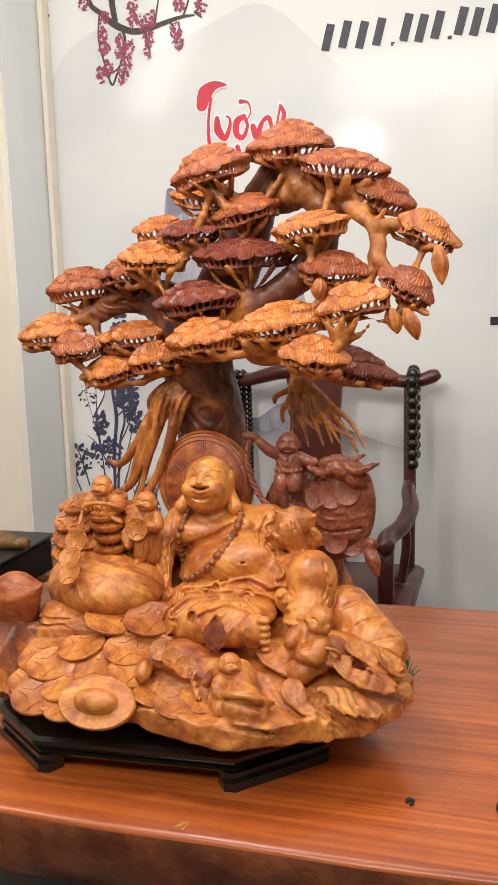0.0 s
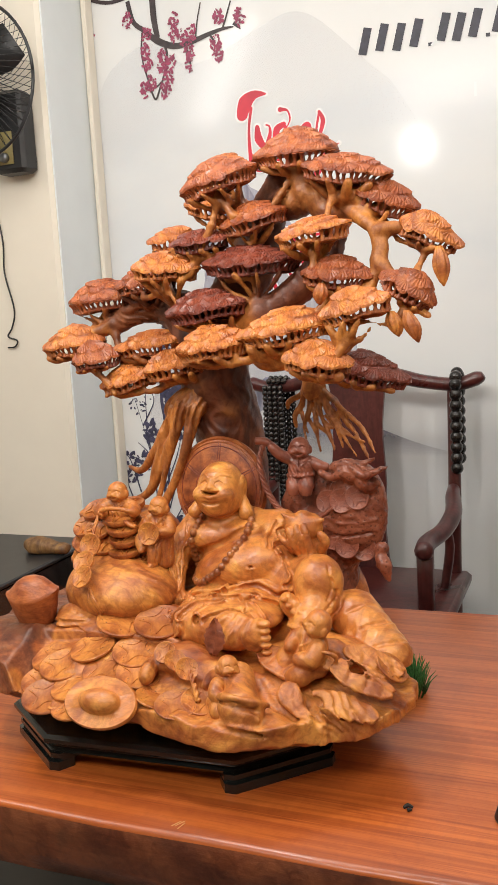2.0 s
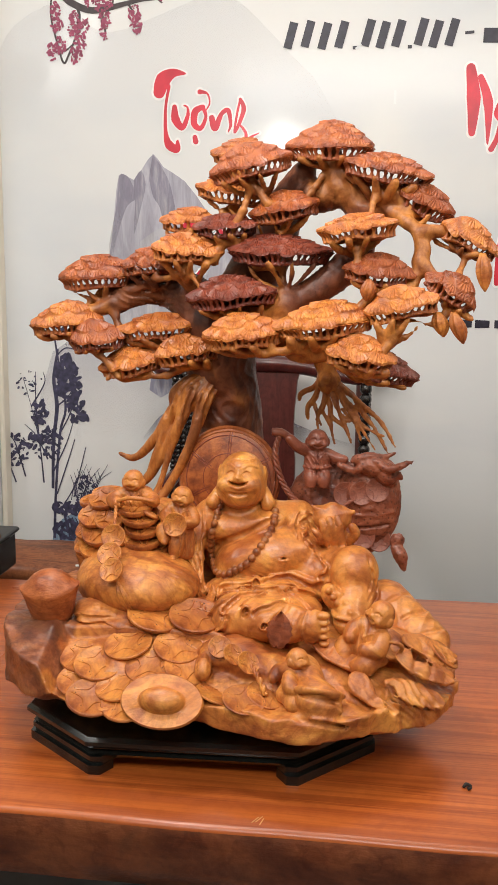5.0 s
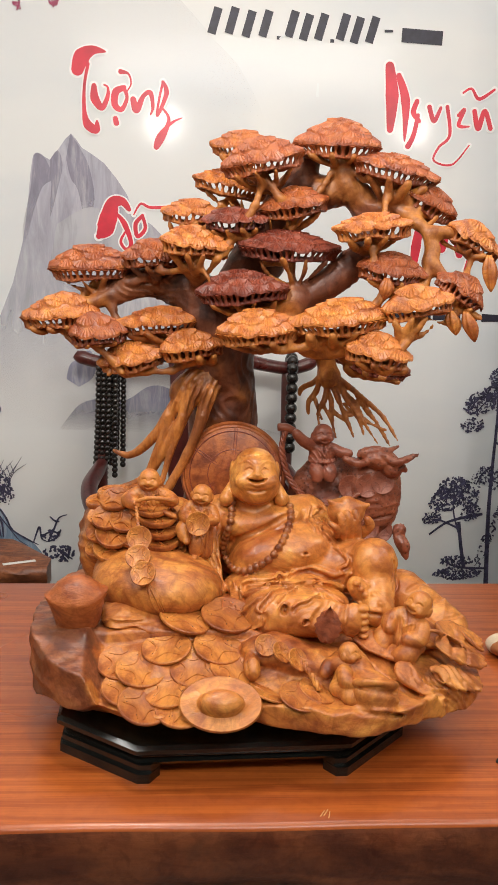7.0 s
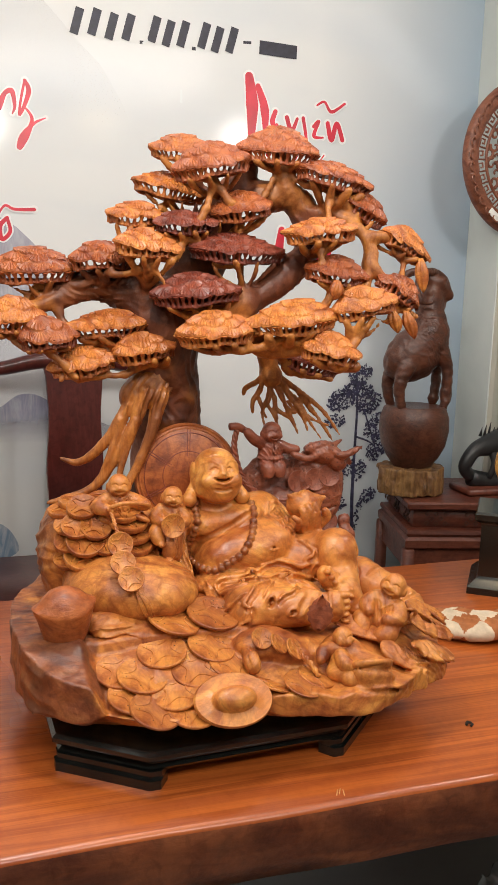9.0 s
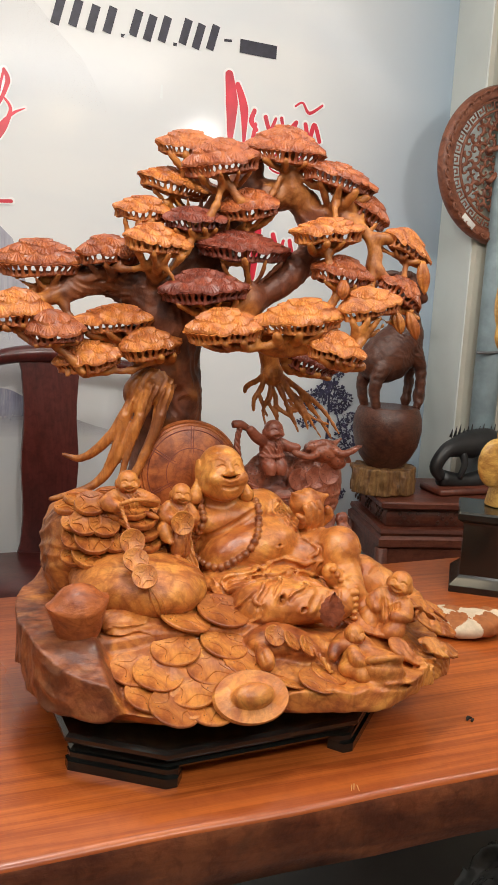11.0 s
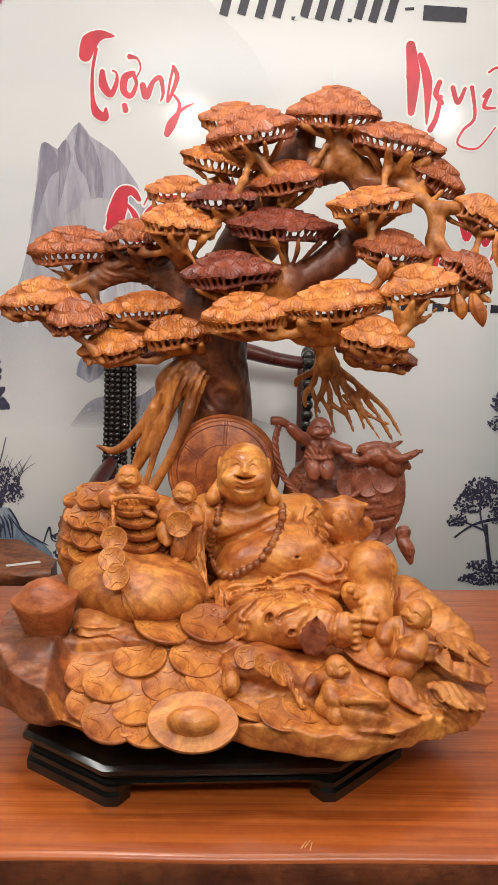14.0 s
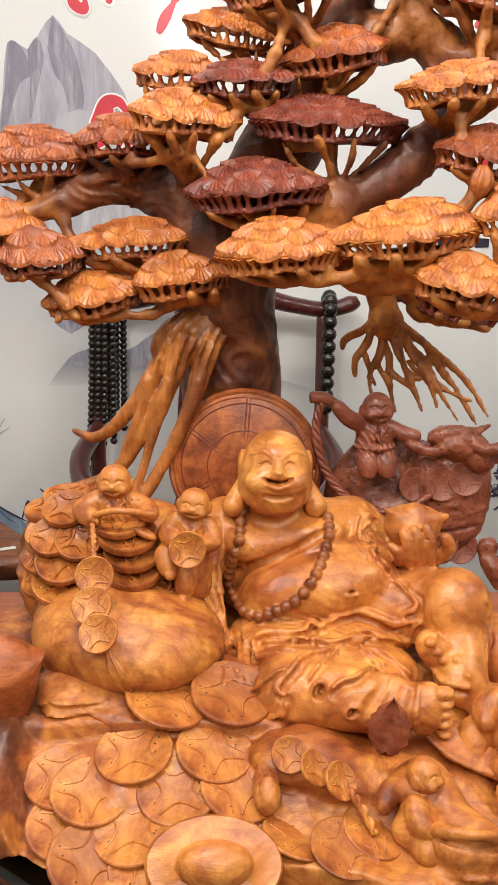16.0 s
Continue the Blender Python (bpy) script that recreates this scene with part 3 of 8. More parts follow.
# rock base: a terraced slab with an undercut, chipped rim
OUTLINE = [(-0.845, 1.26), (-0.832, 1.17), (-0.785, 1.115), (-0.725, 1.085), (-0.67, 1.052), (-0.61, 1.058), (-0.545, 1.055), (-0.50, 1.064), (-0.44, 1.052), (-0.38, 1.040), (-0.32, 1.040), (-0.27, 1.062), (-0.235, 1.09), (-0.19, 1.105), (-0.158, 1.14), (-0.138, 1.185), (-0.134, 1.25), (-0.17, 1.33), (-0.23, 1.42), (-0.26, 1.5), (-0.4, 1.6), (-0.62, 1.62), (-0.78, 1.52), (-0.835, 1.4)]


def plan_distance(x, y, poly):
    """Signed distance to a closed plan outline, negative inside."""
    best, inside = np.full(np.broadcast(x, y).shape, 9.0), np.zeros(np.broadcast(x, y).shape, bool)
    for (x0, y0), (x1, y1) in zip(poly, poly[1:] + poly[:1]):
        ex, ey = x1 - x0, y1 - y0
        t = np.clip(((x - x0) * ex + (y - y0) * ey) / (ex * ex + ey * ey), 0, 1)
        best = np.minimum(best, np.hypot(x - x0 - t * ex, y - y0 - t * ey))
        cross = (y0 <= y) != (y1 <= y)
        inside ^= cross & (x < x0 + (y - y0) * ex / (ey if abs(ey) > 1e-9 else 1e-9))
    return np.where(inside, -best, best)


def step(v, lo, hi):
    t = np.clip((v - lo) / (hi - lo), 0, 1)
    return t * t * (3 - 2 * t)


f = Field((-0.87, 1.02, 0.805), (-0.09, 1.645, 1.06), 0.0028)
rx, ry = np.meshgrid(f.ax[0], f.ax[1], indexing="ij")
rim = plan_distance(rx, ry, [(q.x, q.y) for q in curve_points([(x, y, 0) for x, y in OUTLINE + OUTLINE[:1]], 0.0, 4)[0][:-1]])
rim += 0.010 * grain3(rx * 26, ry * 26, rx * 0 + 2.5) * step(rx, -0.31, -0.24) + 0.006 * grain3(rx * 60, ry * 60, rx * 0) * step(rx, -0.31, -0.24)
slope = step(-rim, 0.0, 0.13)
hi = 0.874 + 0.052 * slope
hi += 0.016 * step(ry, 1.192, 1.198) * step(rx, -0.745, -0.738) * (1 - step(rx, -0.49, -0.46))
left = 1 - step(rx, -0.755, -0.725)
hi = hi * (1 - left) + left * (0.913 + 0.035 * step(ry, 1.08, 1.2) - 0.012 * step(ry, 1.25, 1.32))
hi += (1 - left) * 0.012 * step(ry, 1.22, 1.3)
hi -= 0.012 * step(rx, -0.22, -0.15)
hi += 0.085 * step(ry, 1.42, 1.5) * step(rx, -0.80, -0.71) * (1 - step(rx, -0.3, -0.22))
hi += 0.007 * grain3(rx * 30, ry * 30, rx * 0 + 9) * step(rx, -0.5, -0.35)
low = 0.8185 + 0.042 * (1 - step(-rim, 0.0, 0.10)) + 0.012 * (1 - step(-rim, 0.0, 0.03))
east = step(rx, -0.55, -0.48)
hi += 0.014 * east * (1 - step(-rim, 0.0, 0.06))
low -= 0.017 * east * (1 - step(-rim, 0.0, 0.06))
low -= left * 0.012 * (1 - step(-rim, 0.0, 0.08))
z = f.ax[2][None, None, :]
f.d = (np.maximum(np.maximum(z - hi[:, :, None], low[:, :, None] - z), rim[:, :, None]) * 0.8).astype(np.float32)
# block under the small coins, with a ragged side
f.egg((-0.47, 1.17, 0.922), (0.052, 0.038, 0.024), (0, 4, 12), k=0.008)
f.egg((-0.43, 1.15, 0.912), (0.045, 0.03, 0.02), (0, 12, 0), k=0.010)
f.egg((-0.508, 1.128, 0.918), (0.012, 0.026, 0.014), (25, 10, 8), k=0.006)
for i in range(3):
    f.path([(-0.519 + 0.008 * i, 1.14, 0.938 - 0.002 * i), (-0.514 + 0.009 * i, 1.112, 0.920), (-0.516 + 0.008 * i, 1.095, 0.905)], [0.001, 0.0028, 0.001], k=0.003, cut=True)
# crouching hooded figure at the rim, and one behind it
f.egg((-0.334, 1.070, 0.902), (0.034, 0.028, 0.027), (0, 14, 0), k=0.006)
f.egg((-0.288, 1.078, 0.880), (0.024, 0.017, 0.014), (0, 18, 10), k=0.006)
f.path([(-0.372, 1.092, 0.905), (-0.362, 1.062, 0.922), (-0.335, 1.050, 0.928), (-0.308, 1.064, 0.917), (-0.30, 1.085, 0.905)], [0.003, 0.0045, 0.005, 0.0045, 0.003], k=0.003)
f.path([(-0.364, 1.064, 0.914), (-0.336, 1.045, 0.919), (-0.308, 1.06, 0.908)], 0.0032, k=0.002, cut=True)
f.path([(-0.362, 1.045, 0.888), (-0.33, 1.038, 0.884), (-0.296, 1.058, 0.879)], 0.003, k=0.003, cut=True)
f.egg((-0.305, 1.056, 0.897), (0.005, 0.004, 0.006), k=0.003)
f.rod((-0.362, 1.125, 0.918), (-0.345, 1.09, 0.91), 0.028, 0.022, k=0.010)
f.path([(-0.372, 1.10, 0.93), (-0.392, 1.115, 0.925), (-0.402, 1.105, 0.915)], [0.010, 0.008, 0.007], k=0.005)
# curled lotus leaves and cloth towards the east tip
for c, r, rot in (((-0.185, 1.158, 0.926), (0.052, 0.024, 0.007), (32, 24, 8)), ((-0.175, 1.195, 0.938), (0.048, 0.022, 0.007), (34, 22, 14)), ((-0.20, 1.122, 0.900), (0.05, 0.022, 0.008), (30, 20, 12)), ((-0.258, 1.112, 0.904), (0.042, 0.024, 0.008), (28, 22, -18)), ((-0.305, 1.168, 0.932), (0.052, 0.026, 0.007), (16, 14, -22)), ((-0.235, 1.185, 0.945), (0.035, 0.03, 0.008), (24, 18, 0))):
    f.egg(c, r, rot, k=0.003)
    m = pose(*c, *rot)
    edge = [m @ Vector((r[0] * 0.93 * math.cos(t), r[1] * 0.93 * math.sin(t), 0.002)) for t in (math.pi * (1.0 + k / 8) for k in range(9))]
    f.path([tuple(q) for q in edge], [0.0015] + [0.0032] * 7 + [0.0015], k=0.002, smooth=3)
    for w in (-0.45, 0.05, 0.5):
        f.path([tuple(m @ Vector((r[0] * w, r[1] * 0.5, r[2] * 1.1))), tuple(m @ Vector((r[0] * (w + 0.12), -r[1] * 0.1, r[2] * 1.1))), tuple(m @ Vector((r[0] * (w + 0.1), -r[1] * 0.7, r[2] * 0.6)))], [0.001, 0.0024, 0.001], k=0.003, smooth=3, cut=True)
f.path([(-0.255, 1.17, 0.935), (-0.25, 1.152, 0.958), (-0.232, 1.146, 0.965), (-0.219, 1.15, 0.956), (-0.225, 1.155, 0.944)], [0.004, 0.0045, 0.0045, 0.004, 0.003], k=0.002)
f.egg((-0.236, 1.158, 0.950), (0.010, 0.012, 0.009), k=0.003, cut=True)
for pts in (((-0.345, 1.15, 0.93), (-0.315, 1.115, 0.905), (-0.285, 1.10, 0.89)), ((-0.27, 1.14, 0.925), (-0.245, 1.115, 0.905), (-0.23, 1.095, 0.885)), ((-0.235, 1.18, 0.95), (-0.20, 1.168, 0.935), (-0.165, 1.17, 0.913))):
    f.path(pts, [0.007, 0.009, 0.006], k=0.004, cut=True)
f.ripple((-0.22, 1.115, 0.895), (0.08, 0.05, 0.05), (0.8, 0.5, 0.6), 0.028, 0.003, 0.03)
f.ripple((-0.16, 1.2, 0.91), (0.05, 0.07, 0.04), (0.4, 0.8, 0.7), 0.024, 0.0035, 0.02)
f.ripple((-0.82, 1.16, 0.89), (0.07, 0.09, 0.06), (0.55, 0.2, 0.75), 0.06, 0.0015, 0.02)
f.rough(26, 0.0026, 3)
f.d = np.maximum(f.d, np.float32(0.8185) - f.ax[2][None, None, :])
rock_mesh = f.mesh("rock_base")
heart_of(rock_mesh, lambda c: step(-(c[:, 0] + 0.02 * grain3(c[:, 0] * 30, c[:, 1] * 30, c[:, 2] * 30) + 0.008 * grain3(c[:, 0] * 90, c[:, 1] * 90, c[:, 2] * 90)), 0.724, 0.74) * (1 - step(c[:, 1], 1.38, 1.42)))
part("rock_base", rock_mesh, ROCKWOOD, carving, "terraced honey wood rock base with a raw bark end")
ROCK = f


def rock_top(x, y):
    i, j = int(round((x - ROCK.lo[0]) / ROCK.h)), int(round((y - ROCK.lo[1]) / ROCK.h))
    col = np.nonzero(ROCK.d[i, j, :] < 0)[0]
    return float(ROCK.ax[2][col[-1]]) if len(col) else 0.87


# seated monk: one mesh
f = Field((-0.63, 1.12, 0.905), (-0.09, 1.50, 1.2), 0.0019)
HX = -0.490
# trunk of the body
f.egg((-0.468, 1.43, 1.02), (0.10, 0.06, 0.085), k=0.02)
f.egg((-0.475, 1.405, 1.062), (0.080, 0.044, 0.032), (0, -6, 0), k=0.015)
f.egg((-0.515, 1.378, 1.058), (0.036, 0.024, 0.022), (0, 10, 0), k=0.012)
f.egg((-0.442, 1.378, 1.066), (0.036, 0.024, 0.022), (0, -22, 0), k=0.012)
f.egg((-0.428, 1.372, 1.020), (0.082, 0.066, 0.046), (0, -14, 0), k=0.006)
f.egg((-0.485, 1.37, 1.01), (0.05, 0.05, 0.035), (0, -30, 0), k=0.010)
f.egg((-0.545, 1.425, 1.06), (0.035, 0.04, 0.04), k=0.015)
f.egg((-0.398, 1.425, 1.065), (0.04, 0.042, 0.036), k=0.015)
f.rod((HX, 1.415, 1.07), (HX, 1.405, 1.11), 0.034, k=0.008)
# head, finer
body = f
f = Field((-0.556, 1.32, 1.072), (-0.424, 1.45, 1.205), 0.0010)
f.egg((HX, 1.397, 1.150), (0.0385, 0.045, 0.041), k=0.006)
f.egg((HX, 1.388, 1.127), (0.0415, 0.044, 0.034), k=0.016)
for s in (-1, 1):
    f.egg((HX + s * 0.022, 1.358, 1.140), (0.014, 0.012, 0.012), k=0.012)
    f.egg((HX + s * 0.0385, 1.405, 1.146), (0.005, 0.012, 0.020), k=0.004)
    f.rod((HX + s * 0.0395, 1.402, 1.13), (HX + s * 0.048, 1.388, 1.103), 0.004, 0.0135, k=0.004)
    f.egg((HX + s * 0.0145, 1.3450, 1.1635), (0.010, 0.005, 0.0035), k=0.006, cut=True)
    f.crease([(HX + s * 0.0065, 1.1608), (HX + s * 0.013, 1.1636), (HX + s * 0.0205, 1.1600)], [0.001, 0.0016, 0.001], 0.0008, cut=True)
    f.crease([(HX + s * 0.006, 1.1690), (HX + s * 0.016, 1.1740), (HX + s * 0.029, 1.1680)], [0.0006, 0.0014, 0.0006], 0.003)
    f.egg((HX + s * 0.0056, 1.3495, 1.1535), (0.0031, 0.0036, 0.0027), k=0.002)
f.rod((HX, 1.356, 1.166), (HX, 1.3495, 1.156), 0.003, 0.0044, k=0.006)
f.egg((HX, 1.3465, 1.1542), (0.0052, 0.0048, 0.0037), k=0.003)
f.crease([(HX - 0.015, 1.1482), (HX - 0.007, 1.1508), (HX, 1.1496), (HX + 0.007, 1.1508), (HX + 0.015, 1.1482)], [0.0003, 0.0010, 0.0009, 0.0010, 0.0003], 0.004)
f.crease([(HX - 0.011, 1.1400), (HX, 1.1372), (HX + 0.011, 1.1400)], [0.0006, 0.0014, 0.0006], 0.004)
for deep in (0.0, 0.003, 0.0035):
    f.crease([(HX - 0.0165, 1.1482), (HX - 0.0095, 1.1449), (HX, 1.1434), (HX + 0.0095, 1.1449), (HX + 0.0165, 1.1482)], [0.0014, 0.0033, 0.0038, 0.0033, 0.0014], 0.0008, cut=True, lift=-deep)
f.path([(HX - 0.011, 1.3530, 1.1478), (HX, 1.3495, 1.1466), (HX + 0.011, 1.3530, 1.1478)], 0.0017, k=0.0006)
f.crease([(HX - 0.024, 1.1785), (HX - 0.012, 1.1815), (HX, 1.1825), (HX + 0.012, 1.1815), (HX + 0.024, 1.1785)], 0.0007, 0.002, cut=True)
f.crease([(HX - 0.014, 1.1275), (HX, 1.1255), (HX + 0.014, 1.1275)], 0.0012, 0.004, cut=True)
f.crease([(HX - 0.026, 1.106), (HX, 1.0985), (HX + 0.026, 1.106)], 0.0013, 0.003, cut=True)
f.rough(60, 0.0005, 1)
head_mesh = f.mesh("head")
f = body
# folds of flesh
f.crease([(-0.525, 1.036), (-0.514, 1.0416), (-0.485, 1.0512), (-0.4547, 1.0689), (-0.4413, 1.0774), (-0.42, 1.086)], [0.0015, 0.003, 0.003, 0.003, 0.003, 0.0015], 0.007, cut=True)
f.egg((-0.4075, f.front(-0.4075, 1.030) or 1.31, 1.030), (0.0040, 0.007, 0.0024), k=0.003, cut=True)
f.crease([(-0.415, 1.0275), (-0.4075, 1.0265), (-0.400, 1.0275)], 0.0012, 0.003)
f.egg((-0.515, f.front(-0.515, 1.062) or 1.35, 1.062), (0.003, 0.003, 0.003), k=0.003)
# arm with a cupped palm holding an ingot
f.rod((-0.392, 1.425, 1.062), (-0.345, 1.42, 1.028), 0.036, 0.033, k=0.010)
f.rod((-0.345, 1.415, 1.03), (-0.332, 1.385, 1.045), 0.031, 0.021, k=0.010)
f.egg((-0.330, 1.368, 1.056), (0.028, 0.020, 0.020), k=0.006)
f.egg((-0.332, 1.370, 1.088), (0.033, 0.025, 0.027), k=0.002)
f.rod((-0.345, 1.367, 1.096), (-0.367, 1.361, 1.114), 0.015, 0.004, k=0.006)
f.rod((-0.318, 1.367, 1.094), (-0.297, 1.361, 1.102), 0.015, 0.004, k=0.006)
f.egg((-0.332, 1.368, 1.130), (0.056, 0.042, 0.024), k=0.002, cut=True)
f.egg((-0.331, 1.366, 1.103), (0.0165, 0.015, 0.0135), k=0.0015)
for x0, x1, top, r in ((-0.349, -0.361, 1.073, 0.0058), (-0.338, -0.348, 1.088, 0.0066), (-0.326, -0.336, 1.093, 0.0068), (-0.314, -0.323, 1.096, 0.0066)):
    f.path([(x0, 1.353, 1.050), (x0 - 0.001, 1.343, 1.061), ((x0 + x1) / 2, 1.3385, 0.4 * 1.061 + 0.6 * top), (x1, 1.342, top)], [r, r * 1.08, r, r * 0.8], k=0.0006)
    f.crease([(x1 - 0.004, top - 0.013), (x1 + 0.008, top - 0.012)], 0.0007, 0.0012, cut=True)
f.path([(-0.302, 1.366, 1.052), (-0.292, 1.356, 1.066), (-0.298, 1.352, 1.080)], [0.009, 0.0078, 0.006], k=0.002)
# sleeve on the sack side
f.rod((-0.55, 1.415, 1.055), (-0.59, 1.375, 1.025), 0.034, 0.028, k=0.012)
f.rod((-0.575, 1.37, 1.03), (-0.56, 1.32, 0.96), 0.024, 0.020, k=0.012)
# robe over the hips, folded leg, raised knee
f.egg((-0.44, 1.34, 0.965), (0.10, 0.07, 0.03), k=0.012)
f.egg((-0.425, 1.265, 0.964), (0.085, 0.06, 0.027), k=0.02)
f.rod((-0.40, 1.31, 0.955), (-0.475, 1.235, 0.952), 0.042, 0.038, k=0.010)
f.rod((-0.475, 1.23, 0.957), (-0.385, 1.192, 0.965), 0.036, 0.029, k=0.010)
f.rod((-0.385, 1.192, 0.966), (-0.36, 1.185, 0.967), 0.0225, 0.022, k=0.003)
f.egg((-0.349, 1.182, 0.967), (0.016, 0.02, 0.027), (0, 6, 0), k=0.006)
for i in range(5):
    f.egg((-0.336 + 0.0008 * i, 1.174, 0.9885 - 0.0108 * i), (0.0105 - 0.0005 * i, 0.009, 0.0062 - 0.0003 * i), k=0.0012)
f.egg((-0.535, 1.265, 0.94), (0.05, 0.045, 0.022), (0, 0, 25), k=0.010)
f.rod((-0.37, 1.355, 0.985), (-0.305, 1.335, 1.005), 0.045, 0.042, k=0.010)
f.egg((-0.293, 1.312, 1.012), (0.041, 0.040, 0.046), (0, 12, 0), k=0.004)
f.rod((-0.29, 1.305, 0.985), (-0.295, 1.255, 0.955), 0.036, 0.028, k=0.008)
f.egg((-0.325, 1.268, 0.985), (0.016, 0.016, 0.024), (0, -30, 0), k=0.003)
for i in range(5):
    f.egg((-0.331 + 0.0075 * i, 1.254, 1.0 - 0.010 * i), (0.0065, 0.0065, 0.0055), k=0.0012)
f.rod((-0.238, 1.325, 0.957), (-0.172, 1.272, 0.917), 0.041, 0.036, k=0.005)
f.egg((-0.24, 1.23, 0.93), (0.055, 0.045, 0.022), (0, 10, -15), k=0.012)
for pts in ([(-0.24, 1.285, 0.975), (-0.225, 1.29, 0.985), (-0.20, 1.31, 0.985)], [(-0.215, 1.265, 0.957), (-0.195, 1.27, 0.968), (-0.17, 1.295, 0.96)], [(-0.19, 1.25, 0.935), (-0.165, 1.25, 0.946), (-0.145, 1.275, 0.94)]):
    f.lay(pts, [0.001, 0.003, 0.001], 0.003, cut=True)
# drapery
f.ripple((-0.372, 1.40, 1.05), (0.024, 0.05, 0.045), (1, 0.1, 0.65), 0.017, 0.0045, 0.004)
f.ripple((-0.568, 1.34, 1.0), (0.03, 0.06, 0.06), (1, 0.3, 0.15), 0.019, 0.0045, 0.005, 2.0)
f.ripple((-0.535, 1.25, 0.945), (0.045, 0.05, 0.026), (0.85, 0.2, 0.5), 0.024, 0.0015, 0.006, 6.0)
f.ripple((-0.19, 1.285, 0.955), (0.06, 0.05, 0.035), (1, -0.35, 0.1), 0.038, 0.0015, 0.008, 5.0)
f.ripple((-0.44, 1.295, 0.985), (0.075, 0.035, 0.018), (0.25, 0.7, 1), 0.015, 0.002, 0.012, 4.0)
f.ripple((-0.548, 1.29, 0.965), (0.03, 0.04, 0.05), (1, 0.2, 0.3), 0.015, 0.0028, 0.006, 1.0)
# soft folds across the shin, gathered towards the ankle
for pts in ([(-0.3892, 1.1915, 0.9933), (-0.3972, 1.1785, 0.9874), (-0.4067, 1.1725, 0.9776), (-0.414, 1.172, 0.966)], [(-0.3815, 1.184, 0.9927), (-0.3881, 1.1705, 0.9856), (-0.3955, 1.167, 0.9744), (-0.401, 1.166, 0.96)], [(-0.3728, 1.181, 0.9894), (-0.3777, 1.1685, 0.9802), (-0.3808, 1.163, 0.9669), (-0.383, 1.163, 0.953)]):
    f.lay(pts, [0.0012, 0.0026, 0.0028, 0.001], 0.007, cut=True)
f.lay([(-0.3572, 1.183, 0.99), (-0.3625, 1.1705, 0.9824), (-0.3645, 1.163, 0.967), (-0.360, 1.168, 0.948)], 0.0028, 0.002)


def hem(pts, r, drop=(0.0, -0.5, -1.0)):
    """A raised cloth edge with a groove under it."""
    f.lay(pts, r, 0.0026, lift=0.0006)
    f.lay([tuple(Vector(q) + Vector(drop) * 2.0 * r) for q in pts], r * 0.8, 0.003, cut=True)


hem([(-0.512, 1.300, 0.984), (-0.4998, 1.3025, 0.986), (-0.475, 1.2945, 0.9866), (-0.4562, 1.296, 0.9876), (-0.4502, 1.307, 0.9934), (-0.4413, 1.294, 0.9913), (-0.4226, 1.31, 0.9989), (-0.3976, 1.317, 1.004), (-0.3774, 1.312, 1.0), (-0.3576, 1.3055, 0.9959), (-0.3463, 1.3035, 0.9997)], 0.0048)
hem([(-0.505, 1.2955, 0.978), (-0.4694, 1.2795, 0.9838), (-0.4385, 1.2615, 0.9914), (-0.4101, 1.275, 0.9904), (-0.3959, 1.2795, 0.9874), (-0.3739, 1.2865, 0.9787), (-0.348, 1.31, 0.966)], 0.0042)
hem([(-0.4101, 1.285, 0.9904), (-0.3927, 1.29, 0.9912), (-0.3731, 1.292, 0.9829), (-0.3453, 1.3075, 0.9725)], 0.0036)
hem([(-0.4342, 1.256, 0.9904), (-0.4642, 1.234, 0.9931), (-0.4782, 1.2155, 0.9893), (-0.4909, 1.2075, 0.98), (-0.494, 1.205, 0.9746), (-0.4866, 1.197, 0.9691), (-0.4848, 1.1955, 0.9563), (-0.4934, 1.199, 0.9454), (-0.507, 1.215, 0.939), (-0.5201, 1.224, 0.9367), (-0.526, 1.222, 0.930), (-0.51, 1.218, 0.922), (-0.4823, 1.2105, 0.9216), (-0.4712, 1.199, 0.9326)], 0.0034, (0.6, -0.6, -0.5))
hem([(-0.5619, 1.2495, 0.9553), (-0.5505, 1.2345, 0.9534), (-0.5442, 1.2375, 0.957), (-0.5361, 1.2435, 0.9571), (-0.5345, 1.2375, 0.9553), (-0.5426, 1.2275, 0.9505), (-0.536, 1.222, 0.9361), (-0.526, 1.222, 0.926)], 0.0034)
hem([(-0.515, 1.3015, 0.9749), (-0.513, 1.285, 0.966), (-0.503, 1.268, 0.972), (-0.49, 1.255, 0.984), (-0.4756, 1.252, 0.9913)], 0.0026)
hem([(-0.532, 1.262, 0.963), (-0.5311, 1.2525, 0.961), (-0.5234, 1.2335, 0.9541), (-0.5056, 1.218, 0.9739), (-0.4875, 1.216, 0.989)], 0.0028)
hem([(-0.4072, 1.2715, 0.9878), (-0.4031, 1.258, 0.986), (-0.392, 1.245, 0.985), (-0.392, 1.228, 0.988), (-0.4007, 1.213, 0.9913), (-0.416, 1.1955, 0.9925), (-0.4313, 1.1935, 0.9885), (-0.441, 1.19, 0.982)], 0.0028)
hem([(-0.39, 1.262, 0.985), (-0.37, 1.245, 0.982), (-0.35, 1.23, 0.972)], 0.0026)
hem([(-0.40, 1.242, 0.988), (-0.38, 1.222, 0.988), (-0.362, 1.205, 0.985)], 0.0024)
hem([(-0.4222, 1.262, 0.991), (-0.438, 1.235, 0.993), (-0.452, 1.215, 0.991), (-0.462, 1.203, 0.984)], 0.0024)
hem([(-0.3321, 1.298, 1.0007), (-0.3372, 1.3015, 0.9877), (-0.3372, 1.30, 0.9677), (-0.328, 1.268, 0.965), (-0.3212, 1.246, 0.9625), (-0.2968, 1.2275, 0.9627)], 0.0034)
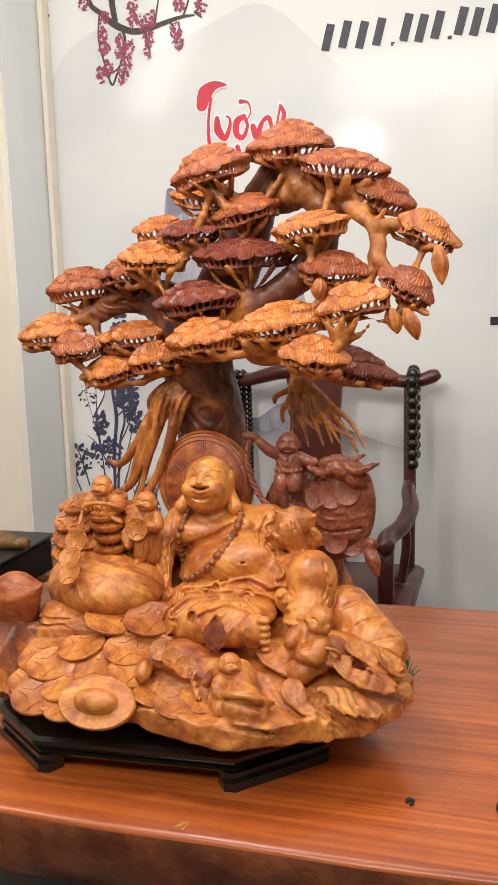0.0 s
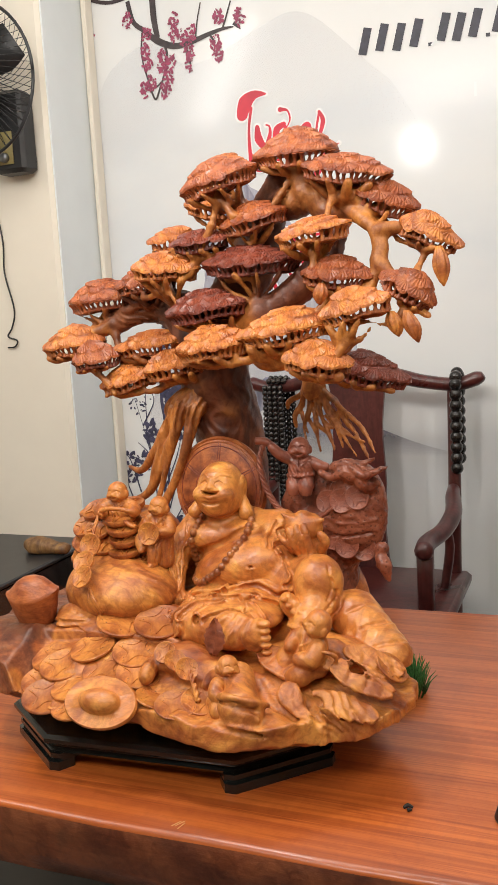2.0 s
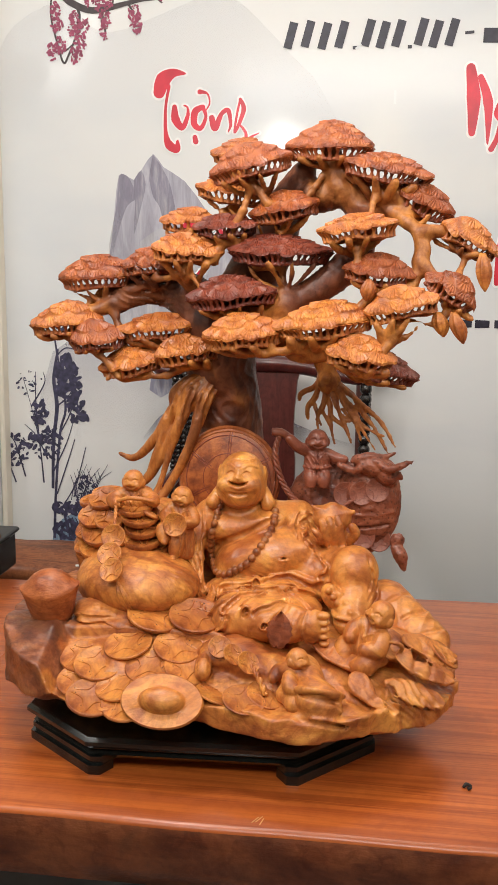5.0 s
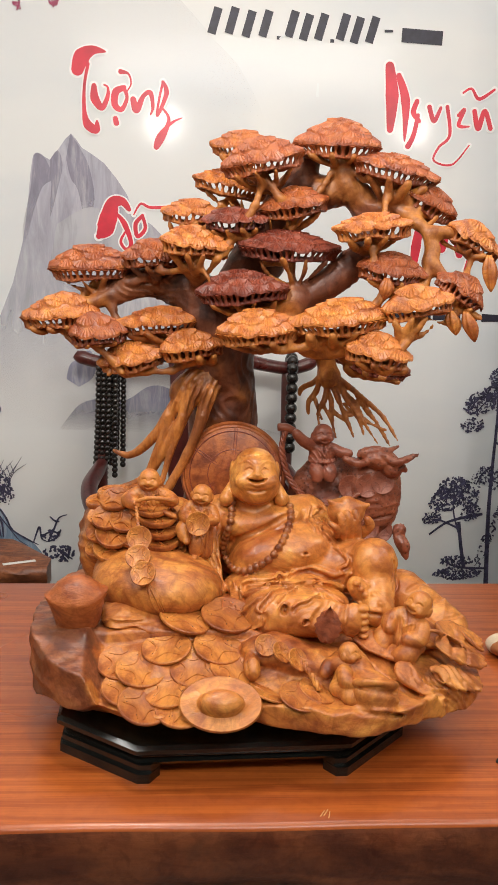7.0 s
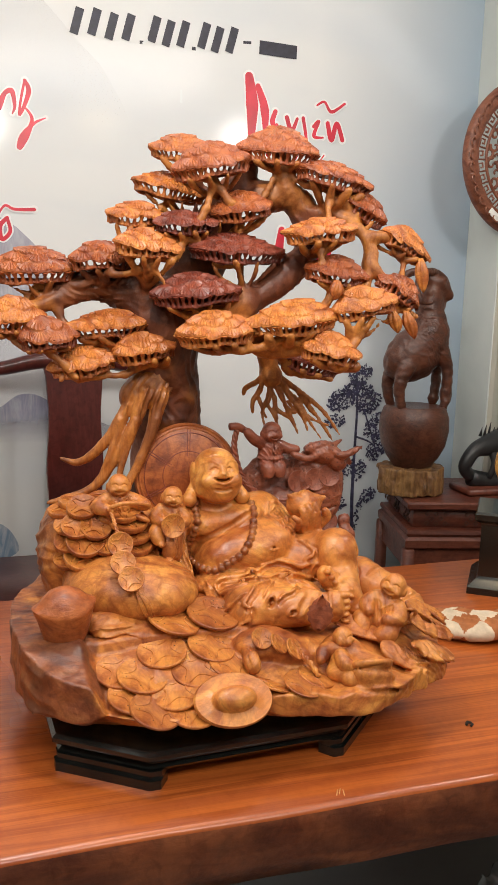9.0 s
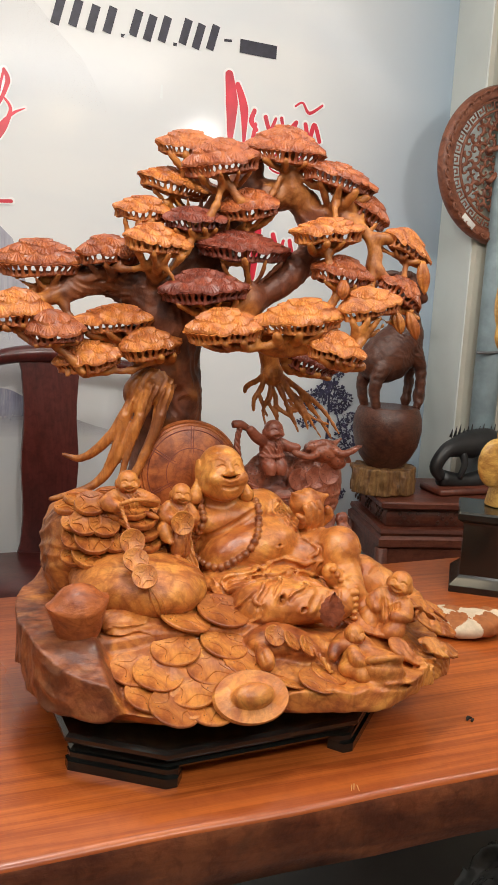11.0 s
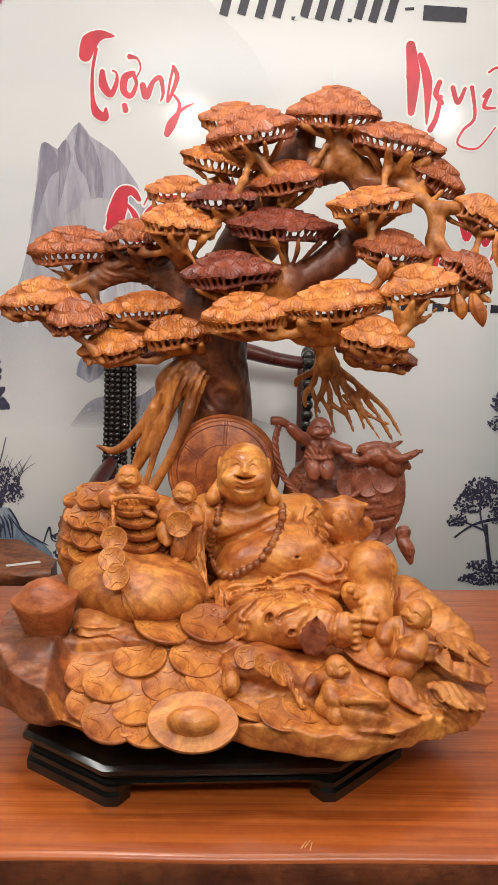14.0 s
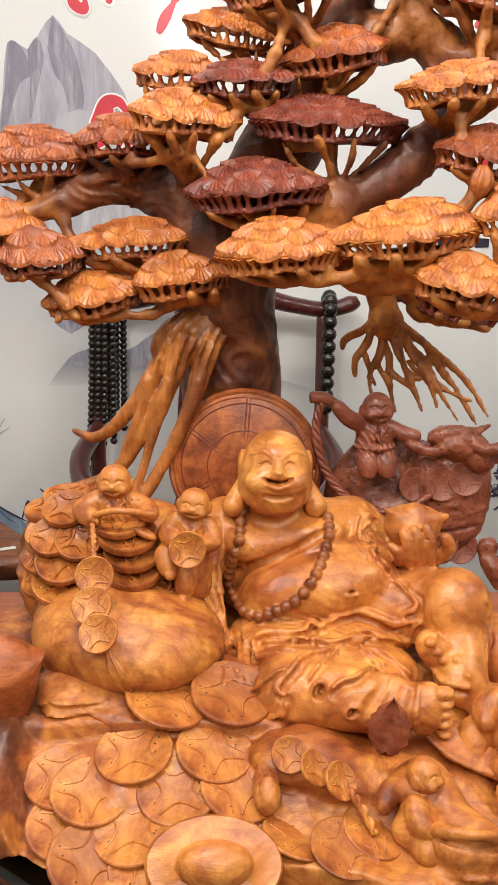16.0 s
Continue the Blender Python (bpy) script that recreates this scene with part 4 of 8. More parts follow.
hem([(-0.3787, 1.4005, 1.0897), (-0.3729, 1.399, 1.0826), (-0.3874, 1.387, 1.0771), (-0.3848, 1.377, 1.0674), (-0.3736, 1.3675, 1.0636), (-0.3807, 1.3455, 1.0609), (-0.3615, 1.338, 1.0418), (-0.3383, 1.3095, 1.0248), (-0.3355, 1.3035, 1.0166), (-0.3515, 1.3055, 1.0062)], 0.0036, (0.7, -0.4, -0.5))
hem([(-0.3908, 1.393, 1.0883), (-0.3952, 1.3835, 1.0763), (-0.3952, 1.357, 1.0674), (-0.387, 1.339, 1.0597)], 0.0030, (0.8, -0.4, -0.2))
hem([(-0.558, 1.39, 1.085), (-0.551, 1.36, 1.05), (-0.555, 1.35, 1.02), (-0.548, 1.33, 0.99), (-0.553, 1.30, 0.965)], 0.0034, (-0.8, -0.4, 0.0))
# tied sash end
f.egg((-0.408, 1.275, 0.991), (0.011, 0.008, 0.0075), (20, -12, 0), k=0.002)
# two old knot holes in the wood of the knee
for cx, cz, rx, rz, tl in ((-0.4549, 0.979, 0.0055, 0.0085, 15), (-0.4231, 0.9655, 0.006, 0.0045, -30)):
    y = f.front(cx, cz) or 1.2
    f.egg((cx, y + 0.001, cz), (rx * 1.7, 0.005, rz * 1.6), (0, tl, 0), k=0.004)
    f.egg((cx, y - 0.003, cz), (rx, 0.010, rz), (0, tl, 0), k=0.002, cut=True)
    f.egg((cx + 0.002, y + 0.003, cz - 0.002), (rx * 0.5, 0.004, rz * 0.4), (0, tl, 0), k=0.002)
for cx, cz in ((-0.325, 1.003), (-0.312, 0.992), (-0.303, 0.982), (-0.294, 0.972)):
    f.egg((cx, f.front(cx, cz) or 1.26, cz), (0.0055, 0.004, 0.0045), (0, 30, 0), k=0.003)
for k in range(3):
    f.crease([(-0.27 + 0.006 * k, 1.045 - 0.02 * k), (-0.262 + 0.005 * k, 1.02 - 0.02 * k), (-0.268, 0.995 - 0.014 * k)], 0.0018, 0.003, cut=True)
# string of beads round the neck, laid on the chest
loop = [(-0.5279, 1.096), (-0.5306, 1.0754), (-0.5367, 1.0502), (-0.5412, 1.017), (-0.5412, 1.006), (-0.5344, 0.996), (-0.5198, 0.9915), (-0.5046, 0.9945), (-0.4859, 1.006), (-0.4666, 1.0205), (-0.4502, 1.043), (-0.4369, 1.0608), (-0.4292, 1.0782), (-0.4286, 1.096)]
p, r = curve_points([(x, 0, z) for x, z in loop], 0.0, 14)
depth = [f.front(q.x, q.z) for q in p]
depth = [1.39 if y is None else min(max(y, 1.292), 1.395) for y in depth]
for turn in range(12):
    depth = [min(d, (depth[max(i - 2, 0)] + depth[min(i + 2, len(depth) - 1)]) / 2) if turn < 6 else 0.5 * d + 0.25 * (depth[max(i - 1, 0)] + depth[min(i + 1, len(depth) - 1)]) for i, d in enumerate(depth)]
spots, last = [], None
for q, y in zip(p, depth):
    here = Vector((q.x, y, q.z))
    if last is None or (here - last).length > 0.0116:
        spots.append(here)
        last = here
for s in spots:
    f.egg((s.x, s.y - 0.0035, s.z), (0.0066, 0.0066, 0.0066), k=0.0006)
for i in range(5):
    f.path([(-0.526, (f.front(-0.526, 0.98) or 1.3) - 0.003, 0.978), (-0.53 + 0.0025 * i, (f.front(-0.528, 0.965) or 1.3) - 0.003, 0.965), (-0.531 + 0.003 * i, (f.front(-0.528, 0.955) or 1.3) - 0.002, 0.953)], [0.002, 0.0022, 0.0014], k=0.001)
f.rough(70, 0.0007, 2)
monk_mesh = join_meshes("seated_monk", (f.mesh("robed_body"), head_mesh))
heart_of(monk_mesh, lambda c: np.maximum(step(c[:, 2] + 0.01 * grain3(c[:, 0] * 40, c[:, 1] * 40, c[:, 2] * 40), 1.100, 1.118) * (np.abs(c[:, 0] - HX) < 0.07), 0.75 * (1 - step(np.hypot((c[:, 0] + 0.425) / 0.06, (c[:, 2] - 1.015) / 0.035) + 0.25 * grain3(c[:, 0] * 45, c[:, 1] * 45, c[:, 2] * 45), 0.6, 1.1))))
near_bead = np.array([(s.x, s.y - 0.0035, s.z) for s in spots])
heart_of(monk_mesh, lambda c: 1 - step(np.min([np.linalg.norm(c - b, axis=1) for b in near_bead], axis=0), 0.0066, 0.0078), "bead")
part("seated_monk", monk_mesh, PALE, carving, "laughing seated monk in pale honey wood with draped robe and beads")

# round hat disc behind the head
g = Geo()
g.lathe([(0.0005, -0.012), (0.088, -0.012), (0.094, -0.008), (0.0955, 0.0), (0.092, 0.006), (0.089, 0.005), (0.084, 0.0075), (0.03, 0.016), (0.0005, 0.018)], 64)
hat = part("round_hat", flat_smooth(g.mesh("round_hat"), 40), HATWOOD, carving, "round figured reddish wooden hat disc", m=pose(-0.523, 1.468, 1.128, 84, 0, -6))
rib = Geo().tube([(0.024, 0.0022, 0.0158), (0.055, 0.0022, 0.0117), (0.086, 0.0022, 0.0068)], [0.0008, 0.0011, 0.0011], 6, 3)
rib.tube([(0.024, -0.0022, 0.0158), (0.055, -0.0022, 0.0117), (0.086, -0.0022, 0.0068)], [0.0008, 0.0011, 0.0011], 6, 3)
rib = rib.mesh("rib")
rib.materials.append(MAROON)
for i in range(6):
    part("rib", rib, None, hat, m=pose(0, 0, 0, 0, 0, 60 * i + 28))
for r, zz in ((0.045, 0.0132), (0.078, 0.0084)):
    part("hat_ring", Geo().tube([(r * math.cos(t), r * math.sin(t), zz) for t in (2 * math.pi * k / 48 for k in range(49))], 0.0011, 6, 1), MAROON, hat)
part("hat_edge", Geo().tube([(0.086 * math.cos(t), 0.086 * math.sin(t), 0.0065) for t in (2 * math.pi * k / 48 for k in range(49))], 0.002, 6, 1), HATWOOD, hat)

# sack, swelling out under the heap
f = Field((-0.80, 1.16, 0.92), (-0.53, 1.46, 1.06), 0.0024)
f.egg((-0.640, 1.300, 0.982), (0.094, 0.088, 0.051), (0, 3, 0), k=0.01)
f.egg((-0.695, 1.325, 0.980), (0.064, 0.078, 0.050), (0, -4, 0), k=0.03)
f.egg((-0.665, 1.36, 0.985), (0.09, 0.08, 0.052), k=0.02)
f.ripple((-0.565, 1.28, 1.0), (0.03, 0.05, 0.04), (0.3, 0.5, 1), 0.018, 0.002, 0.01)
f.rough(40, 0.0012, 2)
part("sack", f.mesh("sack"), HONEY, carving, "smooth round honey wood sack")
SACK = f
# broken ledge on which the sack lies
f = Field((-0.77, 1.17, 0.915), (-0.50, 1.34, 0.99), 0.0024)
f.egg((-0.70, 1.255, 0.950), (0.042, 0.055, 0.021), (8, 4, -8), k=0.006)
f.egg((-0.655, 1.245, 0.945), (0.045, 0.050, 0.015), (8, 6, 0), k=0.006)
f.egg((-0.60, 1.24, 0.944), (0.055, 0.048, 0.011), (10, 0, 8), k=0.006)
f.egg((-0.545, 1.245, 0.946), (0.045, 0.046, 0.010), (12, -4, 0), k=0.006)
f.ripple((-0.70, 1.21, 0.945), (0.06, 0.03, 0.03), (0.15, 0.2, 1), 0.03, 0.003, 0.03)
f.rough(26, 0.005, 4)
part("ledge", f.mesh("ledge"), HONEY, carving, "broken honey wood ledge below the sack")

# coins: one mesh shared by all
COIN = Geo()
COIN.lathe([(0.0003, -0.003), (0.031, -0.003), (0.0335, -0.0012), (0.0335, 0.0012), (0.0325, 0.0022), (0.0305, 0.0023), (0.0295, 0.0017), (0.0003, 0.0018)], 28)
for i in range(4):
    a = math.pi / 2 * i + 0.4
    COIN.tube([(0.026 * math.cos(a - 0.65), 0.026 * math.sin(a - 0.65), 0.0016), (0.0125 * math.cos(a), 0.0125 * math.sin(a), 0.0021), (0.026 * math.cos(a + 0.65), 0.026 * math.sin(a + 0.65), 0.0016)], 0.0011, 5, 4)
plain_faces = len(COIN.f)
crnd = random.Random(8)
for i in range(11):
    a, k = crnd.uniform(0, 2 * math.pi), crnd.uniform(0.016, 0.027)
    COIN.lathe([(0.0001, 0.0021), (0.00065, 0.0021), (0.0008, 0.0012)], 7, (k * math.cos(a), k * math.sin(a), 0))
coin_mesh = flat_smooth(COIN.mesh("coin"), 40)
coin_mesh.materials.append(wood("coin_wood", (0.66, 0.255, 0.055), (0.53, 0.175, 0.035), (0.3, 0.08, 0.02), vary=True, figure=0.9, scale=(22, 26, 20)))
coin_mesh.materials.append(SPECK)
for q in coin_mesh.polygons:
    if q.index >= plain_faces:
        q.material_index = 1


def coin(p, rx, ry, rz, s=1.0, thick=1.0):
    part("coin", coin_mesh, None, carving, m=pose(*p, rx, ry, rz) @ Matrix.Diagonal((s, s, s * thick, 1)))


rnd = random.Random(4)
for x, y in ((-0.632, 1.172), (-0.553, 1.174), (-0.70, 1.158), (-0.668, 1.138), (-0.592, 1.136), (-0.53, 1.14), (-0.69, 1.112), (-0.628, 1.104), (-0.575, 1.10), (-0.665, 1.078), (-0.61, 1.075)):
    coin((x + rnd.uniform(-0.003, 0.003), y, rock_top(x, y) + 0.0025), 19 + rnd.uniform(-3, 3), rnd.uniform(-5, 5), rnd.uniform(-25, 25), 1.14)
for x, y, z, rz in ((-0.604, 1.222, 0.9535, 60), (-0.538, 1.228, 0.9555, 30)):
    coin((x, y, z), 17, rnd.uniform(-5, 5), rz, 1.3)
for x, y, z, s, tl in ((-0.486, 1.141, 0.943, 0.52, 48), (-0.463, 1.129, 0.937, 0.52, 46), (-0.440, 1.120, 0.930, 0.54, 50)):
    coin((x, y, z), tl, rnd.uniform(-6, 6), rnd.uniform(0, 90), s, 1.5)
for x, y, s in ((-0.482, 1.095, 0.95), (-0.44, 1.078, 0.95), (-0.410, 1.100, 0.9)):
    coin((x, y, rock_top(x, y) + 0.004), 17 + rnd.uniform(-3, 3), rnd.uniform(2, 10), rnd.uniform(0, 90), s, 0.8)
coin((-0.152, 1.203, 0.928), 30, 28, 40, 0.8)
g = Geo()
for k in range(2):
    g.tube([(-0.438 + 0.027 * t + 0.0022 * math.cos(t * 16 + 3.1 * k), 1.122 - 0.030 * t, 0.926 - 0.031 * t + 0.006 * math.sin(3.1 * t) + 0.0022 * math.sin(t * 16 + 3.1 * k)) for t in (i / 20 for i in range(21))], 0.0028, 6, 1)
part("coin_cord", g, HONEY, carving)

# heap of coins behind the sack: shelves of coins round a rough core
f = Field((-0.84, 1.28, 0.93), (-0.56, 1.54, 1.125), 0.003)
f.egg((-0.695, 1.425, 1.025), (0.088, 0.092, 0.074), k=0.01)
f.egg((-0.755, 1.43, 1.01), (0.036, 0.075, 0.082), k=0.02)
f.egg((-0.63, 1.40, 1.035), (0.05, 0.07, 0.065), k=0.02)
f.ripple((-0.79, 1.42, 1.02), (0.05, 0.1, 0.1), (0.2, 0.3, 1), 0.05, 0.002, 0.02)
f.rough(30, 0.004, 3)
core_mesh = f.mesh("coin_heap_core")
heart_of(core_mesh, lambda c: 0.8 * step(-(c[:, 0] + 0.015 * grain3(c[:, 0] * 40, c[:, 1] * 40, c[:, 2] * 40)), 0.765, 0.785))
part("coin_heap_core", core_mesh, ROCKWOOD, carving, "rough core of the coin heap with a bark side")


def shelf_coin(x, y, z, tilt, turn, s, thick=2.3):
    """A coin whose front edge lies at the given point."""
    r = 0.0335 * s
    t, w = radians(tilt), radians(turn)
    m = pose(x - r * math.cos(t) * math.sin(w), y + r * math.cos(t) * math.cos(w), z + r * math.sin(t), 0, 0, turn) @ pose(0, 0, 0, tilt, 0, 0) @ pose(0, 0, 0, 0, 0, rnd.uniform(0, 90)) @ Matrix.Diagonal((s, s, s * thick, 1))
    part("coin", coin_mesh, None, carving, m=m)


for x, y, z, tilt, turn, s in (
        (-0.730, 1.338, 1.092, 30, -12, 0.8), (-0.742, 1.322, 1.064, 38, -14, 0.78), (-0.708, 1.314, 1.062, 38, 0, 0.78), (-0.762, 1.345, 1.066, 36, -40, 0.72),
        (-0.728, 1.306, 1.037, 38, -8, 0.95), (-0.760, 1.330, 1.040, 36, -35, 0.8), (-0.690, 1.304, 1.038, 34, 4, 0.85), (-0.728, 1.300, 1.014, 30, -8, 1.1), (-0.763, 1.326, 1.014, 28, -40, 0.85),
        (-0.664, 1.312, 1.090, 20, 0, 0.9), (-0.652, 1.306, 1.074, 20, 6, 1.0), (-0.647, 1.302, 1.056, 18, 4, 0.95), (-0.648, 1.296, 1.037, 18, 2, 1.0), (-0.640, 1.292, 1.018, 16, 4, 1.15),
        (-0.765, 1.37, 1.088, 12, -30, 0.8), (-0.73, 1.375, 1.100, 8, 0, 0.9), (-0.68, 1.365, 1.104, 8, 0, 0.95)):
    shelf_coin(x, y, z, tilt, turn, s)
for x, y, z, tl, rz in ((-0.681, 1.262, 1.068, 68, 0), (-0.681, 1.238, 1.046, 50, -4), (-0.672, 1.217, 1.026, 52, -14)):
    coin((x, y, z), tl, -2, rz, 0.60, 1.6)
g = Geo()
pts = [(-0.688, 1.305, 1.108), (-0.685, 1.28, 1.095), (-0.681, 1.266, 1.074)]
for k in range(2):
    g.tube([(x + 0.0016 * math.cos(i * 2.2 + k * 3.1), y + 0.0016 * math.sin(i * 2.2 + k * 3.1), z) for i, (x, y, z) in enumerate([tuple(Vector(pts[0]).lerp(Vector(pts[2]), t / 10)) for t in range(11)])], 0.0022, 6, 3)
part("coin_cord", g, HONEY, carving)
g = Geo()
for i in range(7):
    x = -0.660 + 0.0022 * i
    g.tube([(-0.664, (SACK.front(-0.664, 1.006) or 1.22) - 0.002, 1.006), (x, (SACK.front(x, 0.988) or 1.22) - 0.002, 0.988), (x + 0.010, (SACK.front(x + 0.010, 0.966) or 1.22) - 0.001, 0.964 - 0.002 * (i % 3))], [0.002, 0.0028, 0.0014], 6, 4)
part("tassel", g, HONEY, carving)


# boat-shaped ingots
def ingot(m, name_label):
    g = Geo()
    n = 40
    rings = []
    for rr, z, flare in ((0.001, -0.05, 0), (0.018, -0.05, 0), (0.026, -0.046, 0), (0.034, -0.034, 0), (0.039, -0.016, 0), (0.0415, 0.0, 0.002), (0.0425, 0.010, 0.006), (0.0425, 0.0135, 0.007), (0.039, 0.0185, 0.004), (0.034, 0.028, 0.001), (0.026, 0.0375, 0), (0.014, 0.0435, 0), (0.001, 0.0455, 0)):
        rings.append([((rr + flare * abs(math.cos(a)) ** 3) * math.cos(a), rr * 0.86 * math.sin(a), z + flare * 0.9 * abs(math.cos(a)) ** 3 - 0.004 * max(0.0, -math.sin(a)) * rr / 0.045 * (z > 0)) for a in (2 * math.pi * j / n for j in range(n))])
    g.loft(rings)
    return part("ingot", flat_smooth(g.mesh("ingot"), 55), INGOTWOOD, carving, name_label, m=m)


ingot(pose(-0.772, 1.216, 0.979, 4, -4, 10) @ Matrix.Scale(0.97, 4), "reddish boat-shaped wooden ingot")
g = Geo()
n = 44
prof = ((0.001, -0.008), (0.8, -0.008), (0.97, -0.004), (1.0, 0.002), (0.96, 0.006), (0.5, 0.005), (0.47, 0.007), (0.45, 0.014), (0.36, 0.022), (0.15, 0.0255), (0.001, 0.026))
g.loft([[(0.064 * rr * (1.18 if rr <= 0.5 else 1.0) * math.cos(2 * math.pi * j / n), 0.043 * rr * math.sin(2 * math.pi * j / n), z) for j in range(n)] for rr, z in prof])
part("ingot", flat_smooth(g.mesh("ingot"), 50), PALE, carving, "flat oval ingot with a raised middle", m=pose(-0.555, 1.062, 0.889, 46, 2, 2) @ Matrix.Scale(0.93, 4))


# small child figures, each one mesh
def child(name, at, s, turn, pose_kind, mat, label):
    f = Field((-0.056, -0.052, -0.08 if pose_kind == "hold" else -0.045), (0.056, 0.05, 0.055), 0.0011)
    f.egg((0, 0, 0.034), (0.0175, 0.0175, 0.018), k=0.004)
    f.egg((0, -0.004, 0.027), (0.0165, 0.014, 0.009), k=0.006)
    f.egg((0, -0.0175, 0.031), (0.0034, 0.0032, 0.0028), k=0.002)
    for sx in (-1, 1):
        f.egg((sx * 0.018, 0.001, 0.03), (0.003, 0.005, 0.007), k=0.002)
        f.crease([(sx * 0.004, 0.0365), (sx * 0.0075, 0.0382), (sx * 0.0115, 0.0360)], 0.0010, 0.0008, cut=True)
        f.egg((sx * 0.0095, -0.0135, 0.0275), (0.0055, 0.0045, 0.0045), k=0.003)
    f.crease([(-0.0075, 0.0262), (0, 0.0232), (0.0075, 0.0262)], [0.0012, 0.0032, 0.0012], 0.0008, cut=True)
    f.crease([(-0.006, 0.0185), (0, 0.0175), (0.006, 0.0185)], 0.0008, 0.002, cut=True)
    f.egg((0, 0.004, -0.004), (0.0225, 0.019, 0.025), k=0.006)
    for sx in (-1, 1):
        f.crease([(sx * 0.013, 0.0125), (sx * 0.006, 0.006), (-sx * 0.002, -0.004)], 0.0014, 0.0015)
    if pose_kind == "hold":
        for sx in (-1, 1):
            f.path([(sx * 0.017, 0.004, 0.010), (sx * 0.027, -0.004, -0.006), (sx * 0.016, -0.020, -0.008)], [0.0095, 0.0105, 0.0085], k=0.003)
            f.egg((sx * 0.0125, -0.0235, -0.0075), (0.0055, 0.0045, 0.005), k=0.001)
        f.rod((0.004, 0.006, -0.02), (0.014, 0.002, -0.066), 0.021, 0.018, k=0.006)
        f.path([(-0.010, 0.0, -0.022), (-0.024, -0.016, -0.028), (-0.018, -0.026, -0.040)], [0.014, 0.012, 0.0095], k=0.004)
        f.egg((-0.014, -0.032, -0.043), (0.0065, 0.009, 0.006), (20, 0, 0), k=0.001)
        f.path([(0.006, 0.0, -0.03), (0.003, -0.016, -0.046), (0.003, -0.02, -0.064)], [0.014, 0.0125, 0.0105], k=0.004)
        f.egg((0.003, -0.027, -0.072), (0.0075, 0.011, 0.0055), k=0.001)
        for k in range(4):
            f.crease([(0.012 + 0.005 * k, -0.03), (0.013 + 0.005 * k, -0.05), (0.012 + 0.006 * k, -0.068)], 0.0011, 0.0015, cut=True)
    elif pose_kind == "spread":
        f.path([(-0.016, 0.004, 0.010), (-0.033, -0.008, 0.0), (-0.019, -0.024, -0.003)], [0.0115, 0.012, 0.0085], k=0.003)
        f.egg((-0.0165, -0.028, -0.002), (0.007, 0.006, 0.007), k=0.001)
        f.path([(0.016, 0.004, 0.010), (0.033, -0.002, 0.003), (0.042, -0.018, 0.003)], [0.0115, 0.012, 0.0088], k=0.003)
        f.egg((0.043, -0.023, 0.004), (0.007, 0.006, 0.006), k=0.001)
        for i in range(3):
            f.egg((-0.021 + 0.004 * i, -0.033, 0.0 - 0.001 * i), (0.0022, 0.003, 0.005), k=0.0005)
        f.egg((0.0, 0.0, -0.022), (0.034, 0.022, 0.014), k=0.006)
        f.egg((0.036, -0.022, -0.018), (0.014, 0.008, 0.005), (0, 25, 0), k=0.002)
        f.path([(-0.016, -0.032, 0.004), (0.004, -0.036, 0.011), (0.025, -0.033, 0.010), (0.043, -0.027, 0.006)], 0.0036, k=0.0012)
        for i in range(16):
            x = -0.014 + 0.0036 * i
            f.crease([(x - 0.0012, 0.002), (x + 0.0012, 0.016)], 0.0006, 0.0006, cut=True)
    elif pose_kind == "ride":
        f.path([(-0.016, 0.004, 0.012), (-0.034, 0.0, 0.022), (-0.048, -0.002, 0.036)], [0.009, 0.0085, 0.007], k=0.004)
        f.path([(0.016, 0.004, 0.010), (0.034, -0.002, 0.002), (0.046, -0.01, 0.002)], [0.009, 0.0085, 0.006], k=0.004)
        for sx in (-1, 1):
            f.path([(sx * 0.010, 0.0, -0.02), (sx * 0.011, -0.014, -0.03), (sx * 0.011, -0.016, -0.042)], [0.012, 0.0105, 0.0075], k=0.004)
            f.egg((sx * 0.0115, -0.010, -0.027), (0.0125, 0.0125, 0.0125), k=0.003)
            f.egg((sx * 0.012, -0.015, -0.0425), (0.008, 0.011, 0.0045), k=0.002)
        f.egg((0, 0.0, -0.012), (0.0245, 0.02, 0.007), k=0.003)
        for zz in (0.008, -0.002):
            f.crease([(-0.006, zz), (0.006, zz)], 0.0009, 0.0008)
        f.crease([(0, 0.014), (0, -0.006)], 0.0012, 0.001, cut=True)
    else:
        for sx in (-1, 1):
            f.path([(sx * 0.017, 0.0, 0.008), (sx * 0.025, -0.010, -0.006), (sx * 0.014, -0.022, -0.012)], [0.0105, 0.0105, 0.0075], k=0.005)
            f.path([(sx * 0.012, -0.002, -0.02), (sx * 0.022, -0.016, -0.030), (sx * 0.012, -0.022, -0.040)], [0.014, 0.013, 0.009], k=0.005)
        f.egg((0, 0.008, -0.022), (0.03, 0.022, 0.018), k=0.008)
    f.ripple((0, 0, -0.008), (0.03, 0.03, 0.02), (0.9, 0.2, 0.4), 0.011, 0.0018, 0.006)
    part(name, f.mesh(name), mat, carving, label, m=pose(*at, *turn) @ Matrix.Scale(s, 4))


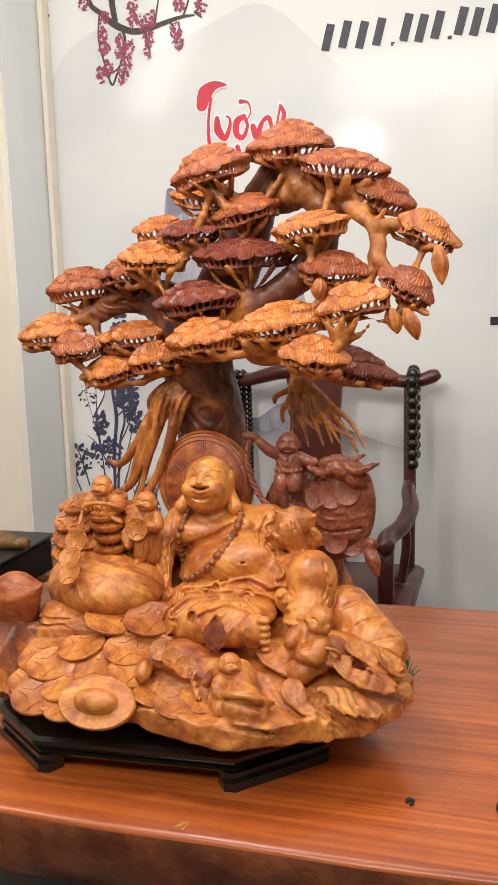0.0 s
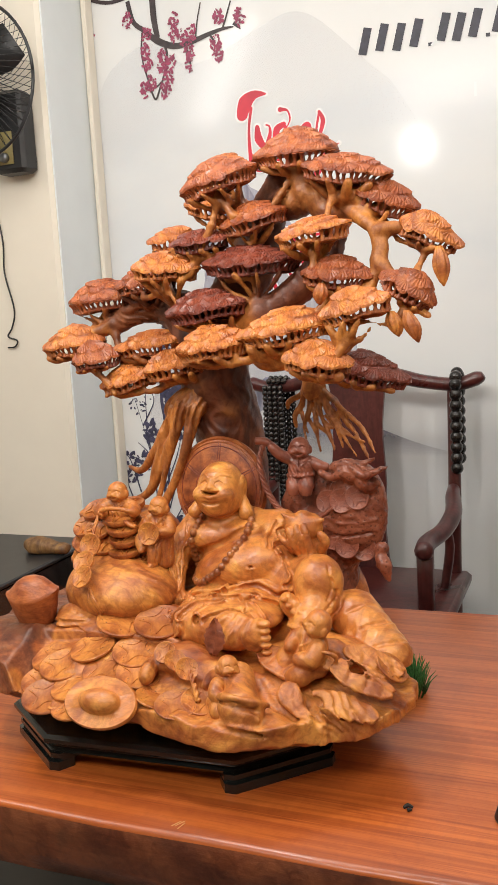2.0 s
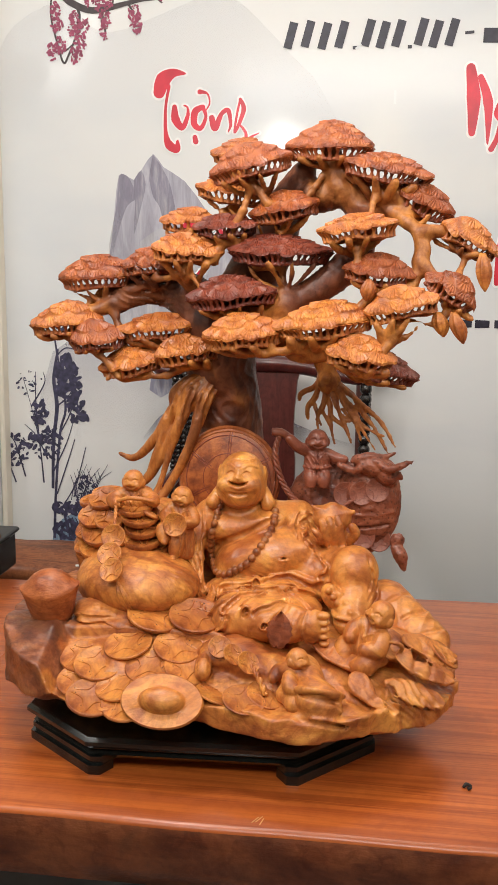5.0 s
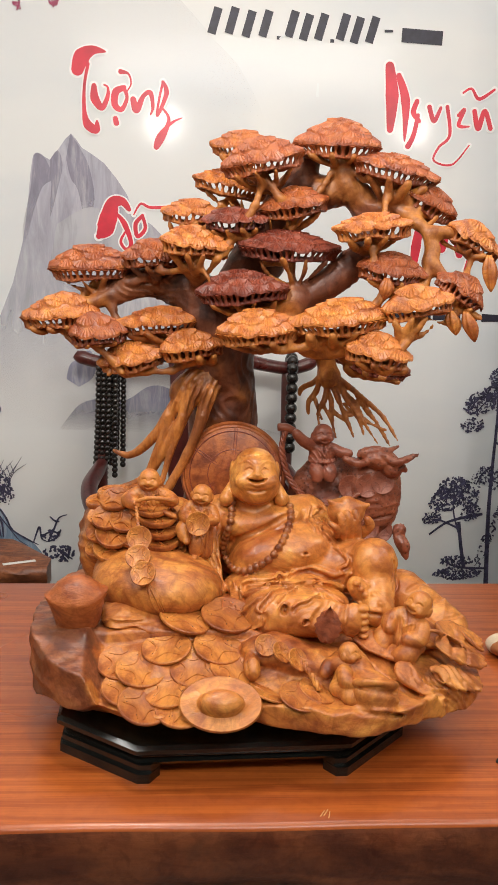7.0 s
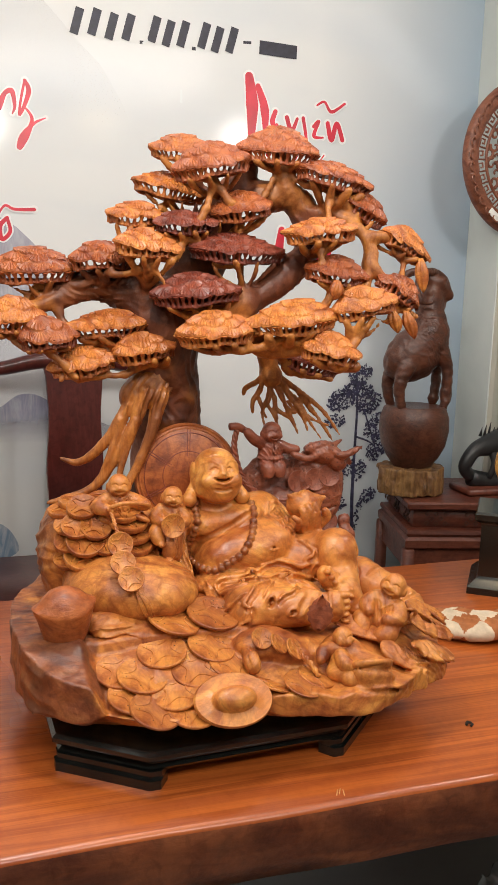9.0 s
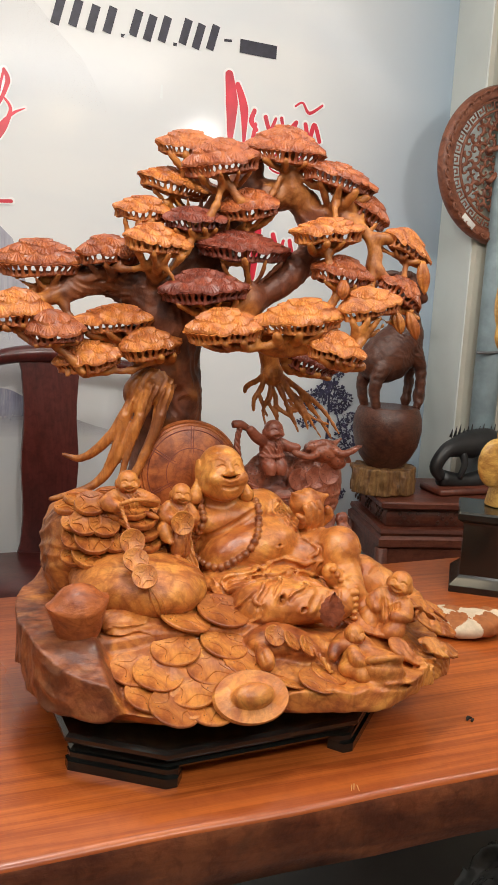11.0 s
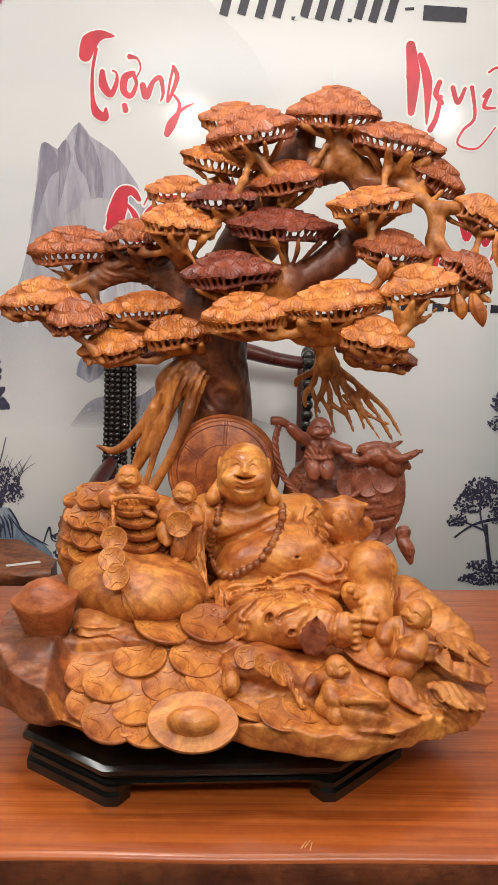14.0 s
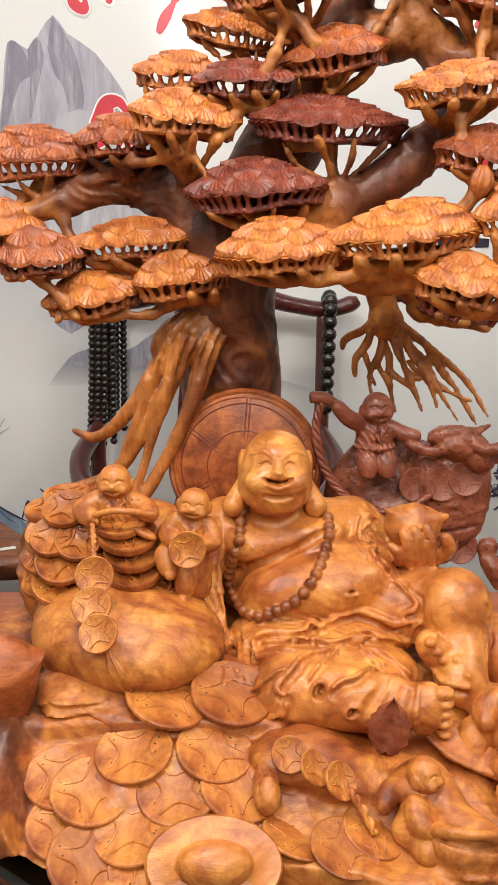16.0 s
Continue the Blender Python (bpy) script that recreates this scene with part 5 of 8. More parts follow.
child("child_figure", (-0.669, 1.346, 1.110), 1.0, (0, 0, -4), "spread", HONEY, "small laughing child figure leaning on the coin heap")
child("child_figure", (-0.585, 1.334, 1.091), 0.95, (0, 6, -6), "hold", HONEY, "small child figure holding a coin")
coin((-0.588, 1.3005, 1.082), 78, 8, 0, 0.6, 1.6)
child("child_figure", (-0.262, 1.172, 0.962), 1.12, (-14, 14, -50), "crawl", HONEY, "small crouching child figure")
child("child_figure", (-0.368, 1.100, 0.917), 0.9, (-8, 10, 50), "crawl", HONEY, "small lying child figure")
child("rider_figure", (-0.364, 1.462, 1.170), 1.05, (0, 0, 6), "ride", OXWOOD, "small reddish-brown child figure riding the ox")

# ox with coins and rope
f = Field((-0.46, 1.37, 0.90), (-0.16, 1.56, 1.24), 0.0024)
f.egg((-0.268, 1.47, 1.09), (0.055, 0.04, 0.09), (0, 5, 0), k=0.008)
f.egg((-0.335, 1.50, 1.07), (0.085, 0.03, 0.095), k=0.015)
f.rod((-0.33, 1.49, 0.93), (-0.33, 1.49, 1.05), 0.06, 0.05, k=0.02)
f.egg((-0.262, 1.45, 1.165), (0.04, 0.03, 0.020), (0, 15, 0), k=0.006)
f.egg((-0.24, 1.44, 1.150), (0.02, 0.022, 0.018), (0, 40, 0), k=0.006)
f.path([(-0.325, 1.45, 1.165), (-0.30, 1.435, 1.158), (-0.27, 1.43, 1.17), (-0.25, 1.435, 1.16)], [0.005, 0.006, 0.007, 0.004], k=0.003)
f.path([(-0.262, 1.43, 1.178), (-0.24, 1.42, 1.165), (-0.222, 1.415, 1.172), (-0.198, 1.418, 1.182)], [0.007, 0.0065, 0.0055, 0.002], k=0.004)
f.path([(-0.30, 1.44, 1.175), (-0.275, 1.435, 1.185), (-0.25, 1.44, 1.182), (-0.225, 1.45, 1.19)], [0.006, 0.006, 0.005, 0.002], k=0.004)
f.egg((-0.225, 1.43, 1.155), (0.014, 0.006, 0.008), (0, 40, 0), k=0.003)
f.path([(-0.225, 1.44, 1.03), (-0.212, 1.43, 1.01), (-0.205, 1.43, 0.985)], [0.006, 0.012, 0.003], k=0.003)
f.egg((-0.218, 1.44, 1.035), (0.013, 0.01, 0.012), k=0.003)
f.rough(200, 0.0016, 1)
f.crease([(-0.315, 1.085), (-0.285, 1.078), (-0.225, 1.085)], 0.0025, 0.002)
f.crease([(-0.32, 1.06), (-0.285, 1.055), (-0.235, 1.062)], 0.0025, 0.002, cut=True)
part("ox", f.mesh("ox"), OXHIDE, carving, "reddish-brown carved ox hung with coins")
ox_coin = coin_mesh.copy()
ox_coin.materials.clear()
ox_coin.materials.append(OXWOOD)
for x, z in ((-0.312, 1.112), (-0.284, 1.118), (-0.256, 1.125), (-0.302, 1.05), (-0.278, 1.038), (-0.25, 1.032)):
    part("coin", ox_coin, None, carving, "reddish-brown wooden coin", m=pose(x, (f.front(x, z) or 1.43) - 0.001, z, 78, rnd.uniform(-8, 8), 0) @ Matrix.Scale(0.64, 4))
g = Geo()
rope, _ = curve_points([(-0.43, 1.462, 1.216), (-0.438, 1.455, 1.18), (-0.425, 1.45, 1.13), (-0.395, 1.44, 1.095), (-0.355, 1.432, 1.083), (-0.325, 1.43, 1.088), (-0.30, 1.43, 1.105)], 0.0, 10)
for k in range(3):
    g.tube([tuple(q + Vector((0.0032 * math.cos(i * 0.9 + k * 2.09), 0.0026 * math.sin(i * 0.9 + k * 2.09), 0.001 * math.cos(i * 0.9 + k * 2.09)))) for i, q in enumerate(rope)], 0.0032, 6, 1)
part("rope", g, OXWOOD, carving, "twisted reddish-brown rope")
g = Geo().tube([(-0.414, 1.464, 1.208), (-0.43, 1.462, 1.216), (-0.446, 1.46, 1.217)], [0.006, 0.008, 0.007], 8, 3)
part("whip_handle", g, OXWOOD, carving)

# standing leaf
g = Geo()
rows = []
for i in range(12):
    t = i / 11
    w = 0.023 * math.sin(math.pi * min(1, 0.06 + t * 0.94)) ** 0.75 * (1 + (0.12 if i % 2 else -0.05)) + 0.0006
    rows.append([(-w, 0.004 * t, 0.056 * t), (-w * 0.5, -0.003, 0.056 * t + 0.003), (0, 0.0005, 0.056 * t + 0.004), (w * 0.5, -0.003, 0.056 * t + 0.003), (w, 0.004 * t, 0.056 * t), (w * 0.5, 0.004, 0.056 * t), (0, 0.006, 0.056 * t), (-w * 0.5, 0.004, 0.056 * t)])
g.loft(rows)
part("leaf", flat_smooth(g.mesh("leaf"), 50), LEAFWOOD, carving, "thin toothed russet leaf", m=pose(-0.400, 1.125, 0.953, -8, 4, -18) @ Matrix.Diagonal((0.8, 1, 0.95, 1)))

# ---- pine tree of the carving ----
f = Field((-0.92, 1.32, 0.96), (-0.07, 1.66, 1.75), 0.0034)
f.path([(-0.545, 1.575, 0.97), (-0.54, 1.575, 1.1), (-0.54, 1.565, 1.22), (-0.552, 1.545, 1.32), (-0.56, 1.535, 1.40)], [0.08, 0.066, 0.062, 0.062, 0.063], k=0.01)
f.path([(-0.556, 1.53, 1.39), (-0.60, 1.53, 1.447), (-0.656, 1.54, 1.466), (-0.71, 1.53, 1.455), (-0.75, 1.52, 1.435), (-0.80, 1.50, 1.42)], [0.055, 0.038, 0.027, 0.02, 0.014, 0.008], k=0.012)
f.path([(-0.545, 1.53, 1.40), (-0.50, 1.55, 1.48), (-0.46, 1.56, 1.56), (-0.43, 1.55, 1.63), (-0.40, 1.53, 1.68)], [0.055, 0.048, 0.040, 0.03, 0.014], k=0.012)
f.path([(-0.51, 1.51, 1.40), (-0.45, 1.475, 1.43), (-0.40, 1.47, 1.452), (-0.345, 1.475, 1.49), (-0.305, 1.48, 1.53), (-0.295, 1.495, 1.58), (-0.31, 1.50, 1.62), (-0.345, 1.49, 1.65), (-0.356, 1.485, 1.71)], [0.042, 0.031, 0.024, 0.022, 0.020, 0.020, 0.022, 0.015, 0.011], k=0.012)
f.egg((-0.425, 1.455, 1.437), (0.026, 0.022, 0.03), k=0.012)
f.egg((-0.375, 1.515, 1.63), (0.042, 0.032, 0.03), k=0.02)
right = [(-0.30, 1.49, 1.60), (-0.255, 1.46, 1.598), (-0.22, 1.435, 1.575), (-0.20, 1.425, 1.545), (-0.203, 1.42, 1.51), (-0.215, 1.405, 1.47)]
f.path(right, [0.017, 0.011, 0.0095, 0.0105, 0.009, 0.007], k=0.008)
f.path([(-0.205, 1.427, 1.56), (-0.17, 1.43, 1.565), (-0.14, 1.435, 1.545)], [0.012, 0.010, 0.007], k=0.008)
f.path([(-0.235, 1.45, 1.59), (-0.20, 1.46, 1.60), (-0.185, 1.465, 1.61)], [0.010, 0.009, 0.006], k=0.008)
f.path([(-0.205, 1.42, 1.515), (-0.18, 1.41, 1.49), (-0.165, 1.405, 1.47)], [0.009, 0.008, 0.007], k=0.008)
f.path([(-0.44, 1.47, 1.42), (-0.42, 1.43, 1.375), (-0.38, 1.41, 1.36), (-0.33, 1.385, 1.365), (-0.29, 1.37, 1.355)], [0.022, 0.016, 0.014, 0.010, 0.007], k=0.008)
f.path([(-0.49, 1.50, 1.385), (-0.43, 1.50, 1.37), (-0.375, 1.51, 1.365), (-0.352, 1.515, 1.315), (-0.35, 1.512, 1.30)], [0.028, 0.018, 0.016, 0.014, 0.018], k=0.008)
f.path([(-0.375, 1.51, 1.365), (-0.32, 1.54, 1.345), (-0.27, 1.56, 1.335)], [0.014, 0.010, 0.007], k=0.008)
f.ripple((-0.53, 1.5, 1.3), (0.1, 0.1, 0.25), (1, 0.6, 0.12), 0.05, 0.002, 0.03)
NODES = [(-0.60, 1.52, 1.435), (-0.656, 1.53, 1.455), (-0.71, 1.525, 1.445), (-0.75, 1.515, 1.43), (-0.80, 1.50, 1.415), (-0.52, 1.54, 1.45), (-0.47, 1.555, 1.54), (-0.43, 1.55, 1.62), (-0.345, 1.475, 1.49), (-0.305, 1.48, 1.53), (-0.295, 1.495, 1.58), (-0.356, 1.485, 1.69), (-0.345, 1.49, 1.65), (-0.20, 1.425, 1.545), (-0.205, 1.42, 1.51), (-0.22, 1.435, 1.575), (-0.425, 1.455, 1.425), (-0.38, 1.41, 1.362), (-0.46, 1.47, 1.41), (-0.32, 1.54, 1.345), (-0.215, 1.41, 1.475), (-0.17, 1.41, 1.48), (-0.14, 1.43, 1.55), (-0.19, 1.465, 1.605), (-0.29, 1.37, 1.352), (-0.42, 1.43, 1.375), (-0.56, 1.50, 1.41), (-0.55, 1.52, 1.36)]

# rim centre, width, height, roll, wood
UPPER_PADS = [
    ((-0.356, 1.468, 1.707), 0.136, 0.060, 0, RUSSET), ((-0.489, 1.437, 1.674), 0.118, 0.050, -14, RUSSET), ((-0.265, 1.435, 1.667), 0.124, 0.036, 10, RUSSET),
    ((-0.206, 1.453, 1.619), 0.112, 0.040, 24, RUSSET), ((-0.124, 1.419, 1.556), 0.086, 0.038, 26, AMBER), ((-0.15, 1.386, 1.468), 0.083, 0.042, 34, RUSSET),
    ((-0.305, 1.389, 1.570), 0.112, 0.029, -7, AMBER), ((-0.537, 1.56, 1.644), 0.118, 0.036, 8, AMBER), ((-0.432, 1.452, 1.605), 0.110, 0.040, -12, RUSSET),
    ((-0.536, 1.453, 1.577), 0.093, 0.024, -4, MAROON), ((-0.613, 1.504, 1.589), 0.086, 0.029, 0, AMBER), ((-0.602, 1.438, 1.533), 0.10, 0.037, 4, AMBER),
    ((-0.672, 1.488, 1.512), 0.095, 0.036, -4, RUSSET)]
WEST_PADS = [
    ((-0.435, 1.44, 1.532), 0.150, 0.038, 0, MAROON), ((-0.519, 1.423, 1.457), 0.138, 0.045, -6, MAROON),
    ((-0.78, 1.515, 1.487), 0.146, 0.052, -3, RUSSET), ((-0.835, 1.477, 1.402), 0.112, 0.052, -4, AMBER), ((-0.768, 1.452, 1.376), 0.086, 0.046, -6, RUSSET),
    ((-0.664, 1.475, 1.397), 0.120, 0.034, -4, AMBER), ((-0.707, 1.462, 1.332), 0.104, 0.040, -12, AMBER), ((-0.605, 1.455, 1.357), 0.104, 0.040, -8, AMBER),
    ]
EAST_PADS = [
    ((-0.489, 1.379, 1.392), 0.124, 0.047, -6, AMBER), ((-0.355, 1.367, 1.414), 0.142, 0.048, -7, AMBER), ((-0.272, 1.392, 1.499), 0.102, 0.040, 6, RUSSET),
    ((-0.231, 1.358, 1.446), 0.10, 0.042, -14, AMBER), ((-0.293, 1.344, 1.364), 0.102, 0.043, 8, AMBER), ((-0.262, 1.54, 1.329), 0.13, 0.048, 14, MAROON), ((-0.519, 1.545, 1.711), 0.10, 0.034, 0, AMBER)]
PADS = UPPER_PADS + WEST_PADS + EAST_PADS
bases = []
brnd = random.Random(21)
for c, w, h, roll, mat in PADS:
    b = w * 0.36
    base = Vector((c[0], c[1] + b * 0.5, c[2] - 0.025))
    near = min(NODES, key=lambda q: (Vector(q) - base).length + (0.03 if q[2] > base.z + 0.01 else 0))
    q = Vector(near)
    mid = q.lerp(base, 0.55) + Vector((brnd.uniform(-0.006, 0.006), 0, -0.010))
    f.path([tuple(q), tuple(mid), tuple(base)], [0.0105, 0.0068, 0.0052], k=0.007)
    for s in (-0.85, -0.3, 0.3, 0.85):
        e = base + Vector((s * w * 0.46, -b * 0.8 * (1 - s * s * 0.6), 0.003 - s * math.tan(radians(roll)) * w * 0.46))
        knee = mid.lerp(e, 0.55) + Vector((brnd.uniform(-0.006, 0.006), 0, brnd.uniform(-0.009, -0.002)))
        f.path([tuple(mid), tuple(knee), tuple(e)], [0.0062, 0.0048, 0.0036], k=0.005)
    bases.append(base)
# lace of thin branches from pad to pad
done = set()
for i, a in enumerate(bases):
    for j in sorted(range(len(bases)), key=lambda n: (bases[n] - a).length)[1:3]:
        d = (bases[j] - a).length
        if d < 0.14 and (j, i) not in done:
            done.add((i, j))
            m1, m2 = a.lerp(bases[j], 0.35), a.lerp(bases[j], 0.7)
            m1 += Vector((brnd.uniform(-0.01, 0.01), -0.012, -0.014 + brnd.uniform(-0.006, 0.006)))
            m2 += Vector((brnd.uniform(-0.01, 0.01), -0.012, -0.010 + brnd.uniform(-0.006, 0.006)))
            f.path([tuple(a), tuple(m1), tuple(m2), tuple(bases[j])], [0.0058, 0.0052, 0.0046, 0.0052], k=0.006)
            if brnd.random() < 0.5:
                f.egg(tuple(m1), (0.0085, 0.007, 0.0075), k=0.005)
f.ripple((-0.31, 1.49, 1.55), (0.1, 0.06, 0.12), (1, 0.3, 0.4), 0.034, 0.003, 0.02)
f.ripple((-0.66, 1.53, 1.45), (0.12, 0.06, 0.05), (0.25, 0.4, 1), 0.024, 0.003, 0.02)
f.rough(20, 0.004, 1)
f.rough(60, 0.0016, 2)
tree_mesh = f.mesh("trunk")


def heartwood(co):
    wob = 0.020 * grain3(co[:, 0] * 14, co[:, 1] * 14, co[:, 2] * 14) + 0.008 * grain3(co[:, 0] * 50, co[:, 1] * 50, co[:, 2] * 30)
    out = np.zeros(len(co))
    for pts, reach, full in (([(-0.545, 1.575, 0.97), (-0.54, 1.57, 1.15), (-0.552, 1.545, 1.32), (-0.56, 1.535, 1.385)], 0.09, 1.0),
                             ([(-0.56, 1.53, 1.39), (-0.50, 1.55, 1.48), (-0.46, 1.56, 1.56), (-0.43, 1.55, 1.63)], 0.07, 0.95),
                             ([(-0.556, 1.53, 1.39), (-0.60, 1.53, 1.447), (-0.656, 1.54, 1.466), (-0.71, 1.53, 1.455)], 0.058, 0.9),
                             ([(-0.38, 1.47, 1.465), (-0.345, 1.475, 1.49), (-0.305, 1.48, 1.53), (-0.295, 1.495, 1.575)], 0.06, 1.0),
                             ([(-0.295, 1.495, 1.57), (-0.31, 1.50, 1.62), (-0.375, 1.515, 1.63)], 0.07, 0.5),
                             ([(-0.35, 1.50, 1.64), (-0.356, 1.485, 1.70)], 0.03, 0.4)):
        best = np.full(len(co), 9.0)
        for c0 in curve_points(pts, 0.0, 4)[0]:
            best = np.minimum(best, np.sqrt(((co - np.array(c0)) ** 2).sum(1)))
        out = np.maximum(out, full * (1 - step(best + wob, reach - 0.016, reach + 0.014)))
    return out


heart_of(tree_mesh, heartwood)
part("trunk", tree_mesh, TREEWOOD, carving, "dark gnarled trunk with paler honey branches")

# needle fans lie like scales on the pads, each with fine rays from a hub to a free scalloped edge
def needle_fan(g, surf, c, s, twist):
    """One fan of radius s on the dome surf, hub uphill, lower edge lifted clear."""
    e = 0.003
    gx = (surf(c[0] + e, c[1]) - surf(c[0] - e, c[1])) / (2 * e)
    gy = (surf(c[0], c[1] + e) - surf(c[0], c[1] - e)) / (2 * e)
    steep = math.hypot(gx, gy)
    d = Vector((-gx, -gy)) / steep if steep > 0.12 else Vector((0.0, -1.0))
    d = Matrix.Rotation(twist, 2) @ d
    side = Vector((-d.y, d.x))
    fall = 1 / math.sqrt(1 + steep * steep)
    n = 30
    v = []
    for k, rr in enumerate((0.0, 0.55, 0.96, 1.0)):
        for j in range(1 if k == 0 else n):
            a = 2 * math.pi * j / n
            y = -0.5 * (1 - rr) + rr * math.sin(a)
            x = rr * 1.06 * math.cos(a)
            p = Vector(c) + side * (x * s) + d * (y * s * fall)
            lift = 0.0008 + 0.0026 * y
            if k in (1, 2):
                lift += (0.0010 if j % 2 else -0.0010) * (0.7 if k == 1 else 1.0)
            if k == 3:
                lift -= 0.0032
            v.append((p.x, p.y, surf(p.x, p.y) + lift))
    fc = [(0, 1 + j, 1 + (j + 1) % n) for j in range(n)]
    for k in range(2):
        for j in range(n):
            a, b2 = 1 + k * n + j, 1 + k * n + (j + 1) % n
            fc.append((a, a + n, b2 + n, b2))
    g.add(v, fc)


made_fans = 0
prnd = random.Random(11)
for c, w, h, roll, mat in PADS:
    a, b, h = w * 0.60, w * 0.35, h * 0.78
    m = pose(c[0], c[1] + b * 0.55, c[2], 7, roll, prnd.uniform(-8, 8))
    g = Geo()
    n = 36

    def lobes(t, c=c):
        """The uneven outline of the pad."""
        return 1 + 0.06 * math.sin(2 * t + c[2] * 50) + 0.06 * math.sin(3 * t + c[0] * 90) + 0.03 * math.sin(5 * t + c[0] * 40)

    wav = [lobes(2 * math.pi * j / n) for j in range(n)]
    rings = []
    lean = (prnd.uniform(-0.2, 0.2) * a, prnd.uniform(-0.05, 0.25) * b)
    for rr, z in ((0.02, 0.001), (0.7, 0.0), (0.93, -0.002), (0.96, 0.0), (0.96, 0.0015)) + tuple((q, h * (1 - q ** 1.6)) for q in (0.93, 0.82, 0.68, 0.5, 0.3, 0.02)):
        k = max(0.0, z / h)
        rings.append([(a * rr * wav[j] * math.cos(2 * math.pi * j / n) + lean[0] * k, b * rr * wav[j] * math.sin(2 * math.pi * j / n) + lean[1] * k, z) for j in range(n)])
    g.loft(rings)
    cols = max(14, int(math.pi * (a + b) / 0.0165))
    low = []
    for j in range(cols + 1):
        t = math.pi * 0.88 + math.pi * 1.24 * (j + prnd.uniform(-0.1, 0.1)) / cols * 1.0
        k = prnd.uniform(0.79, 0.85)
        k *= lobes(t)
        p0 = (a * 0.93 * lobes(t) * math.cos(t), b * 0.93 * lobes(t) * math.sin(t), 0.0)
        p1 = (a * k * math.cos(t), b * k * math.sin(t), -0.0165 + prnd.uniform(-0.0015, 0.001) - 0.0025 * math.sin(3 * t + c[0] * 70))
        low.append(p1)
        thick = prnd.uniform(0.85, 1.35)
        g.tube([p0, tuple((Vector(p0) + Vector(p1)) / 2), p1], [0.0060, 0.0021 * thick, 0.0056], 6, 3)
    g.tube(low, [0.0026 + 0.0016 * abs(math.sin(j * 1.7 + c[0] * 50)) for j in range(len(low))], 7, 1)
    for j in range(2, cols, 6):
        p = Vector(low[j])
        g.tube([tuple(p), tuple(p * 0.75 + Vector((prnd.uniform(-0.004, 0.004), 0.0, -0.008))), tuple(p * 0.35 + Vector((0, b * 0.15, -0.014))), (0, b * 0.3, -0.022)], [0.0034, 0.0036, 0.004, 0.0045], 7, 4)
    pad = part("foliage_pad", flat_smooth(g.mesh("foliage_pad"), 60), mat, carving, {"amber_wood": "yellow-amber pine foliage pad", "russet_wood": "russet pine foliage pad", "maroon_heartwood": "dark maroon pine foliage pad"}[mat.name], m=m)
    lx, ly = lean[0] / h, lean[1] / h

    def surf(x, y):
        z = 0.0
        for _ in range(3):
            u, w2 = (x - lx * max(z, 0)) / a, (y - ly * max(z, 0)) / b
            q = math.hypot(u, w2) / lobes(math.atan2(w2, u))
            z = h * (1 - q ** 1.6)
        return z

    spots = []
    per = math.pi * (a + b)
    cnt = int(per * 0.83 / 0.0205)
    for j in range(cnt):
        t = 2 * math.pi * (j + prnd.uniform(-0.15, 0.15)) / cnt
        q = prnd.uniform(0.775, 0.82)
        spots.append((a * q * lobes(t) * math.cos(t), b * q * lobes(t) * math.sin(t)))
    for _ in range(260):
        t, q = prnd.uniform(0, 2 * math.pi), 0.78 * math.sqrt(prnd.random())
        x, y = a * q * lobes(t) * math.cos(t), b * q * lobes(t) * math.sin(t)
        if all((x - p[0]) ** 2 + (1.35 * (y - p[1])) ** 2 > 0.0158 ** 2 for p in spots):
            spots.append((x, y))
    extra = Geo()
    for x, y in spots:
        s = 0.0162 * prnd.uniform(0.88, 1.14)
        if y < b * 0.2 and made_fans < 300:
            g = Geo()
            needle_fan(g, surf, (x, y), s, prnd.uniform(-0.3, 0.3))
            part("needle_fan", g, mat, pad, smooth=False)
            made_fans += 1
        else:
            needle_fan(extra, surf, (x, y), s, prnd.uniform(-0.3, 0.3))
    if extra.v:
        tagged(part("needle_cover", extra, mat, pad, smooth=False), kind="stuff")

# hanging buds at the tip of the right-hand branch
for p0, p1, r in (((-0.175, 1.375, 1.435), (-0.163, 1.372, 1.395), 0.013), ((-0.15, 1.37, 1.435), (-0.132, 1.366, 1.385), 0.0125), ((-0.105, 1.41, 1.53), (-0.098, 1.405, 1.468), 0.0125), ((-0.285, 1.375, 1.485), (-0.288, 1.372, 1.45), 0.012)):
    a, b = Vector(p0), Vector(p1)
    rings = []
    for i in range(9):
        t = i / 8
        w = 0.74 * r * (0.25 + 1.05 * math.sin(math.pi * min(1, t * 0.9 + 0.08)) ** 1.2) * (1 if t < 0.95 else 0.4)
        c0 = a.lerp(b, t)
        rings.append([(c0.x + w * (1 + 0.16 * math.cos(7 * th + t * 2)) * math.cos(th), c0.y + 0.8 * w * (1 + 0.16 * math.cos(7 * th + t * 2)) * math.sin(th), c0.z) for th in (2 * math.pi * k / 42 for k in range(42))])
    g = Geo().loft(rings)
    part("hanging_bud", g, AMBER, carving, "drooping needle bud")

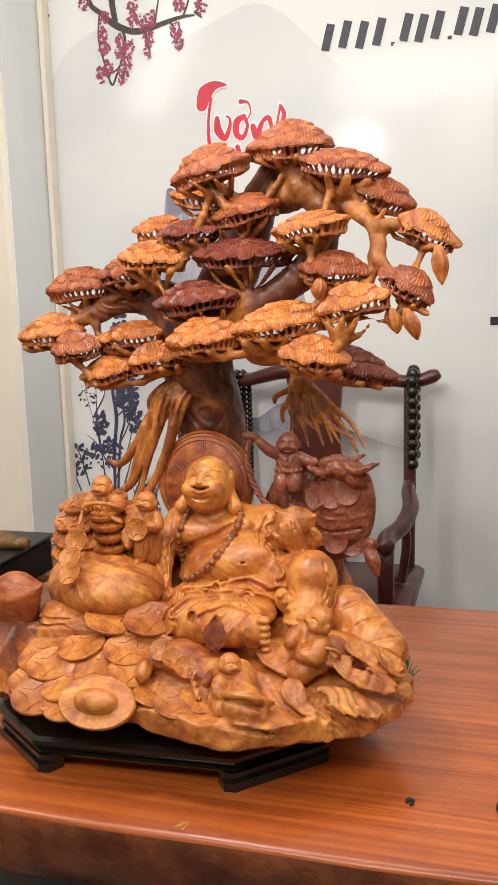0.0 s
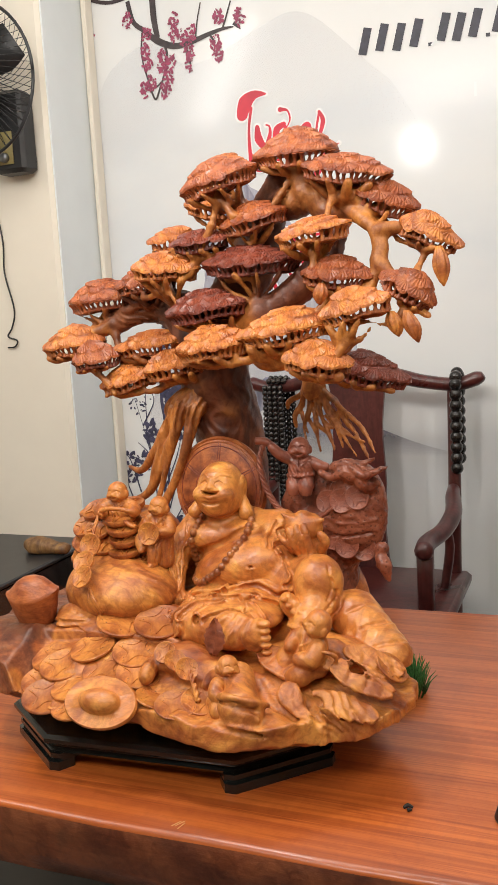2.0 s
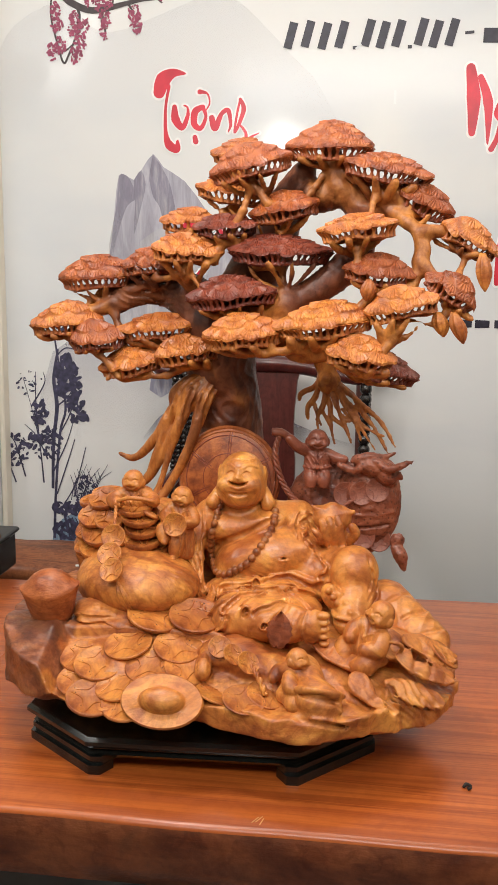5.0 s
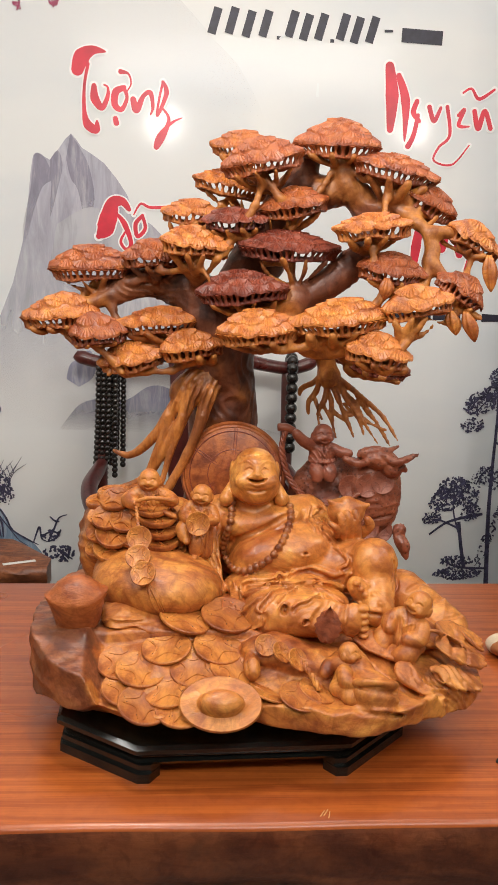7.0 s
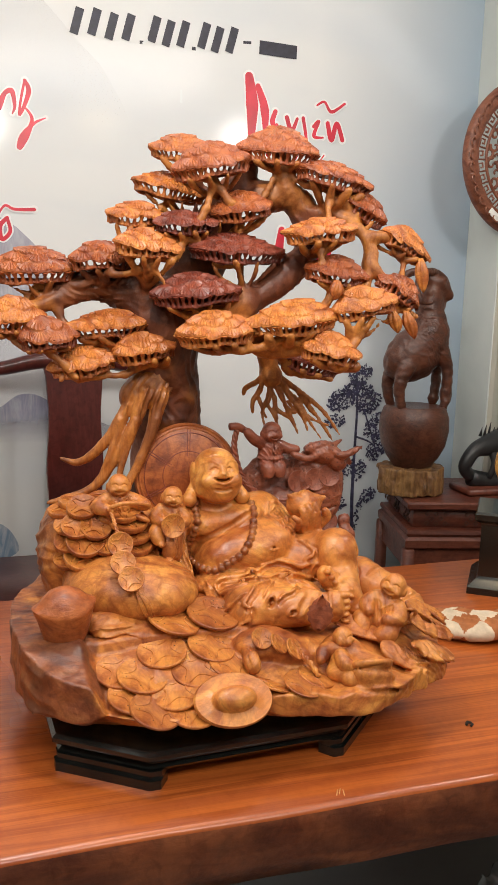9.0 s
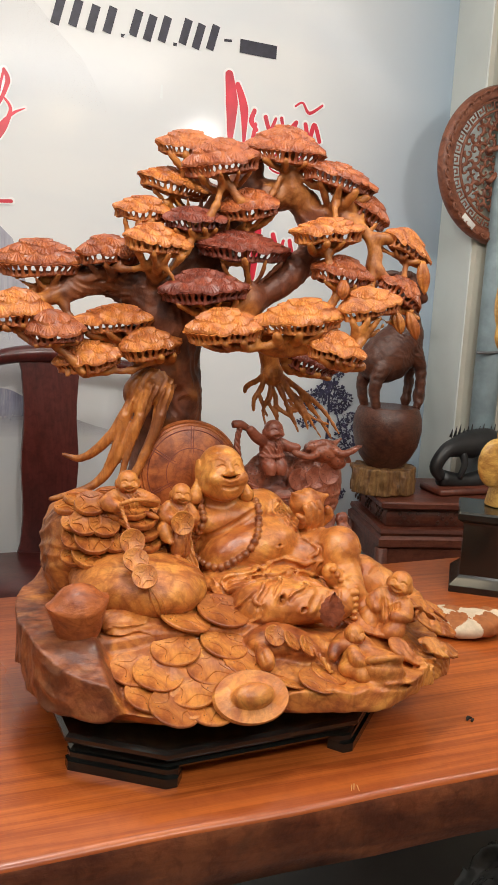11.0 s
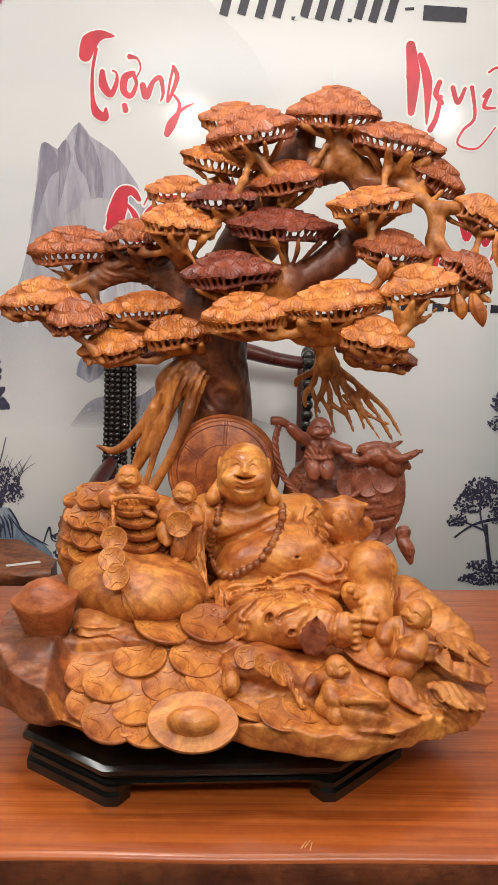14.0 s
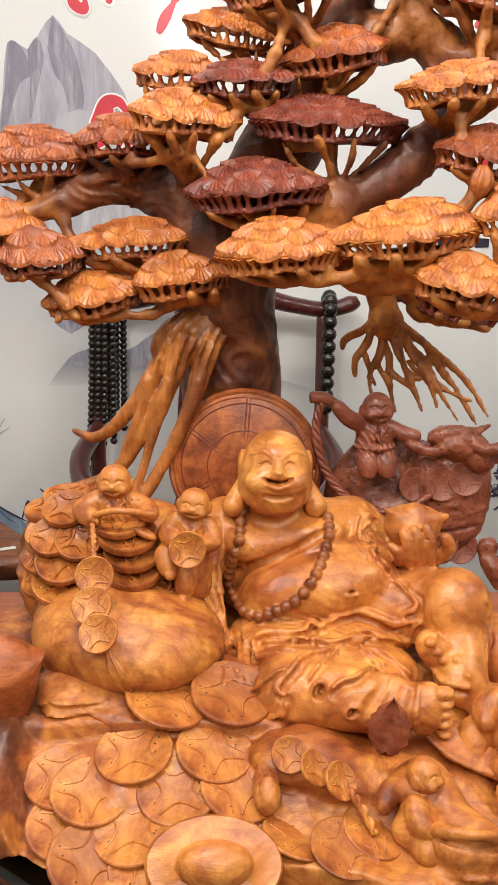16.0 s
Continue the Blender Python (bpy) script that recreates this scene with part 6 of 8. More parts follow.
# aerial roots
rr = random.Random(5)
ends = [(-0.402, 1.52, 1.268), (-0.385, 1.512, 1.235), (-0.362, 1.50, 1.205), (-0.335, 1.492, 1.195), (-0.305, 1.478, 1.198), (-0.288, 1.472, 1.205), (-0.262, 1.466, 1.19), (-0.24, 1.462, 1.186), (-0.228, 1.458, 1.198)]
f = Field((-0.43, 1.43, 1.17), (-0.20, 1.55, 1.345), 0.0019)
f.egg((-0.352, 1.512, 1.305), (0.019, 0.015, 0.022), k=0.006)
for i, e in enumerate(ends):
    s = Vector((-0.366 + 0.004 * i, 1.512, 1.30))
    e = Vector(e)
    f.path([tuple(s + (e - s) * t + Vector((rr.uniform(-1, 1) * 0.007, rr.uniform(-1, 1) * 0.004, 0.012 * math.sin(math.pi * t) * (0.5 + i / 8))) * (0 if t in (0, 1) else 1)) for t in (0, 0.25, 0.5, 0.75, 1)], [0.0078, 0.0052, 0.0042, 0.0036, 0.0016], k=0.0025)
for i in range(1, 8):
    a, b, s = Vector(ends[i]), Vector(ends[i + 1]), Vector((-0.355, 1.512, 1.305))
    t = rr.uniform(0.45, 0.75)
    f.path([tuple(s.lerp(a, t)), tuple(s.lerp((a + b) / 2, t + 0.1)), tuple(s.lerp(b, t + 0.18))], 0.0028, k=0.002)
f.rough(60, 0.0014, 2)
part("hanging_root", f.mesh("hanging_root"), ROOTWOOD, carving, "fan of hanging aerial roots")
f = Field((-0.86, 1.43, 1.02), (-0.51, 1.58, 1.34), 0.0026)
f.egg((-0.583, 1.505, 1.287), (0.050, 0.034, 0.034), (0, -25, 0), k=0.008)
f.egg((-0.612, 1.498, 1.268), (0.030, 0.028, 0.030), (0, -40, 0), k=0.012)
for pts, rad in ((((-0.61, 1.49, 1.285), (-0.638, 1.487, 1.236), (-0.668, 1.49, 1.19), (-0.69, 1.50, 1.164), (-0.715, 1.512, 1.149), (-0.742, 1.52, 1.156)), (0.018, 0.0095, 0.008, 0.007, 0.006, 0.002)),
                 (((-0.595, 1.482, 1.28), (-0.618, 1.478, 1.225), (-0.648, 1.482, 1.165), (-0.685, 1.488, 1.112), (-0.725, 1.492, 1.092), (-0.768, 1.495, 1.082)), (0.018, 0.0095, 0.0085, 0.008, 0.007, 0.003)),
                 (((-0.572, 1.48, 1.275), (-0.588, 1.473, 1.21), (-0.612, 1.472, 1.15), (-0.64, 1.468, 1.10), (-0.665, 1.455, 1.05)), (0.017, 0.0095, 0.0085, 0.008, 0.007)),
                 (((-0.612, 1.48, 1.23), (-0.636, 1.475, 1.165), (-0.652, 1.47, 1.11), (-0.675, 1.46, 1.06)), (0.008, 0.006, 0.0055, 0.0055)),
                 (((-0.635, 1.488, 1.235), (-0.66, 1.48, 1.17), (-0.675, 1.484, 1.13)), (0.008, 0.0055, 0.004))):
    f.path(pts, rad, k=0.0025, smooth=8)
for k in range(8):
    x = -0.632 + 0.012 * k
    f.crease([(x + 0.034, 1.316 - 0.002 * k), (x + 0.012, 1.296), (x - 0.004, 1.262), (x - 0.010, 1.235)], [0.0015, 0.0036, 0.0036, 0.0012], 0.004, cut=True)
f.rough(45, 0.0012, 2)
part("hanging_root", f.mesh("hanging_root"), ROOTWOOD, carving, "knotted root bulb with long straggling roots")

# ---- printed mural ----
mural = thing("wall_mural", "glossy printed mural of misty mountains with red brush lettering", "mural")
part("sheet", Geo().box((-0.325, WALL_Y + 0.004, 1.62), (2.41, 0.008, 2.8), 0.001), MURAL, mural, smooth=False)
LAY = WALL_Y - 0.0015
COUNT = [0]


def depth(lay):
    """Each stroke lies a hair before the one below it."""
    COUNT[0] += 1
    return LAY - 0.0006 * lay - 0.000006 * (COUNT[0] % 64)


def ribbon(g, pts, widths, lay=0, smooth=6):
    """A brush stroke lying on the mural, along (x, z) points."""
    p, w = curve_points([(x, 0, z) for x, z in pts], widths, smooth)
    v, y = [], depth(lay)
    for i, q in enumerate(p):
        t = p[min(i + 1, len(p) - 1)] - p[max(i - 1, 0)]
        nrm = Vector((-t.z, 0, t.x)).normalized() * max(w[i], 0.0004) * 0.5
        yy = y - 0.000002 * i
        v += [(q.x + nrm.x, yy, q.z + nrm.z), (q.x - nrm.x, yy, q.z - nrm.z)]
    g.add(v, [(2 * i, 2 * i + 1, 2 * i + 3, 2 * i + 2) for i in range(len(p) - 1)])


def shape(g, pts, lay=0, smooth=3):
    p, _ = curve_points([(x, 0, z) for x, z in pts], 0.0, smooth)
    y = depth(lay)
    g.add([(q.x, y, q.z) for q in p], [tuple(range(len(p)))])


def blots(g, c, r, count, size, seed, lay=1, lean=0.0):
    """Dabs of a brush scattered round c within the radii r."""
    rn = random.Random(seed)
    for _ in range(int(count * 1.15)):
        a, k = rn.uniform(0, 2 * math.pi), math.sqrt(rn.random())
        x, z = c[0] + r[0] * k * math.cos(a) + lean * r[1] * k * math.sin(a), c[1] + r[1] * k * math.sin(a)
        s, l, t = size * rn.uniform(0.3, 0.9), rn.uniform(1.0, 2.6), rn.uniform(0, math.pi)
        y = depth(lay)
        g.add([(x + s * l * math.cos(b) * math.cos(t) - s * math.sin(b) * math.sin(t), y, z + s * l * math.cos(b) * math.sin(t) + s * math.sin(b) * math.cos(t)) for b in (2 * math.pi * j / 7 for j in range(7))], [tuple(range(7))])


g = Geo()
shape(g, [(-1.41, 0.954), (-1.331, 1.25), (-1.205, 1.326), (-1.131, 1.559), (-1.108, 1.732), (-1.097, 1.817), (-1.073, 1.831), (-1.045, 1.814), (-1.015, 1.851), (-0.979, 1.894), (-0.946, 1.854), (-0.876, 1.81), (-0.805, 1.719), (-0.778, 1.66), (-0.669, 1.576), (-0.61, 1.346), (-0.604, 1.087), (-0.937, 0.965), (-1.212, 0.902)], 0, 2)
part("painted_mountain", g, MOUNTAIN, mural, "grey-violet painted mountain peak", smooth=False)
g = Geo()
shape(g, [(-1.0946, 1.8258), (-1.0805, 1.8332), (-1.0551, 1.8117), (-1.0368, 1.7578), (-1.0674, 1.7312), (-1.0963, 1.6516), (-1.1233, 1.5573), (-1.1298, 1.6038), (-1.105, 1.7205)], 0, 3)
shape(g, [(-0.9813, 1.8944), (-0.9498, 1.8507), (-0.9228, 1.7951), (-0.9063, 1.70), (-0.93, 1.62), (-0.9576, 1.7255), (-0.98, 1.76), (-0.9948, 1.82)], 0, 3)
shape(g, [(-1.045, 1.812), (-1.02, 1.843), (-1.005, 1.80), (-1.02, 1.73), (-1.045, 1.64), (-1.04, 1.74)], 0, 3)
part("painted_ridge", g, RIDGE, mural, "darker violet painted ridge", smooth=False)
g = Geo()
shape(g, [(-1.0234, 1.6197), (-0.9167, 1.6764), (-0.8091, 1.6165), (-0.796, 1.5105), (-0.88, 1.4228), (-0.9884, 1.4199), (-1.048, 1.4893)], 0.5, 5)
part("painted_mist", g, MIST, mural, "pale painted mist before the mountain", smooth=False)
g = Geo()
shape(g, [(-1.02, 0.962), (-0.985, 1.01), (-0.948, 1.05), (-0.886, 1.068), (-0.80, 1.066), (-0.735, 1.11), (-0.68, 1.114), (-0.62, 1.085), (-0.52, 1.04), (-0.40, 0.995), (-0.25, 0.955)], 0, 3)
shape(g, [(-0.995, 1.13), (-0.985, 1.175), (-0.955, 1.2), (-0.92, 1.225), (-0.90, 1.18), (-0.912, 1.135), (-0.955, 1.105)], 0, 4)
part("painted_mountain", g, MOUNTAINLOW, mural, "slate-blue painted hill", smooth=False)
g = Geo()
shape(g, [(-1.543, 2.012), (-1.505, 2.169), (-1.436, 2.291), (-1.277, 2.357), (-1.136, 2.263), (-0.909, 2.333), (-0.792, 2.372), (-0.709, 2.349), (-0.62, 2.27), (-0.542, 2.19), (-0.44, 2.08), (-0.40, 1.87), (-1.001, 1.87), (-1.5, 1.87)], 0, 3)
part("painted_mountain", g, MOUNTAINFAR, mural, "pale lilac painted far mountain", smooth=False)
g = Geo()
shape(g, [(0.308, 1.709), (0.415, 1.876), (0.53, 1.936), (0.616, 1.869), (0.782, 1.841), (0.805, 1.599)], 0, 3)
part("painted_mountain", g, MOUNTAINFAR, mural, "pale blue painted far mountain", smooth=False)
g = Geo()
shape(g, [(-1.36, 0.47), (-1.345, 0.60), (-1.31, 0.665), (-1.249, 0.692), (-1.211, 0.687), (-1.19, 0.65), (-1.172, 0.616), (-1.124, 0.583), (-1.08, 0.54), (-1.06, 0.46)], 0, 2)
part("painted_rock", g, BLUEROCK, mural, "blue painted rock", smooth=False)
g = Geo()
shape(g, [(-0.87, 0.585), (-0.86, 0.64), (-0.835, 0.69), (-0.795, 0.695), (-0.755, 0.66), (-0.735, 0.60), (-0.79, 0.57)], 0, 4)
part("painted_rock", g, BLUEROCK, mural, "soft blue painted rock", smooth=False)

# plum branch
g = Geo()
ribbon(g, [(-1.352, 2.502), (-1.335, 2.434), (-1.297, 2.4), (-1.248, 2.359), (-1.19, 2.334), (-1.136, 2.335), (-1.06, 2.351), (-1.012, 2.359), (-0.973, 2.359)], [0.016, 0.016, 0.016, 0.022, 0.02, 0.018, 0.014, 0.010, 0.004], 1)
ribbon(g, [(-1.258, 2.542), (-1.258, 2.439), (-1.248, 2.368)], [0.022, 0.022, 0.018], 1)
ribbon(g, [(-1.305, 2.395), (-1.312, 2.322), (-1.296, 2.25), (-1.273, 2.177), (-1.254, 2.202), (-1.232, 2.253), (-1.217, 2.312), (-1.229, 2.349)], [0.006, 0.005, 0.006, 0.007, 0.007, 0.006, 0.008, 0.010], 1)
ribbon(g, [(-1.296, 2.211), (-1.263, 2.215), (-1.242, 2.231)], [0.004, 0.006, 0.003], 1)
ribbon(g, [(-1.148, 2.331), (-1.138, 2.295), (-1.133, 2.265)], [0.010, 0.007, 0.006], 1)
ribbon(g, [(-1.012, 2.359), (-0.997, 2.394), (-0.979, 2.439)], [0.007, 0.006, 0.005], 1)
ribbon(g, [(-1.11, 2.344), (-1.101, 2.394), (-1.085, 2.452)], [0.006, 0.005, 0.004], 1)
ribbon(g, [(-0.973, 2.371), (-0.949, 2.348)], [0.012, 0.004], 1)
ribbon(g, [(-1.06, 2.351), (-1.039, 2.319)], [0.008, 0.005], 1)
ribbon(g, [(-1.515, 2.539), (-1.518, 2.451), (-1.513, 2.401)], [0.010, 0.008, 0.005], 1)
ribbon(g, [(-1.515, 2.539), (-1.413, 2.509), (-1.258, 2.533)], [0.012, 0.012, 0.015], 1)
part("plum_branch", g, BARKINK, mural, "dark painted plum branch", smooth=False)
g = Geo()
for k, (x, z) in enumerate([(-1.288, 2.381), (-1.295, 2.329), (-1.293, 2.294), (-1.237, 2.306), (-1.237, 2.271), (-1.206, 2.285), (-1.215, 2.242), (-1.231, 2.2), (-1.308, 2.212), (-1.282, 2.231), (-1.185, 2.413), (-1.188, 2.37), (-1.123, 2.363), (-1.131, 2.312), (-1.039, 2.319), (-1.034, 2.284), (-1.023, 2.397), (-1.158, 2.358), (-1.512, 2.415), (-1.133, 2.272), (-0.953, 2.386), (-1.36, 2.442)]):
    blots(g, (x, z), (0.019, 0.027), 30, 0.0052, 60 + k, 2)
tagged(part("plum_blossom", g, PINKINK, mural, "pink painted plum blossom", smooth=False), kind="stuff")

# painted trees at the west end
g = Geo()
ribbon(g, [(-1.341, 0.774), (-1.335, 0.939), (-1.32, 1.061), (-1.329, 1.161), (-1.312, 1.26)], [0.010, 0.012, 0.014, 0.012, 0.006], 1)
for pts in ([(-1.373, 0.793), (-1.386, 0.938), (-1.412, 1.06), (-1.439, 1.161)], [(-1.386, 0.938), (-1.395, 1.08), (-1.393, 1.181)], [(-1.412, 1.06), (-1.363, 1.141), (-1.367, 1.181)], [(-1.324, 1.061), (-1.278, 1.101), (-1.243, 1.161)], [(-1.439, 0.812), (-1.476, 0.936), (-1.508, 0.956)], [(-1.474, 0.79), (-1.503, 0.873), (-1.517, 0.935)], [(-1.337, 0.836), (-1.287, 0.94), (-1.261, 1.021)], [(-1.357, 0.877), (-1.396, 0.958), (-1.438, 0.998)]):
    ribbon(g, pts, [0.006, 0.004, 0.002, 0.002][:len(pts)], 1)
blots(g, (-1.289, 1.181), (0.035, 0.06), 70, 0.011, 3)
blots(g, (-1.252, 1.061), (0.03, 0.05), 26, 0.008, 4)
blots(g, (-1.384, 1.04), (0.03, 0.04), 34, 0.009, 5)
blots(g, (-1.478, 0.905), (0.05, 0.06), 60, 0.008, 6)
blots(g, (-1.364, 0.938), (0.06, 0.06), 70, 0.008, 7)
blots(g, (-1.418, 1.141), (0.05, 0.04), 20, 0.005, 8)
blots(g, (-1.292, 1.365), (0.035, 0.06), 40, 0.009, 9)
blots(g, (-1.278, 1.143), (0.045, 0.08), 90, 0.010, 10)
blots(g, (-1.243, 1.02), (0.03, 0.03), 14, 0.009, 11)
ribbon(g, [(-1.339, 0.595), (-1.331, 0.755), (-1.311, 0.97), (-1.289, 1.067), (-1.314, 1.235), (-1.33, 1.345)], [0.010, 0.009, 0.009, 0.008, 0.007, 0.005], 1)
for pts in ([(-1.326, 0.755), (-1.284, 0.874), (-1.258, 0.953)], [(-1.317, 0.696), (-1.257, 0.797), (-1.22, 0.925)], [(-1.311, 0.97), (-1.271, 1.048), (-1.26, 1.124)], [(-1.319, 1.235), (-1.285, 1.264), (-1.238, 1.256)], [(-1.221, 0.669), (-1.192, 0.63), (-1.154, 0.581), (-1.125, 0.562)]):
    ribbon(g, pts, [0.005, 0.004, 0.003, 0.002][:len(pts)], 1)
blots(g, (-1.222, 0.765), (0.045, 0.06), 150, 0.0042, 12)
blots(g, (-1.205, 0.735), (0.04, 0.035), 70, 0.0045, 14)
blots(g, (-1.285, 0.705), (0.06, 0.022), 60, 0.009, 13)
blots(g, (-1.295, 0.625), (0.05, 0.035), 46, 0.010, 15)
ribbon(g, [(-1.218, 0.692), (-1.195, 0.655), (-1.175, 0.616), (-1.124, 0.583), (-1.09, 0.566)], [0.004, 0.007, 0.005, 0.006, 0.002], 2)
for k in range(7):
    x = -1.30 + 0.013 * k
    ribbon(g, [(x, 0.68 - 0.003 * k), (x + 0.012, 0.64), (x + 0.016 + 0.003 * (k % 3), 0.59)], [0.002, 0.008, 0.003], 2)
for k in range(9):
    x, z, t = -1.275 + 0.010 * k, 0.735 + 0.011 * (k % 3), 0.35 + 0.09 * k
    ribbon(g, [(x, z), (x + 0.03 * math.sin(t), z + 0.055), (x + 0.075 * math.sin(t), z + 0.085 + 0.012 * (k % 4))], [0.003, 0.0022, 0.0012], 1)
    ribbon(g, [(x + 0.03 * math.sin(t), z + 0.055), (x + 0.03 * math.sin(t) - 0.012, z + 0.09)], [0.003, 0.0015], 1)
for pts in ([(-1.107, 0.572), (-1.087, 0.628), (-1.079, 0.588), (-1.058, 0.577)], [(-1.075, 0.60), (-1.045, 0.612), (-1.02, 0.606)], [(-1.058, 0.577), (-1.038, 0.622), (-1.022, 0.66), (-0.995, 0.672)], [(-1.052, 0.665), (-1.035, 0.65), (-1.02, 0.648)], [(-1.058, 0.577), (-1.03, 0.592), (-1.015, 0.62)]):
    ribbon(g, pts, [0.004, 0.007, 0.005, 0.003][:len(pts)], 2)
blots(g, (-1.025, 0.535), (0.055, 0.032), 60, 0.006, 16)
blots(g, (-1.05, 0.60), (0.03, 0.02), 14, 0.006, 17)
part("painted_tree", g, INDIGO, mural, "indigo ink tree with bare twigs", smooth=False)

# painted pines at the east end
g = Geo()
ribbon(g, [(0.443, 1.226), (0.455, 1.05), (0.453, 0.87), (0.454, 0.687), (0.467, 0.436)], [0.006, 0.009, 0.011, 0.014, 0.017], 1)
ribbon(g, [(0.482, 1.05), (0.521, 0.95), (0.548, 0.869)], [0.006, 0.006, 0.004], 1)
ribbon(g, [(0.249, 0.62), (0.299, 0.659), (0.35, 0.679), (0.433, 0.697)], [0.006, 0.008, 0.010, 0.010], 1)
ribbon(g, [(0.351, 0.668), (0.364, 0.586), (0.382, 0.502)], [0.012, 0.012, 0.014], 1)
ribbon(g, [(0.307, 0.525), (0.361, 0.503), (0.467, 0.499)], [0.004, 0.008, 0.008], 1)
for pts in ([(0.46, 1.13), (0.42, 1.10), (0.385, 1.06)], [(0.458, 1.05), (0.50, 1.07), (0.53, 1.05)], [(0.455, 0.95), (0.51, 0.93), (0.545, 0.90)], [(0.455, 0.87), (0.42, 0.84), (0.40, 0.80)], [(0.364, 0.60), (0.33, 0.70), (0.325, 0.79)], [(0.36, 0.64), (0.29, 0.67), (0.25, 0.675)]):
    ribbon(g, pts, [0.008, 0.006, 0.003], 1)
for k, (px, rx, rz, n, s) in enumerate((((0.461, 1.175), 0.045, 0.04, 150, 0.0045), ((0.455, 1.12), 0.06, 0.03, 150, 0.0045), ((0.39, 1.085), 0.055, 0.04, 180, 0.0045), ((0.5, 1.073), 0.05, 0.04, 160, 0.0045), ((0.372, 1.01), 0.04, 0.025, 70, 0.0042), ((0.53, 0.99), 0.04, 0.05, 130, 0.0045), ((0.543, 0.907), 0.04, 0.05, 130, 0.0045), ((0.47, 0.825), 0.03, 0.04, 70, 0.0045), ((0.415, 0.827), 0.03, 0.04, 60, 0.004), ((0.39, 0.70), 0.035, 0.03, 90, 0.0045), ((0.325, 0.79), 0.055, 0.04, 220, 0.0048), ((0.30, 0.745), 0.06, 0.04, 180, 0.0045), ((0.254, 0.68), 0.035, 0.022, 80, 0.004), ((0.388, 0.75), 0.03, 0.035, 70, 0.0045), ((0.515, 0.727), 0.03, 0.03, 60, 0.0045), ((0.354, 0.526), 0.06, 0.018, 90, 0.0045), ((0.36, 0.48), 0.085, 0.022, 150, 0.005), ((0.455, 0.6), 0.018, 0.12, 90, 0.0042))):
    blots(g, px, (rx, rz), n, s, 30 + k, 2, 0.3)
part("painted_tree", g, INDIGO, mural, "indigo ink pine trees", smooth=False)


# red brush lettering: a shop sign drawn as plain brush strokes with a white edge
def brush(strokes, name, label):
    for pts, widths in strokes:
        red, white = Geo(), Geo()
        widths = [w * 1.25 for w in widths]
        ribbon(red, pts, widths, 3, 14)
        ribbon(white, pts, [w + 0.009 for w in widths], 2, 14)
        for (x, z), w in ((pts[0], widths[0]), (pts[-1], widths[-1])):
            for geo, r, lay in ((red, w * 0.5, 3), (white, w * 0.5 + 0.007, 2)):
                y = depth(lay)
                geo.add([(x + r * math.cos(t), y, z + r * math.sin(t)) for t in (2 * math.pi * j / 18 for j in range(18))], [tuple(range(18))])
        b = part("brush_stroke", red, REDINK, mural, label, smooth=False)
        part("white_edge", white, WHITEINK, b, smooth=False)


brush((
    ([(-0.875, 2.138), (-0.913, 2.14), (-0.945, 2.12), (-0.959, 2.083)], [0.004, 0.022, 0.04, 0.03]),
    ([(-0.927, 2.1), (-0.938, 2.037), (-0.938, 1.962), (-0.927, 1.923), (-0.902, 1.91), (-0.899, 1.934)], [0.008, 0.007, 0.010, 0.022, 0.020, 0.006]),
    ([(-0.909, 2.038), (-0.906, 2.001), (-0.884, 1.975), (-0.867, 2.009), (-0.867, 2.035), (-0.878, 2.042)], [0.012, 0.022, 0.014, 0.010, 0.005, 0.004]),
    ([(-0.818, 2.037), (-0.842, 2.023), (-0.845, 1.986), (-0.824, 1.973), (-0.808, 2.007), (-0.818, 2.037)], [0.012, 0.018, 0.016, 0.012, 0.008, 0.010]),
    ([(-0.828, 2.083), (-0.804, 2.077), (-0.796, 2.049), (-0.81, 2.023)], [0.012, 0.005, 0.004, 0.003])), "lettering", "crimson brush lettering with a white edge")
brush((
    ([(-0.843, 1.945), (-0.84, 1.932)], [0.012, 0.014]),
    ([(-0.789, 2.004), (-0.778, 1.974), (-0.757, 2.016), (-0.736, 2.025), (-0.728, 1.984), (-0.735, 1.961)], [0.014, 0.018, 0.010, 0.012, 0.008, 0.003]),
    ([(-0.698, 2.059), (-0.709, 2.009), (-0.714, 1.959), (-0.687, 2.026), (-0.698, 2.059)], [0.006, 0.006, 0.006, 0.012, 0.008]),
    ([(-0.7, 1.984), (-0.678, 1.951), (-0.695, 1.9), (-0.716, 1.865), (-0.708, 1.9), (-0.671, 1.939), (-0.637, 1.957)], [0.004, 0.008, 0.014, 0.012, 0.010, 0.007, 0.002])), "lettering", "crimson brush lettering with a white edge")
brush((
    ([(-0.7977, 1.6732), (-0.8193, 1.6967), (-0.8479, 1.6909), (-0.8619, 1.6472), (-0.8736, 1.6104), (-0.8926, 1.5874)], [0.010, 0.020, 0.032, 0.044, 0.044, 0.014]),
    ([(-0.8393, 1.6621), (-0.8116, 1.6282), (-0.7906, 1.5701), (-0.806, 1.5506), (-0.8231, 1.5736), (-0.809, 1.6048)], [0.005, 0.014, 0.010, 0.008, 0.007, 0.005]),
    ([(-0.7556, 1.6562), (-0.7768, 1.6296), (-0.7704, 1.5921), (-0.7467, 1.6166), (-0.7556, 1.6562)], [0.009, 0.011, 0.010, 0.009, 0.008]),
    ([(-0.7832, 1.6586), (-0.762, 1.6921), (-0.732, 1.6829), (-0.6744, 1.6853)], [0.003, 0.006, 0.007, 0.009]),
    ([(-0.887, 1.551), (-0.855, 1.499), (-0.821, 1.527)], [0.012, 0.010, 0.006])), "lettering", "crimson brush lettering with a white edge")
